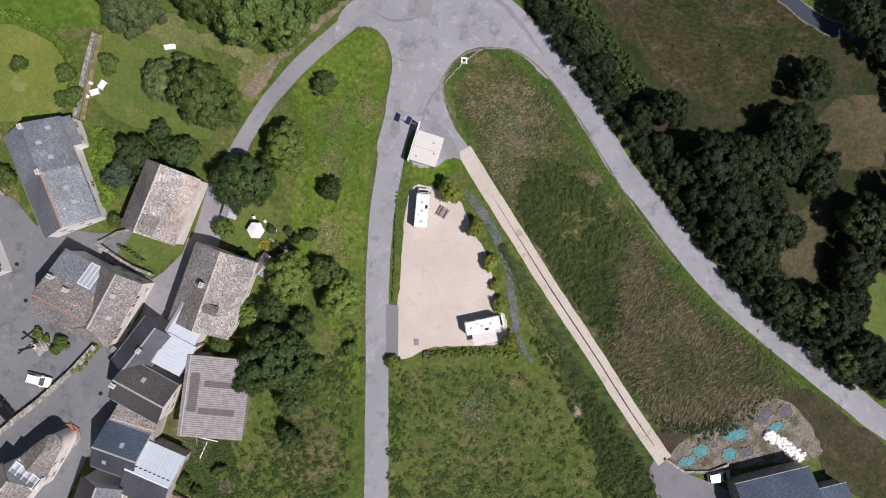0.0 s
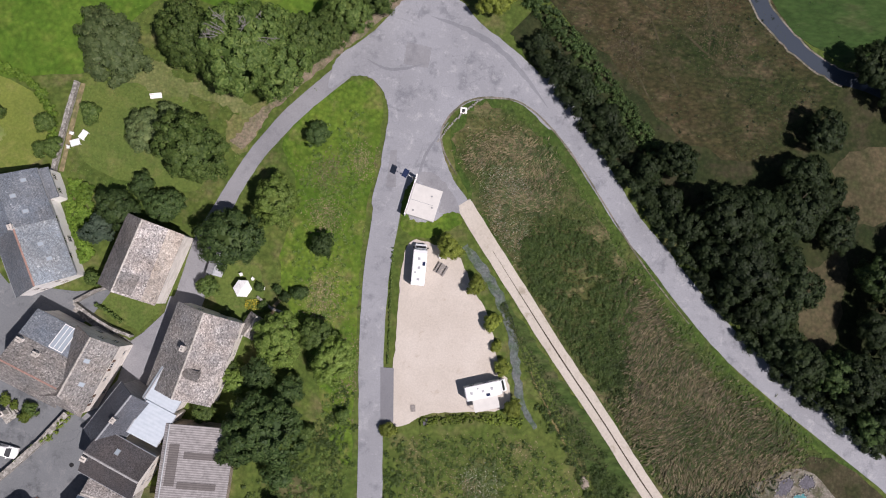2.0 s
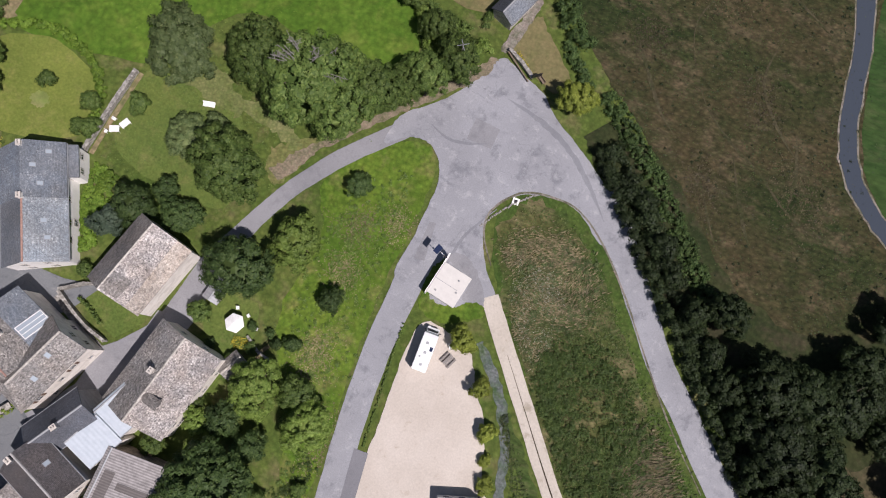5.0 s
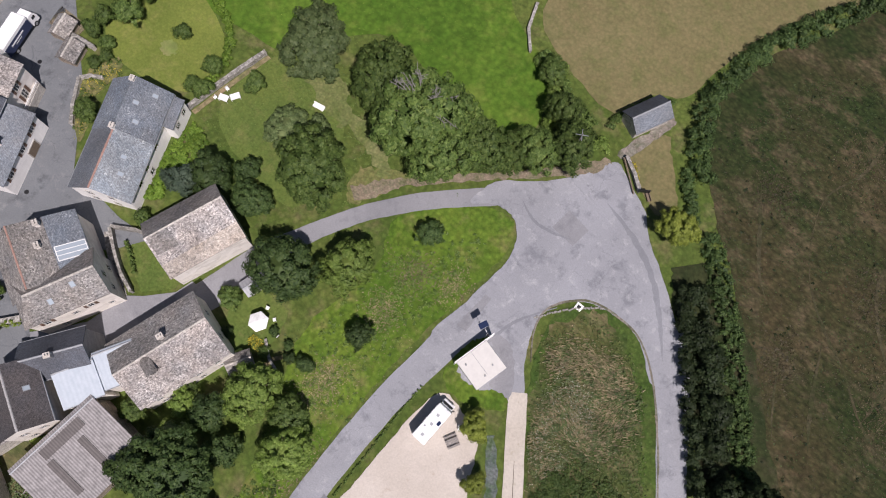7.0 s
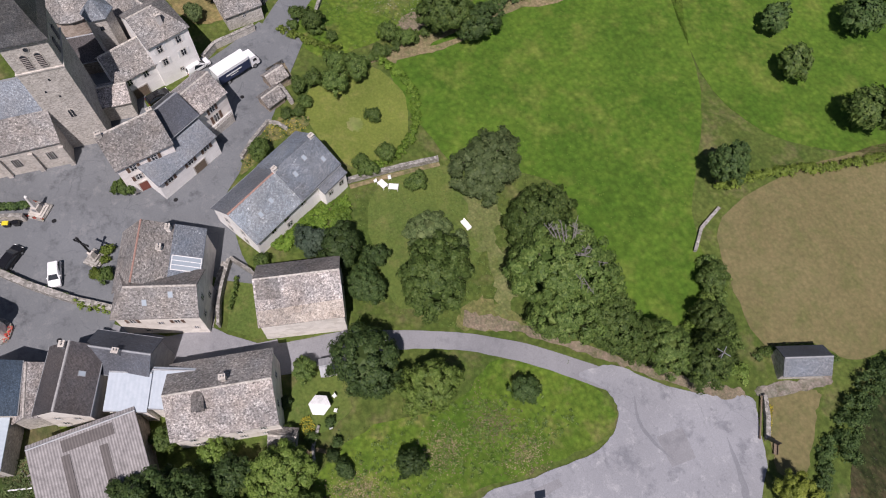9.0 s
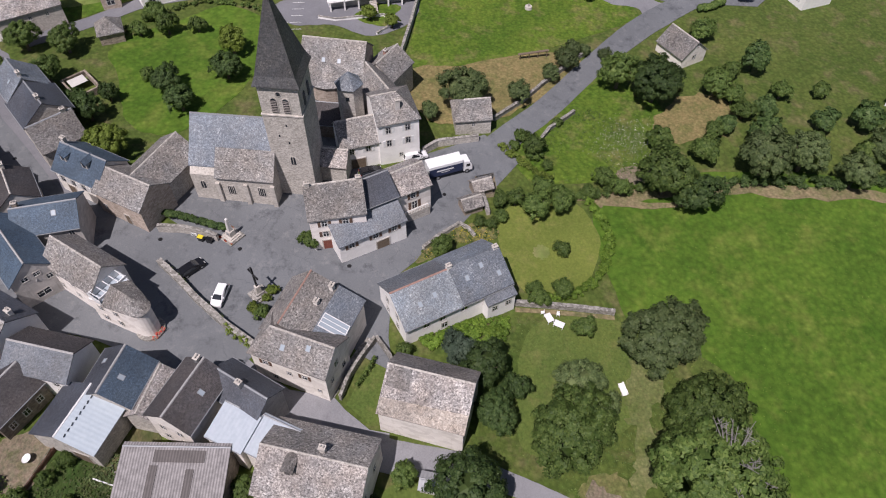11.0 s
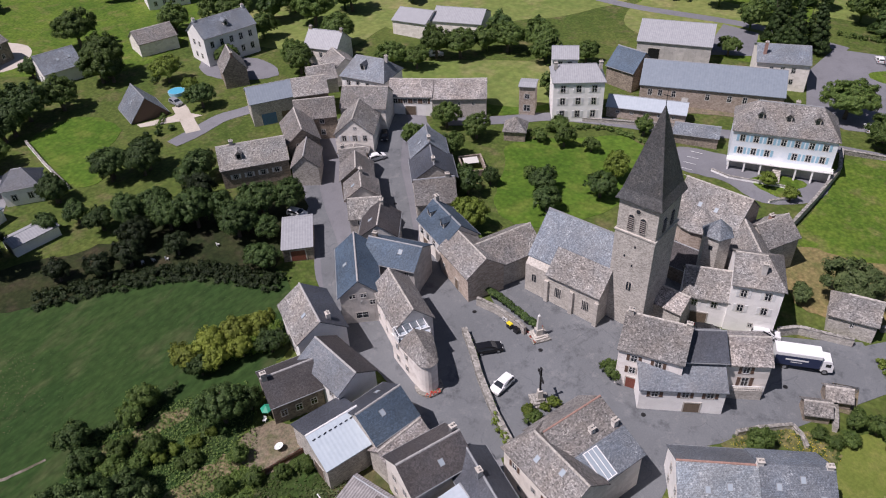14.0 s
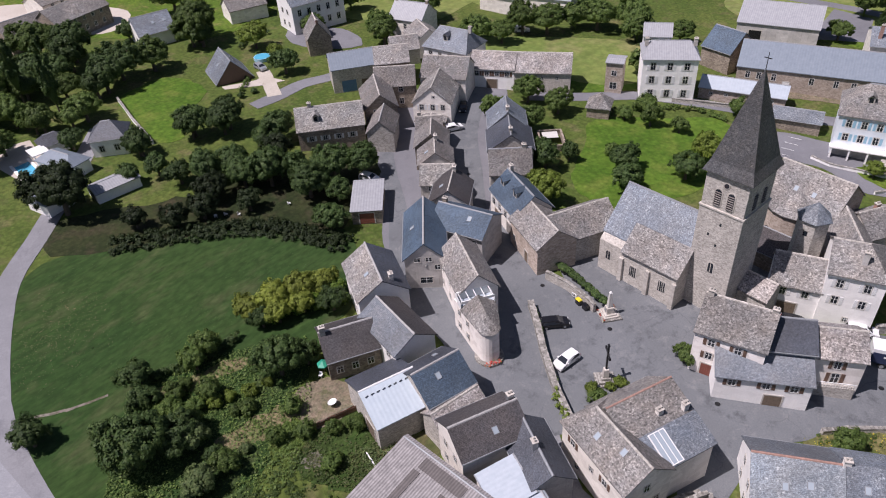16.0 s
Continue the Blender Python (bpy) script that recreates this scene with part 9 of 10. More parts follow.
def sheet(name, pts, mat, ob, label=""):
    bm = bmesh.new()
    bm.faces.new([bm.verts.new(p) for p in pts])
    r = bmesh.ops.extrude_face_region(bm, geom=bm.faces[:])
    n = (Vector(pts[1]) - Vector(pts[0])).cross(Vector(pts[2]) - Vector(pts[0])).normalized()
    bmesh.ops.translate(bm, verts=[v for v in r["geom"] if isinstance(v, bmesh.types.BMVert)], vec=n * 0.025)
    bmesh.ops.recalc_face_normals(bm, faces=bm.faces[:])
    return part(name, bm, mat, ob, label)


def car(label, paint, x, y, ang, L=4.1, group="", lift=0.1, tall=1.0):
    ob = new("car")
    ob.matrix_basis = pose(x, y, gz(x, y) + lift, 0, 0, ang)
    tagged(ob, label, "car", group)
    k = L / 4.2
    p = [(-2.08 * k, 0.28), (-2.1 * k, 0.86), (-2.04 * k, 1.0), (-1.8 * k, 1.42 * tall), (-0.6 * k, 1.5 * tall), (0.35 * k, 1.42 * tall), (1.2 * k, 0.98), (1.95 * k, 0.8), (2.1 * k, 0.6), (2.1 * k, 0.28)]
    extruded(p, 0.86, 1.2, 0.8, paint, "body", ob)
    h = 0.86
    a, b = Vector((0.42 * k, 0, 1.39 * tall)), Vector((1.16 * k, 0, 1.01))
    sheet("windscreen", [(a.x, -h * 0.7, a.z), (b.x, -h * 0.88, b.z), (b.x, h * 0.88, b.z), (a.x, h * 0.7, a.z)], PANE, ob)
    a, b = Vector((-1.84 * k, 0, 1.36 * tall)), Vector((-2.03 * k, 0, 1.03))
    sheet("rear_window", [(a.x, h * 0.66, a.z), (b.x, h * 0.82, b.z), (b.x, -h * 0.82, b.z), (a.x, -h * 0.66, a.z)], PANE, ob)
    for s in (-1, 1):
        q = [(-1.66 * k, s * h * 0.83, 1.36 * tall), (0.28 * k, s * h * 0.83, 1.36 * tall), (1.0 * k, s * (h + 0.005), 0.96), (-1.88 * k, s * (h + 0.005), 0.96)]
        sheet("side_window", q if s < 0 else q[::-1], PANE, ob)
        part("headlight", boxed(1.86 * k, 2.1 * k, s * 0.62 - 0.18, s * 0.62 + 0.18, 0.58, 0.76, top=(0.6, 0.9)), LAMP_CLEAR, ob)
        part("tail_light", boxed(-2.12 * k, -2.0 * k, s * 0.7 - 0.12, s * 0.7 + 0.12, 0.62, 0.9), LAMP_RED, ob)
        part("mirror", boxed(0.62 * k, 0.78 * k, s * 0.95 - 0.1, s * 0.95 + 0.1, 0.95, 1.08), paint, ob)
    wheel_pair(ob, (-1.32 * k, 1.3 * k), 0.86, 0.31, 0.2)
    return ob


def motorhome(label, x, y, ang, L=6.9):
    ob = new("motorhome")
    ob.matrix_basis = pose(x, y, gz(x, y) + 0.11, 0, 0, ang)
    tagged(ob, label, "motorhome", "parked motorhomes")
    h = L / 2
    extruded([(-h, 0.5), (-h, 2.85), (-h + 0.25, 2.95), (h - 1.7, 2.95), (h - 1.15, 2.75), (h - 0.95, 2.2), (h - 0.9, 1.2), (h - 0.9, 0.5)], 1.14, 9, 1, WHITE_CAR, "body", ob, 0.07)
    extruded([(h - 1.2, 0.4), (h - 1.2, 1.9), (h - 0.75, 1.75), (h - 0.35, 1.2), (h - 0.02, 1.0), (h, 0.4)], 0.98, 1.5, 0.9, WHITE_CAR, "cab", ob, 0.06)
    sheet("windscreen", [(h - 0.76, -0.78, 1.74), (h - 0.36, -0.9, 1.22), (h - 0.36, 0.9, 1.22), (h - 0.76, 0.78, 1.74)], PANE, ob)
    for x0 in (-h + 1.0, -h + 2.9, -h + 4.4):
        part("roof_hatch", boxed(x0 - 0.22, x0 + 0.22, -0.22 + 0.12 * (x0 > 0), 0.22 + 0.12 * (x0 > 0), 2.93, 3.04, top=(0.85, 0.85)), HATCH, ob)
    part("roof_vent", boxed(-h + 2.0, -h + 2.25, 0.45, 0.7, 2.93, 3.04), LEAD, ob)
    part("solar_panel", boxed(-h + 3.3, -h + 3.95, -0.95, -0.5, 2.94, 2.99), SOLAR, ob)
    for s in (-1, 1):
        for x0 in (-h + 1.3, -h + 3.6):
            part("side_window", boxed(x0 - 0.45, x0 + 0.45, s * 1.15 - 0.03, s * 1.15 + 0.03, 1.5, 2.1), PANE, ob)
        part("tail_light", boxed(-h - 0.02, -h + 0.06, s * 0.95 - 0.1, s * 0.95 + 0.1, 0.9, 1.4), LAMP_RED, ob)
        part("headlight", boxed(h - 0.12, h + 0.02, s * 0.7 - 0.18, s * 0.7 + 0.18, 0.75, 0.95), LAMP_CLEAR, ob)
        part("mirror", boxed(h - 0.75, h - 0.55, s * 1.2 - 0.12, s * 1.2 + 0.12, 1.3, 1.65), IRON, ob)
    wheel_pair(ob, (-h + 1.6, h - 1.0), 1.1, 0.35, 0.24)
    return ob


motorhome("white motorhome parked on pale gravel", 1.35, 10.9, 88, 7.0)
m2 = motorhome("white motorhome with its awning rolled out", 13.5, -9.0, 15, 7.0)
part("awning", boxed(-2.6, 1.6, -3.2, -1.15, 2.45, 2.52), OFFWHITE, m2, "white fabric awning")
for xx in (-2.5, 1.5):
    bm = bmesh.new()
    tube(bm, (xx, -3.1, 0), (xx, -3.1, 2.46), 0.03, 0.03, 6)
    part("awning_pole", bm, STEEL, m2)

car("white hatchback parked in the square", WHITE_CAR, -62.75, -22.7, 348, 4.1)
car("black estate car beside the square's wall", BLACK_CAR, -68.1, -27.9, 133, 4.4)
car("silver car parked on the concrete yard", SILVER_CAR, 56.6, -33.6, 12, 4.1)
car("white car parked in the village street", WHITE_CAR, -105.6, -76.0, 150, 4.1, lift=0.12)
car("dark car parked in the upper street", BLACK_CAR, -114.0, -79.8, 35, 4.1, lift=0.12)
car("white car parked in the back lane", WHITE_CAR, -80.4, -77.2, 100, 4.0)
car("dark car in the presbytery yard", BLACK_CAR, -89.6, 0.2, 105, 4.1)
car("grey car on the chalet drive", SILVER_CAR, -101.2, -134.2, 80, 4.0, lift=0.05)
car("white van-like car under the field trees", WHITE_CAR, -159.0, -94.0, 120, 4.6, tall=1.2, lift=0.05)
car("white compact van behind the truck", WHITE_CAR, -93.6, 8.3, 106, 4.6, tall=1.2, lift=0.12)
for i, (x, y, c) in enumerate(((-180.6, 35.7, BLACK_CAR), (-183, 41.8, WHITE_CAR), (-183.3, 45.2, BLUE_CAR), (-184, 48.5, BLACK_CAR), (-185.1, 52.4, BLUE_CAR), (-190.6, 32.9, BLACK_CAR), (-192, 39.3, BLUE_CAR), (-193.2, 42.3, WHITE_CAR), (-194.2, 46, BLACK_CAR), (-174.8, 14.6, WHITE_CAR), (-218, 12.6, WHITE_CAR), (-203.2, 20.9, SILVER_CAR), (-194.4, 18.3, BLACK_CAR))):
    car({WHITE_CAR: "white car parked in a marked bay", BLACK_CAR: "black car parked in a marked bay", BLUE_CAR: "dark blue car parked in a marked bay", SILVER_CAR: "silver car parked in a marked bay"}[c], c, x, y, 190 + (i * 37 % 13), 4.2, "car park cars")

truck = new("truck")
truck.matrix_basis = pose(-89.9, 14.4, gz(-89.9, 14.4) + 0.12, 0, 0, 107)
tagged(truck, "white delivery truck with navy sides on the road", "truck")
part("cargo_box", boxed(-4.3, 2.2, -1.22, 1.22, 1.0, 3.5, bevel=0.04), WHITE_CAR, truck)
for s in (-1, 1):
    sd = part("side_panel", boxed(-4.25, 2.15, s * 1.235 - 0.012, s * 1.235 + 0.012, 1.05, 2.9), NAVY, truck, "navy side panel")
    for x0, w, z0, hh in ((-2.8, 3.2, 2.1, 0.3), (-2.0, 1.6, 1.7, 0.12)):
        part("lettering_bar", boxed(x0, x0 + w, s * 1.255 - 0.008, s * 1.255 + 0.008, z0, z0 + hh), WHITE_PAINT, sd)
extruded([(2.35, 0.5), (2.35, 2.55), (2.6, 2.7), (3.6, 2.6), (4.05, 1.6), (4.12, 0.5)], 1.12, 2.0, 0.92, WHITE_CAR, "cab", truck)
sheet("windscreen", [(3.66, -0.92, 2.48), (4.02, -1.0, 1.68), (4.02, 1.0, 1.68), (3.66, 0.92, 2.48)], PANE, truck)
for s in (-1, 1):
    part("side_window", boxed(2.9, 3.6, s * 1.09 - 0.03, s * 1.09 + 0.03, 1.55, 2.1), PANE, truck)
part("chassis", boxed(-4.2, 3.9, -0.5, 0.5, 0.55, 1.0), IRON, truck)
wheel_pair(truck, (-2.6, 3.0), 1.15, 0.46, 0.3)

# ---- parking ground and junction ----
sh = new("bus_shelter")
sh.matrix_basis = pose(1.5, 21.4, gz(1.5, 21.4) + 0.12, 0, 0, -14)
tagged(sh, "white flat-roofed service shelter on dark asphalt", "shelter")
part("roof", boxed(-2.4, 2.5, -2.8, 2.6, 2.7, 2.9), OFFWHITE, sh, "flat off-white roof membrane")
bm = bmesh.new()
bm.faces.new([bm.verts.new(p) for p in ((-2.6, -3.0, 0), (-2.6, 4.2, 0), (-2.6, 4.2, 2.75), (-2.6, -3.0, 2.75))])
r = bmesh.ops.extrude_face_region(bm, geom=bm.faces[:])
bmesh.ops.translate(bm, verts=[v for v in r["geom"] if isinstance(v, bmesh.types.BMVert)], vec=(0.18, 0, 0))
bmesh.ops.recalc_face_normals(bm, faces=bm.faces[:])
part("screen_wall", bm, WHITE, sh)
part("back_wall", boxed(-2.3, 2.3, -2.6, -2.4, 0, 2.7), GREY_RENDER, sh)
part("side_wall", boxed(2.2, 2.4, -2.6, 1.2, 0, 2.7), GREY_RENDER, sh)
part("service_box", boxed(-1.4, 0.4, -2.3, -1.2, 0, 2.0, bevel=0.04), STEEL, sh)
part("roof_seam", boxed(-2.3, 1.6, -0.25, -0.19, 2.9, 2.93), LEAD, sh)
for xx, yy in ((1.0, 1.2), (-1.3, -1.9), (1.6, -0.6)):
    bm = bmesh.new()
    tube(bm, (xx, yy, 2.88), (xx, yy, 3.1), 0.16, 0.12, 10)
    part("roof_vent", bm, LEAD, sh)


def solar_lamp(x, y, ang, label):
    ob = new("solar_lamp")
    ob.matrix_basis = pose(x, y, gz(x, y) + 0.1, 0, 0, ang)
    tagged(ob, label, "street lamp", "solar lamps")
    bm = bmesh.new()
    tube(bm, (0, 0, 0), (0, 0, 4.6), 0.08, 0.06, 8)
    part("pole", bm, STEEL, ob)
    bm = bmesh.new()
    tube(bm, (0, 0, 4.3), (-1.1, 0, 4.5), 0.04, 0.04, 6)
    part("arm", bm, STEEL, ob)
    pan = part("solar_panel", boxed(-0.45, 0.45, -0.7, 0.7, -0.03, 0.03), SOLAR, ob, m=pose(-1.3, 0, 4.6, 15, 0, 0))
    part("panel_border", boxed(-0.48, 0.48, -0.73, 0.73, -0.05, 0.0), STEEL, pan)
    part("lamp_head", boxed(-0.1, 0.6, -0.12, 0.12, 4.3, 4.42, bevel=0.03), IRON, ob)


solar_lamp(-0.7, 25.2, -25, "solar street lamp with a dark panel at the shelter")
pt_ = new("picnic_table")
pt_.matrix_basis = pose(5.1, 10.4, gz(5.1, 10.4) + 0.1, 0, 0, 62)
tagged(pt_, "grey weathered wooden picnic table on gravel", "picnic table")
for i in range(4):
    part("top_plank", boxed(-0.95, 0.95, -0.4 + i * 0.2, -0.22 + i * 0.2, 0.72, 0.76), GREY_WOOD, pt_)
for s in (-1, 1):
    part("bench", boxed(-0.95, 0.95, s * 0.75 - 0.14, s * 0.75 + 0.14, 0.42, 0.46), GREY_WOOD, pt_)
    part("trestle", boxed(s * 0.65 - 0.05, s * 0.65 + 0.05, -0.8, 0.8, 0, 0.7, top=(1, 0.45)), GREY_WOOD, pt_)
bn = new("litter_bin")
bn.matrix_basis = pose(5.6, 12.9, gz(5.6, 12.9) + 0.1, 0, 0, 20)
tagged(bn, "pale litter bin cabinet beside the gravel", "bin")
part("body", boxed(-0.5, 0.5, -0.35, 0.35, 0, 1.1, bevel=0.03), WHITE_PAINT, bn)
part("lid", boxed(-0.53, 0.53, -0.38, 0.38, 1.1, 1.18), OFFWHITE, bn)
for x, y, a in ((1.75, -12.9, 5), (3.9, -15.0, 8)):
    tagged(part("manhole_cover" if x < 3 else "metal_hatch", boxed(-0.4, 0.4, -0.55, 0.55, 0, 0.1, bevel=0.02), GREY_WOOD if x < 3 else SLATE_CHIPS, m=pose(x, y, gz(x, y) + 0.1, 0, 0, a)), "dark rectangular cover set in the gravel" if x < 3 else "blue-grey metal hatch on the grass edge", "cover")
dr = new("drain")
dr.matrix_basis = pose(7.45, 38.3, gz(7.45, 38.3) + 0.05)
tagged(dr, "square pale concrete drain at the verge corner", "drain")
bm = bmesh.new()
for a in ((-0.55, 0.55, -0.55, -0.3), (-0.55, 0.55, 0.3, 0.55), (-0.55, -0.3, -0.3, 0.3), (0.3, 0.55, -0.3, 0.3)):
    block(bm, *a, -0.1, 0.22)
part("rim", bm, WHITE, dr)
part("grate", boxed(-0.3, 0.3, -0.3, 0.3, -0.05, 0.1), IRON, dr)
rs = random.Random(4)
for k in range(34):
    t = k / 33
    a = (10.5 - 7.2 * t, 40.6 - 1.2 * t * 4 - 3.2 * t * t)
    bm = bmesh.new()
    block(bm, -0.2, 0.2, -0.14, 0.14, 0, 0.18, top=(0.7, 0.7))
    tagged(part("kerb_stone", bm, COPING, m=pose(a[0] + rs.uniform(-0.1, 0.1), a[1] + rs.uniform(-0.1, 0.1), gz(*a) + 0.08, 0, 0, rs.uniform(0, 180))), "rough pale stone edging the verge", "stone", "verge stones")
bo = new("boulder")
bo.matrix_basis = pose(30.8, -23.6, gz(30.8, -23.6), 0, 0, 30)
tagged(bo, "lone brown boulder lying in the grass", "boulder")
bm = bmesh.new()
bmesh.ops.create_icosphere(bm, subdivisions=3, radius=0.8)
for v in bm.verts:
    v.co *= 1 + 0.25 * noise.noise(v.co * 1.6)
    v.co.y *= 1.35
    v.co.z *= 0.7
part("rock", bm, BROWN_STONE, bo)

# gate and wall at the junction's head
low_wall([(-1.6, 63.6), (1.2, 61.9), (3.6, 60.0)], 0.5, 0.9, COPING, "low dry-stone wall beside the junction")
tb = new("bench")
tb.matrix_basis = pose(5.2, 60.2, gz(5.2, 60.2) + 0.02, 0, 0, -40)
tagged(tb, "dark wooden bench on dry grass", "bench")
part("seat", boxed(-0.8, 0.8, -0.22, 0.22, 0.42, 0.48), WOOD, tb)
part("backrest", boxed(-0.8, 0.8, 0.2, 0.26, 0.5, 0.9), WOOD, tb)
for s in (-0.6, 0.6):
    part("leg", boxed(s - 0.05, s + 0.05, -0.2, 0.2, 0, 0.42), WOOD, tb)

# ---- rock garden by the new house ----
bm = bmesh.new()
block(bm, -0.16, 0.16, -0.13, 0.13, -0.05, 0.16, top=(0.7, 0.7))
EDGING = mesh_of("edging_stone", bm, COPING)
for i, (x, y, a, b, mt) in enumerate(((59.5, -26.4, 2.3, 1.1, TURQUOISE), (53.4, -29.6, 1.4, 1.2, TURQUOISE), (51.0, -31.5, 1.7, 0.9, TURQUOISE), (58.6, -29.9, 1.3, 1.2, TURQUOISE), (66.7, -24.8, 1.8, 0.8, TURQUOISE), (64.6, -22.9, 2.0, 1.1, SLATE_CHIPS), (68.5, -21.9, 1.3, 1.2, SLATE_CHIPS), (61.6, -29.3, 1.5, 0.8, SLATE_CHIPS), (55.7, -28.2, 0.8, 0.7, SLATE_CHIPS))):
    bd = new("gravel_bed")
    bd.matrix_basis = pose(x, y, gz(x, y) + 0.1, 0, 0, 20 + i * 23 % 40)
    tagged(bd, "oval bed of turquoise gravel edged with stones" if mt is TURQUOISE else "oval bed of dark slate chippings", "garden bed", "gravel beds")
    bm = bmesh.new()
    ring = [(a * math.cos(k * math.tau / 22) * (1 + 0.12 * math.sin(k * 2.3 + i)), b * math.sin(k * math.tau / 22) * (1 + 0.15 * math.cos(k * 1.7 + i))) for k in range(22)]
    vs = [bm.verts.new((px, py, 0.05 if k % 2 else 0.0)) for k, (px, py) in enumerate(ring)]
    c = bm.verts.new((0, 0, 0.12))
    for k in range(22):
        bm.faces.new((vs[k], vs[(k + 1) % 22], c))
    part("gravel", bm, mt, bd)
    for k, (px, py) in enumerate(ring):
        share("edging_stone", EDGING, bd, pose(px * 1.06, py * 1.06, 0, 0, 0, k * 41))
bm = bmesh.new()
line = [(65.3, -25.8), (67, -26.9), (68.8, -27.8), (70.4, -28.9), (72, -29.7)]
rnd_chalk = random.Random(83)
for a, b in zip(line, line[1:]):
    for s in range(26):
        t = s / 26
        u = rnd_chalk.uniform(-1, 1)
        x, y = a[0] + (b[0] - a[0]) * t + u * 0.42, a[1] + (b[1] - a[1]) * t + u * 0.72
        r = rnd_chalk.uniform(0.36, 0.62)
        z = gz(x, y) + 0.1 + 0.22 * (1 - u * u)
        bmesh.ops.create_icosphere(bm, subdivisions=1, radius=r, matrix=pose(x, y, z, rnd_chalk.uniform(0, 90), rnd_chalk.uniform(0, 90), 0) @ Matrix.Diagonal((1.2, 0.9, 0.7, 1)))
tagged(part("chalk_heap", bm, WHITE), "long heap of bright white chalk stones", "stone heap")
low_wall([(47, -31.2), (50.5, -33.2), (55.2, -33), (58.4, -31.6)], 0.35, 0.45, COPING, "low stone edging round the rubble garden")

# ---- gardens beside the lane ----
def parasol(x, y, mat, r, label, lift=0.0):
    ob = new("parasol")
    ob.matrix_basis = pose(x, y, gz(x, y) + lift)
    tagged(ob, label, "parasol", "parasols")
    bm = bmesh.new()
    tube(bm, (0, 0, 0), (0, 0, 2.5), 0.03, 0.03, 8)
    part("pole", bm, WOOD, ob)
    bm = bmesh.new()
    rim = [bm.verts.new((r * math.cos(i * math.tau / 6), r * math.sin(i * math.tau / 6), 2.0)) for i in range(6)]
    low = [bm.verts.new((v.co.x, v.co.y, 1.85)) for v in rim]
    tip = bm.verts.new((0, 0, 2.55))
    for i in range(6):
        bm.faces.new((rim[i], rim[(i + 1) % 6], tip))
        bm.faces.new((low[i], low[(i + 1) % 6], rim[(i + 1) % 6], rim[i]))
    part("canopy", bm, mat, ob)


def garden_chair(x, y, ang, mat, label):
    ob = new("garden_chair")
    ob.matrix_basis = pose(x, y, gz(x, y) + 0.02, 0, 0, ang)
    tagged(ob, label, "chair", "garden chairs")
    part("seat", boxed(-0.25, 0.25, -0.25, 0.25, 0.4, 0.45), mat, ob)
    part("backrest", boxed(-0.25, 0.25, 0.2, 0.25, 0.45, 0.9), mat, ob)
    for a in (-0.21, 0.21):
        for b in (-0.21, 0.21):
            part("leg", boxed(a - 0.02, a + 0.02, b - 0.02, b + 0.02, 0, 0.4), mat, ob)


field("terrace_lawn", [(-31.4, 9.4), (-25.5, 9.0), (-24.4, 4.4), (-25.6, 0.4), (-29.5, 0.6), (-32.6, 4)], 0.1, LAWN, "small terrace lawn beside the cottage", "lawn")
parasol(-27.4, 5.2, WHITE_PAINT, 1.55, "white hexagonal parasol over a garden table")
for x, y, a in ((-28.2, 7.5, 20), (-26.2, 6.9, -40), (-24.3, 5.4, -90)):
    garden_chair(x, y, a, WHITE_PAINT, "white plastic garden chair on the grass")


def garden_table(x, y, ang, mat, label):
    ob = new("garden_table")
    ob.matrix_basis = pose(x, y, gz(x, y) + 0.02, 0, 0, ang)
    tagged(ob, label, "table", "garden tables")
    part("tabletop", boxed(-0.8, 0.8, -0.55, 0.55, 0.7, 0.75, bevel=0.02), mat, ob)
    for a in (-0.7, 0.7):
        for b in (-0.45, 0.45):
            part("leg", boxed(a - 0.03, a + 0.03, b - 0.03, b + 0.03, 0, 0.7), mat, ob)


garden_table(-57.6, 28.0, 20, WHITE_PAINT, "white garden table on the lawn")
garden_table(-56.4, 29.4, 60, WHITE_PAINT, "white plastic table standing on the lawn")
garden_chair(-58.8, 27.2, 0, WHITE_PAINT, "white garden chair beside the tables")
garden_chair(-58.4, 29.6, 80, WHITE_PAINT, "white garden chair beside the tables")
bp = new("stone_bench")
bp.matrix_basis = pose(-45.2, 37.0, gz(-45.2, 37.0), 0, 0, 10)
tagged(bp, "pale stone bench in the garden glade", "bench")
part("seat", boxed(-1.0, 1.0, -0.35, 0.35, 0.35, 0.5, bevel=0.03), WHITE, bp)
for s in (-0.7, 0.7):
    part("support", boxed(s - 0.15, s + 0.15, -0.3, 0.3, 0, 0.35), WHITE, bp)
part("backrest", boxed(-1.0, 1.0, 0.3, 0.45, 0.5, 0.8), WHITE, bp)
bt = new("lounger_bench")
bt.matrix_basis = pose(-33.3, 4.2 - 15.5, gz(-33, -11))
bt.matrix_basis = pose(-27.6, -2.2, gz(-27.6, -2.2), 0, 0, 62)
tagged(bt, "white tarpaulin-covered bench against the cottage wall", "bench")
part("body", boxed(-1.3, 1.3, -0.4, 0.4, 0, 0.55, top=(0.9, 0.8)), OFFWHITE, bt)
for p in ([(-60.6, 22.9), (-59.8, 30), (-58.5, 38.6)],):
    low_wall(p, 0.55, 1.0, COPING, "dry-stone wall between the garden and the lawn")
lane("garden_path", [(-59.6, 23), (-58.9, 30), (-57.7, 38.5)], 0.8, 0.1, STRAW, "trodden path beside the garden wall", "path")
low_wall([(-44.8, -3.6), (-48.4, -2.4), (-51.6, -0.6), (-54.4, 1.2)], 0.4, 1.4, COPING, "stone wall with steps beside the corner house")
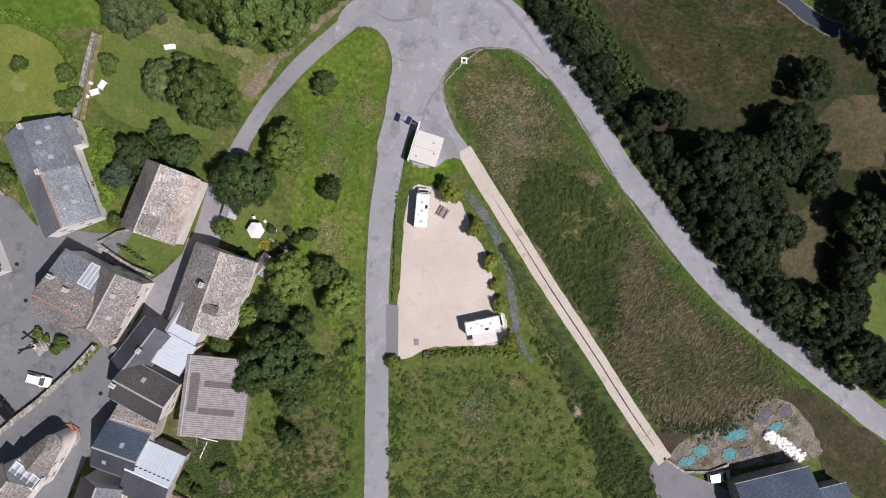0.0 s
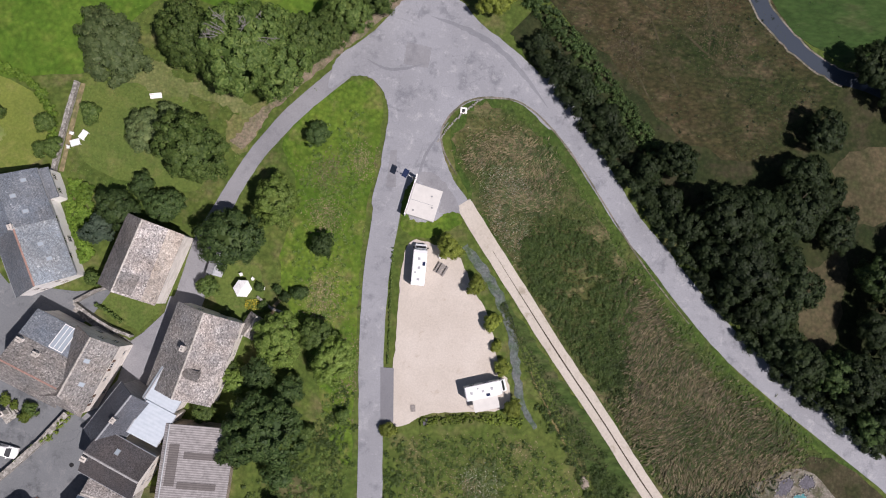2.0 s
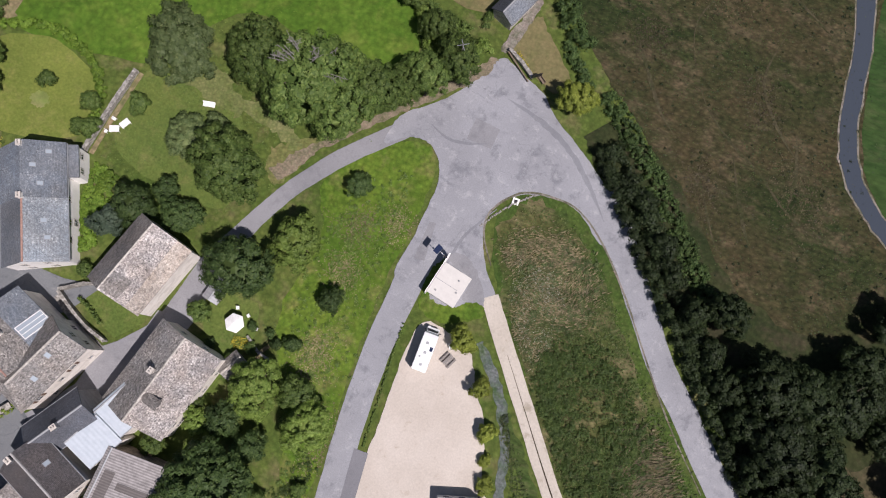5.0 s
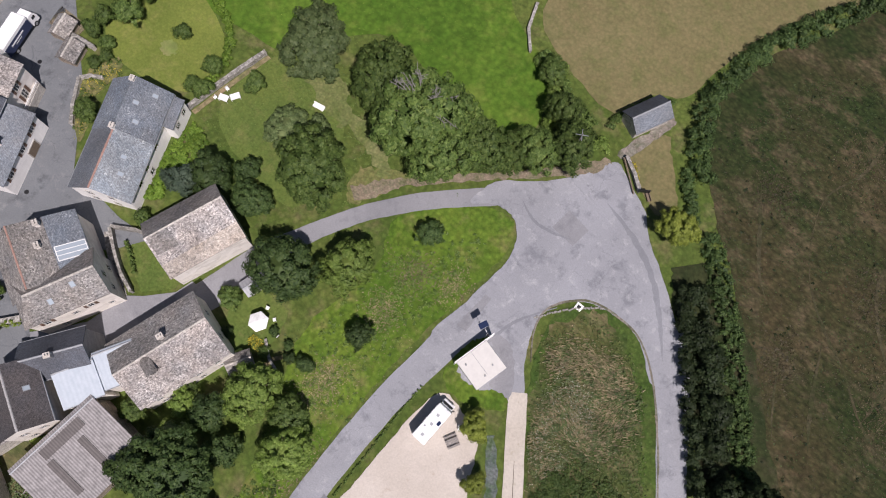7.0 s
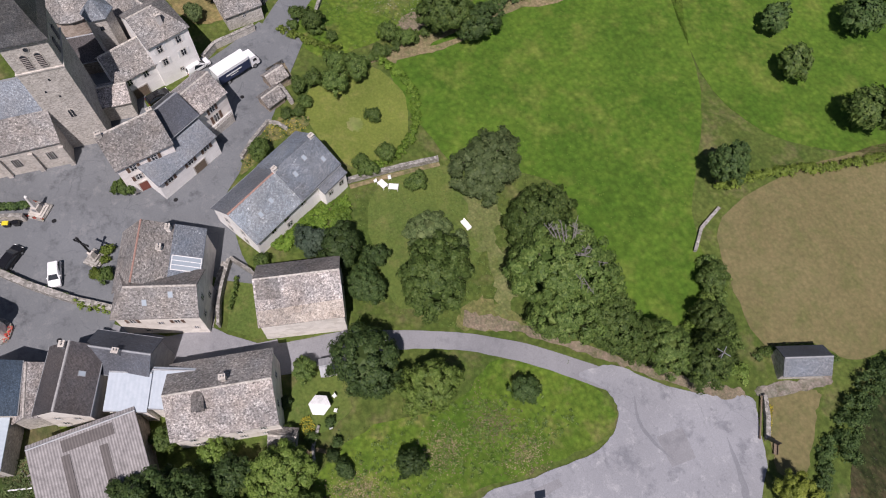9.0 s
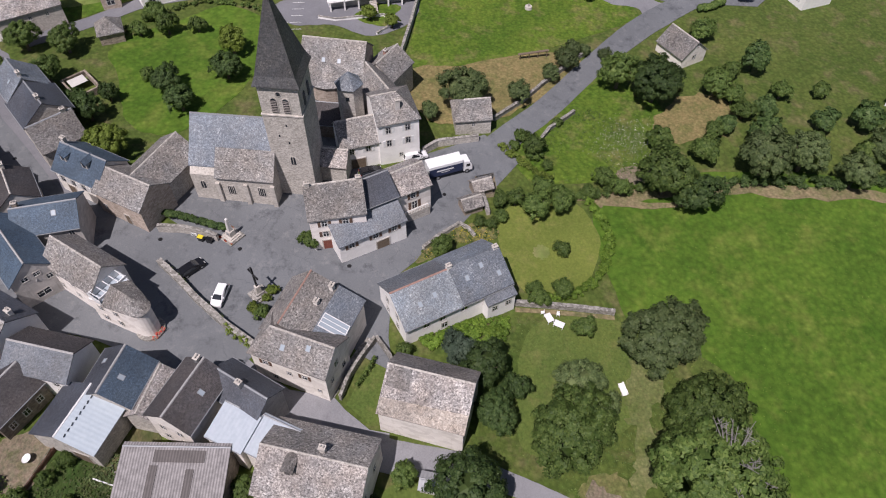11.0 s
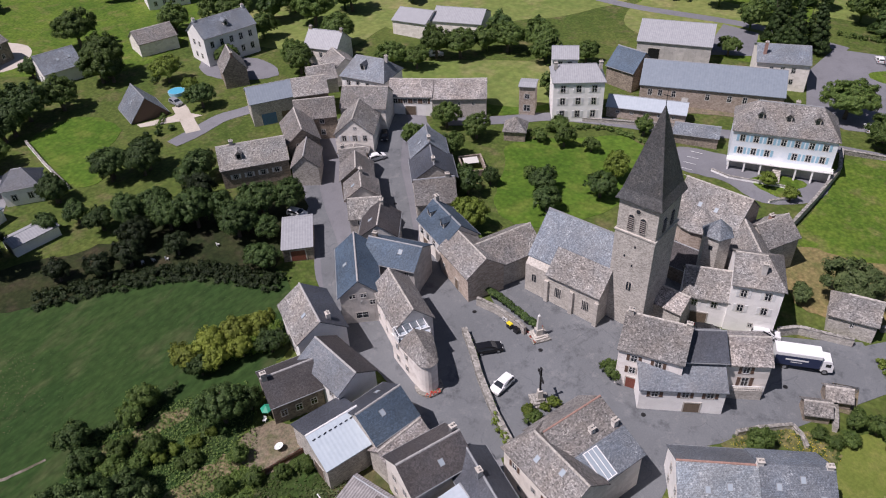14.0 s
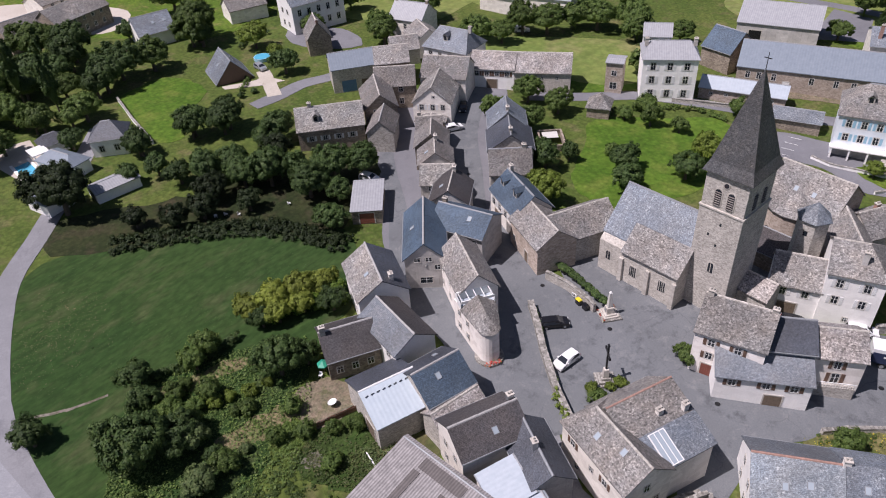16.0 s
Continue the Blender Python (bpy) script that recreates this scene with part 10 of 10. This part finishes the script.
low_wall([(-54.6, 1.4), (-51.4, 3.4), (-47.6, 4.6)], 0.4, 1.1, COPING, "low garden wall in front of the barn")
lane("stair_path", [(-45.4, -4.9), (-48.6, -3.3), (-51.8, -1.6), (-54.8, 0.4)], 1.0, 0.16, COPING, "pale stone steps beside the corner house", "steps")
low_wall([(-25.2, 4.0), (-22.8, 2.2), (-20.6, 1.6)], 0.3, 0.6, COPING, "low stone edge of the terrace garden")
lane("bank_path", [(-20.6, 4.6), (-22.5, 2.2), (-22.3, -1.2)], 0.6, 0.1, STRAW, "narrow earth path up the bank", "path")

low_wall([(-71.9, 9.0), (-74.3, 11.5), (-77.2, 15.4)], 0.45, 0.8, STONE, "low terrace wall of beige stone beside the road")
low_wall([(-77.2, 15.4), (-76.2, 16.8), (-74.5, 17.8)], 0.4, 0.7, STONE, "short terrace wall between flower beds")
low_wall([(-85.7, 19.5), (-82.3, 20.2), (-79.5, 20.6)], 0.6, 1.0, DRESSED, "pale stone wall beside the small shed")
thicket("garden_flowers", [(-69.2, 7.6), (-73.3, 10.4), (-77.2, 15.4), (-77.2, 19.4), (-75.4, 22.2), (-73.5, 20.0), (-73.1, 14.1), (-70.4, 10.8)], 70, 0.2, 0.5, LEAF, "leafy plants in the terraced garden", 95, 22, 0.13, 0.7, 0.4, 0.3)
weeds("garden_blooms", [(-69.2, 7.6), (-73.3, 10.4), (-77.2, 15.4), (-77.2, 19.4), (-75.4, 22.2), (-73.5, 20.0), (-73.1, 14.1), (-70.4, 10.8)], 150, 0.14, 0.6, YELLOW_BLOOM, "orange and yellow blooms in the terraced garden", 96, 0.4, 0.3)
grove([(-72.4, 12.3, 1.5), (-77.4, 18.8, 1.2), (-76.9, 20.9, 1.3), (-78.4, 22.6, 1.4)], LEAF, "green shrub in the terraced garden", "garden shrubs", "shrub")

# ---- the square ----
low_wall([(-69.4, -33.0), (-66, -29.6), (-62.4, -26.4), (-57.4, -21.2), (-53.6, -16.4)], 0.8, 1.3, COPING, "old stone retaining wall along the square")
cr = new("wayside_cross")
cr.matrix_basis = pose(-63.1, -16.8, gz(-63.1, -16.8) + 0.08, 0, 0, 40)
tagged(cr, "dark iron wayside cross on a stepped stone plinth", "cross")
for i, (a, z) in enumerate(((1.35, 0.0), (1.0, 0.35), (0.65, 0.7))):
    part("step", boxed(-a, a, -a, a, z - (0.5 if i == 0 else 0), z + 0.35), COPING, cr)
part("plinth", boxed(-0.42, 0.42, -0.42, 0.42, 1.05, 2.5, top=(0.85, 0.85), bevel=0.03), DRESSED, cr)
bm = bmesh.new()
block(bm, -0.14, 0.14, -0.12, 0.12, 2.5, 6.9)
block(bm, -1.15, 1.15, -0.1, 0.1, 5.3, 5.58)
for s in (-1, 1):
    block(bm, s * 1.15 - 0.1, s * 1.15 + 0.1, -0.12, 0.12, 5.22, 5.66)
block(bm, -0.22, 0.22, -0.14, 0.14, 6.8, 7.0)
part("cross", bm, IRON, cr, "dark iron cross")
mo = new("war_memorial")
mo.matrix_basis = pose(-75.0, -22.6, gz(-75.0, -22.6) + 0.08, 0, 0, 50)
tagged(mo, "pale stone obelisk memorial on grey stone steps", "memorial")
for a, z in ((1.55, 0.0), (1.2, 0.22), (0.9, 0.44)):
    part("step", boxed(-a, a, -a, a, z - 0.2, z + 0.22, bevel=0.03), DRESSED if z else COPING, mo)
part("pedestal", boxed(-0.6, 0.6, -0.6, 0.6, 0.66, 1.7, top=(0.88, 0.88), bevel=0.03), DRESSED, mo)
for x, y in ((-1.3, 1.3), (1.3, -1.3), (-1.3, -1.3), (0, -1.35)):
    fm = np.random.default_rng(int(x * 10 + y * 3 + 60))
    fp = np.stack([fm.uniform(-0.25, 0.25, 24) + x, fm.uniform(-0.2, 0.2, 24) + y, fm.uniform(0.25, 0.5, 24)], 1)
    share("flowers", leaf_mesh("flowers", fp, np.tile((0.0, 0, 1), (24, 1)), 0.1, FLOWERS, fm), mo, Matrix(), "red flowers on the steps")
part("obelisk", boxed(-0.34, 0.34, -0.34, 0.34, 1.7, 4.4, top=(0.55, 0.55)), OFFWHITE, mo)
part("tip", boxed(-0.2, 0.2, -0.2, 0.2, 4.4, 4.75, top=(0.1, 0.1)), WHITE, mo)
part("plaque", boxed(-0.3, 0.3, -0.61, -0.55, 0.9, 1.5), LEAD, mo)
for x, y, c, l_ in ((-74.3, -27.4, YELLOW, "black wheeled bin with a yellow lid"), (-73.9, -26.0, BLACK_CAR, "black wheeled rubbish bin by the wall")):
    wb = new("wheeled_bin")
    wb.matrix_basis = pose(x, y, gz(x, y) + 0.08, 0, 0, 70) @ Matrix.Diagonal((0.75, 0.75, 0.9, 1))
    tagged(wb, l_, "bin", "wheeled bins")
    part("body", boxed(-0.55, 0.55, -0.4, 0.4, 0.08, 1.05, top=(1.12, 1.1)), BLACK_CAR, wb)
    part("lid", boxed(-0.66, 0.66, -0.48, 0.48, 1.05, 1.2, top=(0.9, 0.8)), c, wb)
    for s in (-0.45, 0.45):
        bm = bmesh.new()
        tube(bm, (s, -0.3, 0.09), (s, -0.2, 0.09), 0.09, 0.09, 8)
        part("wheel", bm, RUBBER, wb)
low_wall([(-76.4, -34.6), (-76.2, -30.6), (-75.2, -27.0), (-74.2, -24.6)], 0.5, 1.6, STONE, "churchyard wall of beige stone")
ba = new("notice_board")
ba.matrix_basis = pose(-75.0, -28.4, gz(-75, -28.4), 0, 0, 76)
tagged(ba, "small white notice board on the churchyard wall", "notice board")
part("panel", boxed(-0.5, 0.5, -0.3, -0.24, 0.7, 1.4), WHITE_PAINT, ba)
for i in range(3):
    part("text_bar", boxed(-0.4, 0.3, -0.315, -0.3, 0.85 + i * 0.16, 0.92 + i * 0.16), IRON, ba)

house("tiny white kiosk at the car park hedge", (-164.6, 58.4), 20, 2.6, 2.2, 2.2, 2.7, GREY_SHEET, WHITE, name="kiosk", category="kiosk", thick=0.08, ov=0.15)
gb = new("container")
gb.matrix_basis = pose(-159.8, 64.6, gz(-159.8, 64.6) + 0.12, 0, 0, 40)
tagged(gb, "green plastic waste container behind the hedge", "container")
part("body", boxed(-1.0, 1.0, -0.6, 0.6, 0.1, 1.2, top=(1.05, 1.1), bevel=0.04), GREEN_PLASTIC, gb)
part("lid", boxed(-1.08, 1.08, -0.7, 0.7, 1.2, 1.36, top=(0.95, 0.8)), GREEN_PLASTIC, gb)

# ---- walls and verges beyond the church ----
low_wall([(-104.2, 24.0), (-110, 30.6), (-116, 36.0), (-121.6, 41.6), (-127, 47.0)], 0.5, 1.0, COPING, "stone field wall along the climbing road")
low_wall([(-121, 5.4), (-136, 8.6), (-151.3, 11.4), (-160, 10.6)], 0.5, 1.6, STONE, "high stone wall between field and forecourt")
low_wall([(-160.5, 11), (-163.5, 26), (-166, 40), (-169, 54)], 0.5, 1.0, COPING, "long stone wall along the upper field")
low_wall([(-98.5, 20.5), (-97, 12.6), (-94.8, 9.8)], 0.5, 1.5, STONE, "stone wall beside the presbytery")
low_wall([(-30.6, 77.2), (-28.6, 72.0), (-25.6, 68.6)], 0.4, 0.6, COPING, "tumbled dry-stone wall of the dry pasture")
low_wall([(-95.6, 30.6), (-101.4, 34.6), (-106.5, 40.4)], 0.5, 0.9, COPING, "stone retaining wall of the vegetable garden")
low_wall([(-143.6, -47.1), (-149, -34), (-155, -21.2)], 0.4, 0.9, STONE, "low wall along the farm road")
low_wall([(-132.4, 1.0), (-136.5, 5.0), (-139.6, 2.5), (-137.6, -8.3), (-138.5, -12)], 0.35, 0.6, WHITE, "white kerb wall round the forecourt garden")
field("hotel_lawn", [(-135.5, 2.0), (-139.0, 4.4), (-143.5, 6.5), (-144.0, 1.0), (-139.5, -4)], 0.13, VIVID, "small lawn with round bushes", "lawn")
grove([(-138.0, -0.6, 1.8), (-135.2, 4.4, 1.8)], BRIGHT, "round clipped yellow-green bush", "forecourt bushes", "small")
st = new("outside_stair")
st.matrix_basis = pose(-143.6, 0.0, gz(-143.6, 0), 0, 0, 101)
tagged(st, "pale stone stair up to the house door", "stair")
for i in range(9):
    part("step", boxed(-0.8, 0.8, -3.0 + i * 0.3, 0.0, i * 0.2 - 0.4, i * 0.2 + 0.2), DRESSED, st)
for k in range(12):
    for s, x0, y0 in ((0, -181, 33.5), (1, -191.5, 30.5)):
        x, y = x0 - k * 0.28, y0 + k * 2.5
        tagged(part("bay_line", boxed(-2.3, 2.3, -0.06, 0.06, 0, 0.01), PAINT_LINE, m=pose(x, y, gz(x, y) + 0.115, 0, 0, 190)), "white painted parking bay line", "road marking", "bay lines", "structure")
for k in range(5):
    x, y = -144.4 + 2.6 * k, -17.6
    tagged(part("bay_line", boxed(-2.1, 2.1, -0.06, 0.06, 0, 0.01), PAINT_LINE, m=pose(x, y, gz(x, y) + 0.105, 0, 0, 90)), "white painted parking bay line", "road marking", "bay lines", "structure")

# ---- yards and back gardens ----
ds = new("satellite_dish")
ds.matrix_basis = pose(-37.3, -43.6, gz(-37.3, -43.6) + 0.1, 0, 0, 20)
tagged(ds, "white satellite dish lying in the earth yard", "satellite dish")
bm = bmesh.new()
bmesh.ops.create_uvsphere(bm, u_segments=18, v_segments=9, radius=0.75)
bmesh.ops.delete(bm, geom=[v for v in bm.verts if v.co.z > -0.2], context="VERTS")
for v in bm.verts:
    v.co.z = (v.co.z + 0.75) * 0.6
part("bowl", bm, WHITE_PAINT, ds, m=pose(0, 0, 0.5, 15, 0, 0))
bm = bmesh.new()
tube(bm, (0, 0, 0), (0, 0, 0.55), 0.05, 0.05, 8)
part("post", bm, STEEL, ds)
fn = new("fence")
fn.matrix_basis = pose(-35.8, -41.7, gz(-35.8, -41.7), 0, 0, -23)
tagged(fn, "brown board fence at the edge of the earth yard", "fence")
pk = mesh_of("board", boxed(-0.13, 0.13, -0.015, 0.015, 0, 1.0), RED_DOOR)
for k in range(25):
    share("board", pk, fn, pose(-3.6 + k * 0.3, 0, 0.05))
for z in (0.3, 0.8):
    part("rail", boxed(-3.75, 3.75, 0.015, 0.06, z, z + 0.08), WOOD, fn)
parasol(-40.6, -48.6, GREEN_PLASTIC, 0.9, "green parasol beside the low house")
garden_chair(-41.0, -47.2, 30, WHITE_PAINT, "white garden chair in the earth yard")
garden_chair(-39.8, -48.6, 110, WHITE_PAINT, "white garden chair in the earth yard")
garden_table(-41.6, -49.4, 20, GREY_WOOD, "grey garden table in the back yard")
for i, (x, y, a, L_) in enumerate(((-34.6, -32.2, 20, 4.2), (-34.0, -33.4, 70, 3.0), (-35.4, -31.0, 100, 2.6), (-33.2, -31.4, -10, 3.4))):
    tagged(part("scrap_beam", boxed(-L_ / 2, L_ / 2, -0.08, 0.08, 0, 0.16), WHITE_PAINT if i % 2 else GREY_WOOD, m=pose(x, y, gz(x, y) + 0.05 + 0.17 * i, 0, 0, a)), "weathered beam in a scrap heap behind the barn", "beam", "scrap beams")
weeds("weeds_scrap", [(-32, -30), (-38, -29), (-38, -33), (-34, -36)], 500, 0.22, 0.6, OLIVE, "brown weeds round the scrap heap", 41)
for x, y in ((-54.6, -91.5), (-56.1, -90.4), (-57.6, -88.5), (-65.4, -83.6)):
    garden_chair(x, y, x * 40 % 360, WHITE_PAINT, "white garden chair at the wood's edge")
pl = new("swimming_pool")
pl.matrix_basis = pose(-41.6, -137.0, gz(-41.6, -137.0) + 0.05, 0, 0, 82)
tagged(pl, "blue swimming pool with pale paving", "pool")
part("water", boxed(-4.4, 4.4, -1.5, 1.5, 0.02, 0.1), POOL, pl)
bm = bmesh.new()
for a in ((-5, 5, -2.1, -1.5), (-5, 5, 1.5, 2.1), (-5, -4.4, -1.5, 1.5), (4.4, 5, -1.5, 1.5)):
    block(bm, *a, -0.2, 0.16)
part("paving", bm, WHITE, pl)
pv = new("garden_pavilion")
pv.matrix_basis = pose(-45.2, -136.8, gz(-45.2, -136.8), 0, 0, 84)
tagged(pv, "white flat-roofed garden pavilion beside the pool", "pavilion")
for sx in (-1.7, 1.7):
    for sy in (-1.3, 1.3):
        part("post", boxed(sx - 0.08, sx + 0.08, sy - 0.08, sy + 0.08, -0.3, 2.4), WHITE_PAINT, pv)
part("roof", boxed(-2.1, 2.1, -1.7, 1.7, 2.4, 2.58, bevel=0.03), WHITE_PAINT, pv)
pb = new("paddling_pool")
pb.matrix_basis = pose(-105.5, -138.6, gz(-105.5, -138.6))
tagged(pb, "blue round paddling pool on the chalet lawn", "pool")
bm = bmesh.new()
tube(bm, (0, 0, 0), (0, 0, 0.8), 2.2, 2.2, 20)
part("wall", bm, BLUE_SHUTTER, pb)
bm = bmesh.new()
tube(bm, (0, 0, 0.75), (0, 0, 0.82), 2.05, 2.05, 20)
part("water", bm, POOL, pb)
cg = new("cold_store")
cg.matrix_basis = pose(-113.4, -56.4, gz(-113.4, -56.4), 0, 0, 40)
tagged(cg, "low ruined greenhouse walls with rubble", "ruin")
for a in ((-3.5, 3.5, -2.6, -2.2), (-3.5, 3.5, 2.2, 2.6), (-3.5, -3.1, -2.2, 2.2), (3.1, 3.5, -2.2, 2.2)):
    part("wall", boxed(*a, -0.5, 1.3), BROWN_STONE, cg)
part("canopy", boxed(-2.0, 0.6, -1.8, 1.4, 1.5, 1.56), OFFWHITE, cg)
pw = new("power_pole")
pw.matrix_basis = pose(-8.6, 57.4, gz(-8.6, 57.4))
tagged(pw, "wooden power pole with crossarms in the hedge", "power pole")
bm = bmesh.new()
tube(bm, (0, 0, 0), (0, 0, 9.5), 0.14, 0.1, 8)
part("post", bm, GREY_WOOD, pw)
for a in (0, 90):
    part("crossarm", boxed(-1.0, 1.0, -0.05, 0.05, 9.1, 9.2), STEEL, pw, m=pose(0, 0, 0, 0, 0, a + 30))
for i, (x, y) in enumerate(((-123, 60), (-144, 57.5))):
    sg = new("timber_rack" if i == 0 else "garden_fountain")
    sg.matrix_basis = pose(x, y, gz(x, y))
    if i == 0:
        sg.matrix_basis = pose(-124.5, 34.5, gz(-124.5, 34.5), 0, 0, 100)
        tagged(sg, "leaning wooden hay rack in the field", "rack")
        for k in range(4):
            part("post", boxed(-3 + k * 2, -2.85 + k * 2, -0.08, 0.08, 0, 1.6), WOOD, sg)
        part("rail", boxed(-3.4, 3.4, -0.3, 0.3, 1.5, 1.66), WOOD, sg)
    else:
        sg.matrix_basis = pose(-143.5, 36.0, gz(-143.5, 36.0))
        tagged(sg, "small pale stone well in the field", "well")
        bm = bmesh.new()
        tube(bm, (0, 0, 0), (0, 0, 0.7), 0.9, 0.8, 12)
        part("rim", bm, DRESSED, sg)
        bm = bmesh.new()
        tube(bm, (0, 0, 0.7), (0, 0, 1.3), 0.2, 0.12, 8)
        part("spout", bm, COPING, sg)

# ---- beside the hut and in the square ----
field("hut_path", [(-2.9, 63), (-2.4, 66.6), (-1.1, 70.6), (-0.4, 75), (1.2, 74.2), (0.3, 69.2), (-1.0, 64)], 0.1, RUBBLE, "stony strip in front of the hut", "path", ragged=0.2)
ib = new("information_board")
ib.matrix_basis = pose(4.2, 60.2, gz(4.2, 60.2) + 0.05, 0, 0, 35)
tagged(ib, "dark sign board on two posts beside the junction", "sign")
for s in (-0.7, 0.7):
    bm = bmesh.new()
    tube(bm, (s, 0, -0.2), (s, 0, 1.9), 0.05, 0.05, 8)
    part("post", bm, WOOD, ib)
part("panel", boxed(-0.9, 0.9, -0.06, 0.06, 0.8, 1.9, bevel=0.02), IRON, ib)
rl = new("timber_rail")
rl.matrix_basis = pose(0.7, 61.1, gz(0.7, 61.1) + 0.1, 0, 0, -40)
tagged(rl, "low dark timber rail at the edge of asphalt", "rail")
part("beam", boxed(-3.2, 3.2, -0.1, 0.1, 0.4, 0.6, bevel=0.02), WOOD, rl)
for s in (-2.8, 0, 2.8):
    part("post", boxed(s - 0.08, s + 0.08, -0.08, 0.08, -0.2, 0.4), WOOD, rl)
weeds("flowers_yellow", [(-0.6, 63.4), (3.2, 60.3), (3.6, 60.9), (0.2, 64.0)], 150, 0.14, 0.4, YELLOW_BLOOM, "yellow flowers along the low wall", 51)
for x, y in ((-74.6, -34.1), (-72.4, -21.0), (-68.6, -3.1), (-66.5, -9.3), (-84.4, 13.2), (-52.4, -24.6), (-93.6, -63.0), (-61.4, -38.2)):
    bm = bmesh.new()
    tube(bm, (0, 0, -0.05), (0, 0, 0.02), 0.36, 0.36, 20)
    tagged(part("manhole_cover", bm, IRON, m=pose(x, y, gz(x, y) + 0.1)), "round iron manhole cover in the asphalt", "manhole cover", "manhole covers")
for x, y, z, a, r in ((-77.1, -49.2, 6.6, -60, 0.55), (-63.4, -48.4, 4.6, 20, 0.4)):
    sd = new("satellite_dish")
    sd.matrix_basis = pose(x, y, gz(x, y) + z, 60, 0, a)
    tagged(sd, "white satellite dish fixed to a house", "satellite dish", "satellite dishes")
    bm = bmesh.new()
    tube(bm, (0, 0, -0.12), (0, 0, 0.05), r * 0.5, r, 20)
    part("bowl", bm, WHITE_PAINT, sd)
    bm = bmesh.new()
    tube(bm, (0, 0, -0.9), (0, 0, -0.1), 0.035, 0.035, 6)
    part("arm", bm, STEEL, sd)
wt = new("folding_table")
wt.matrix_basis = pose(5.1, 12.7, gz(5.1, 12.7) + 0.11, 0, 0, 30)
tagged(wt, "small white folding table on the gravel", "table")
part("tabletop", boxed(-0.6, 0.6, -0.45, 0.45, 0.68, 0.73, bevel=0.01), WHITE_PAINT, wt)
for x in (-0.5, 0.5):
    for y in (-0.36, 0.36):
        bm = bmesh.new()
        tube(bm, (x, y, 0), (x, y, 0.68), 0.02, 0.02, 6)
        part("leg", bm, STEEL, wt)
weeds("gravel_leaves", [(-1.4, 8), (2.6, 7.5), (3, 0), (1.2, -9), (-1.2, -12)], 700, 0.1, 0.02, BRACKEN_BLADES, "dry leaves scattered on the gravel", 52, 0.4, 0.8)
weeds("flowers_garden", [(-27.2, 1.8), (-24.8, 1.8), (-24.6, 3.6), (-27, 3.4)], 120, 0.16, 0.7, YELLOW_BLOOM, "yellow flowering shrub by the terrace", 53)
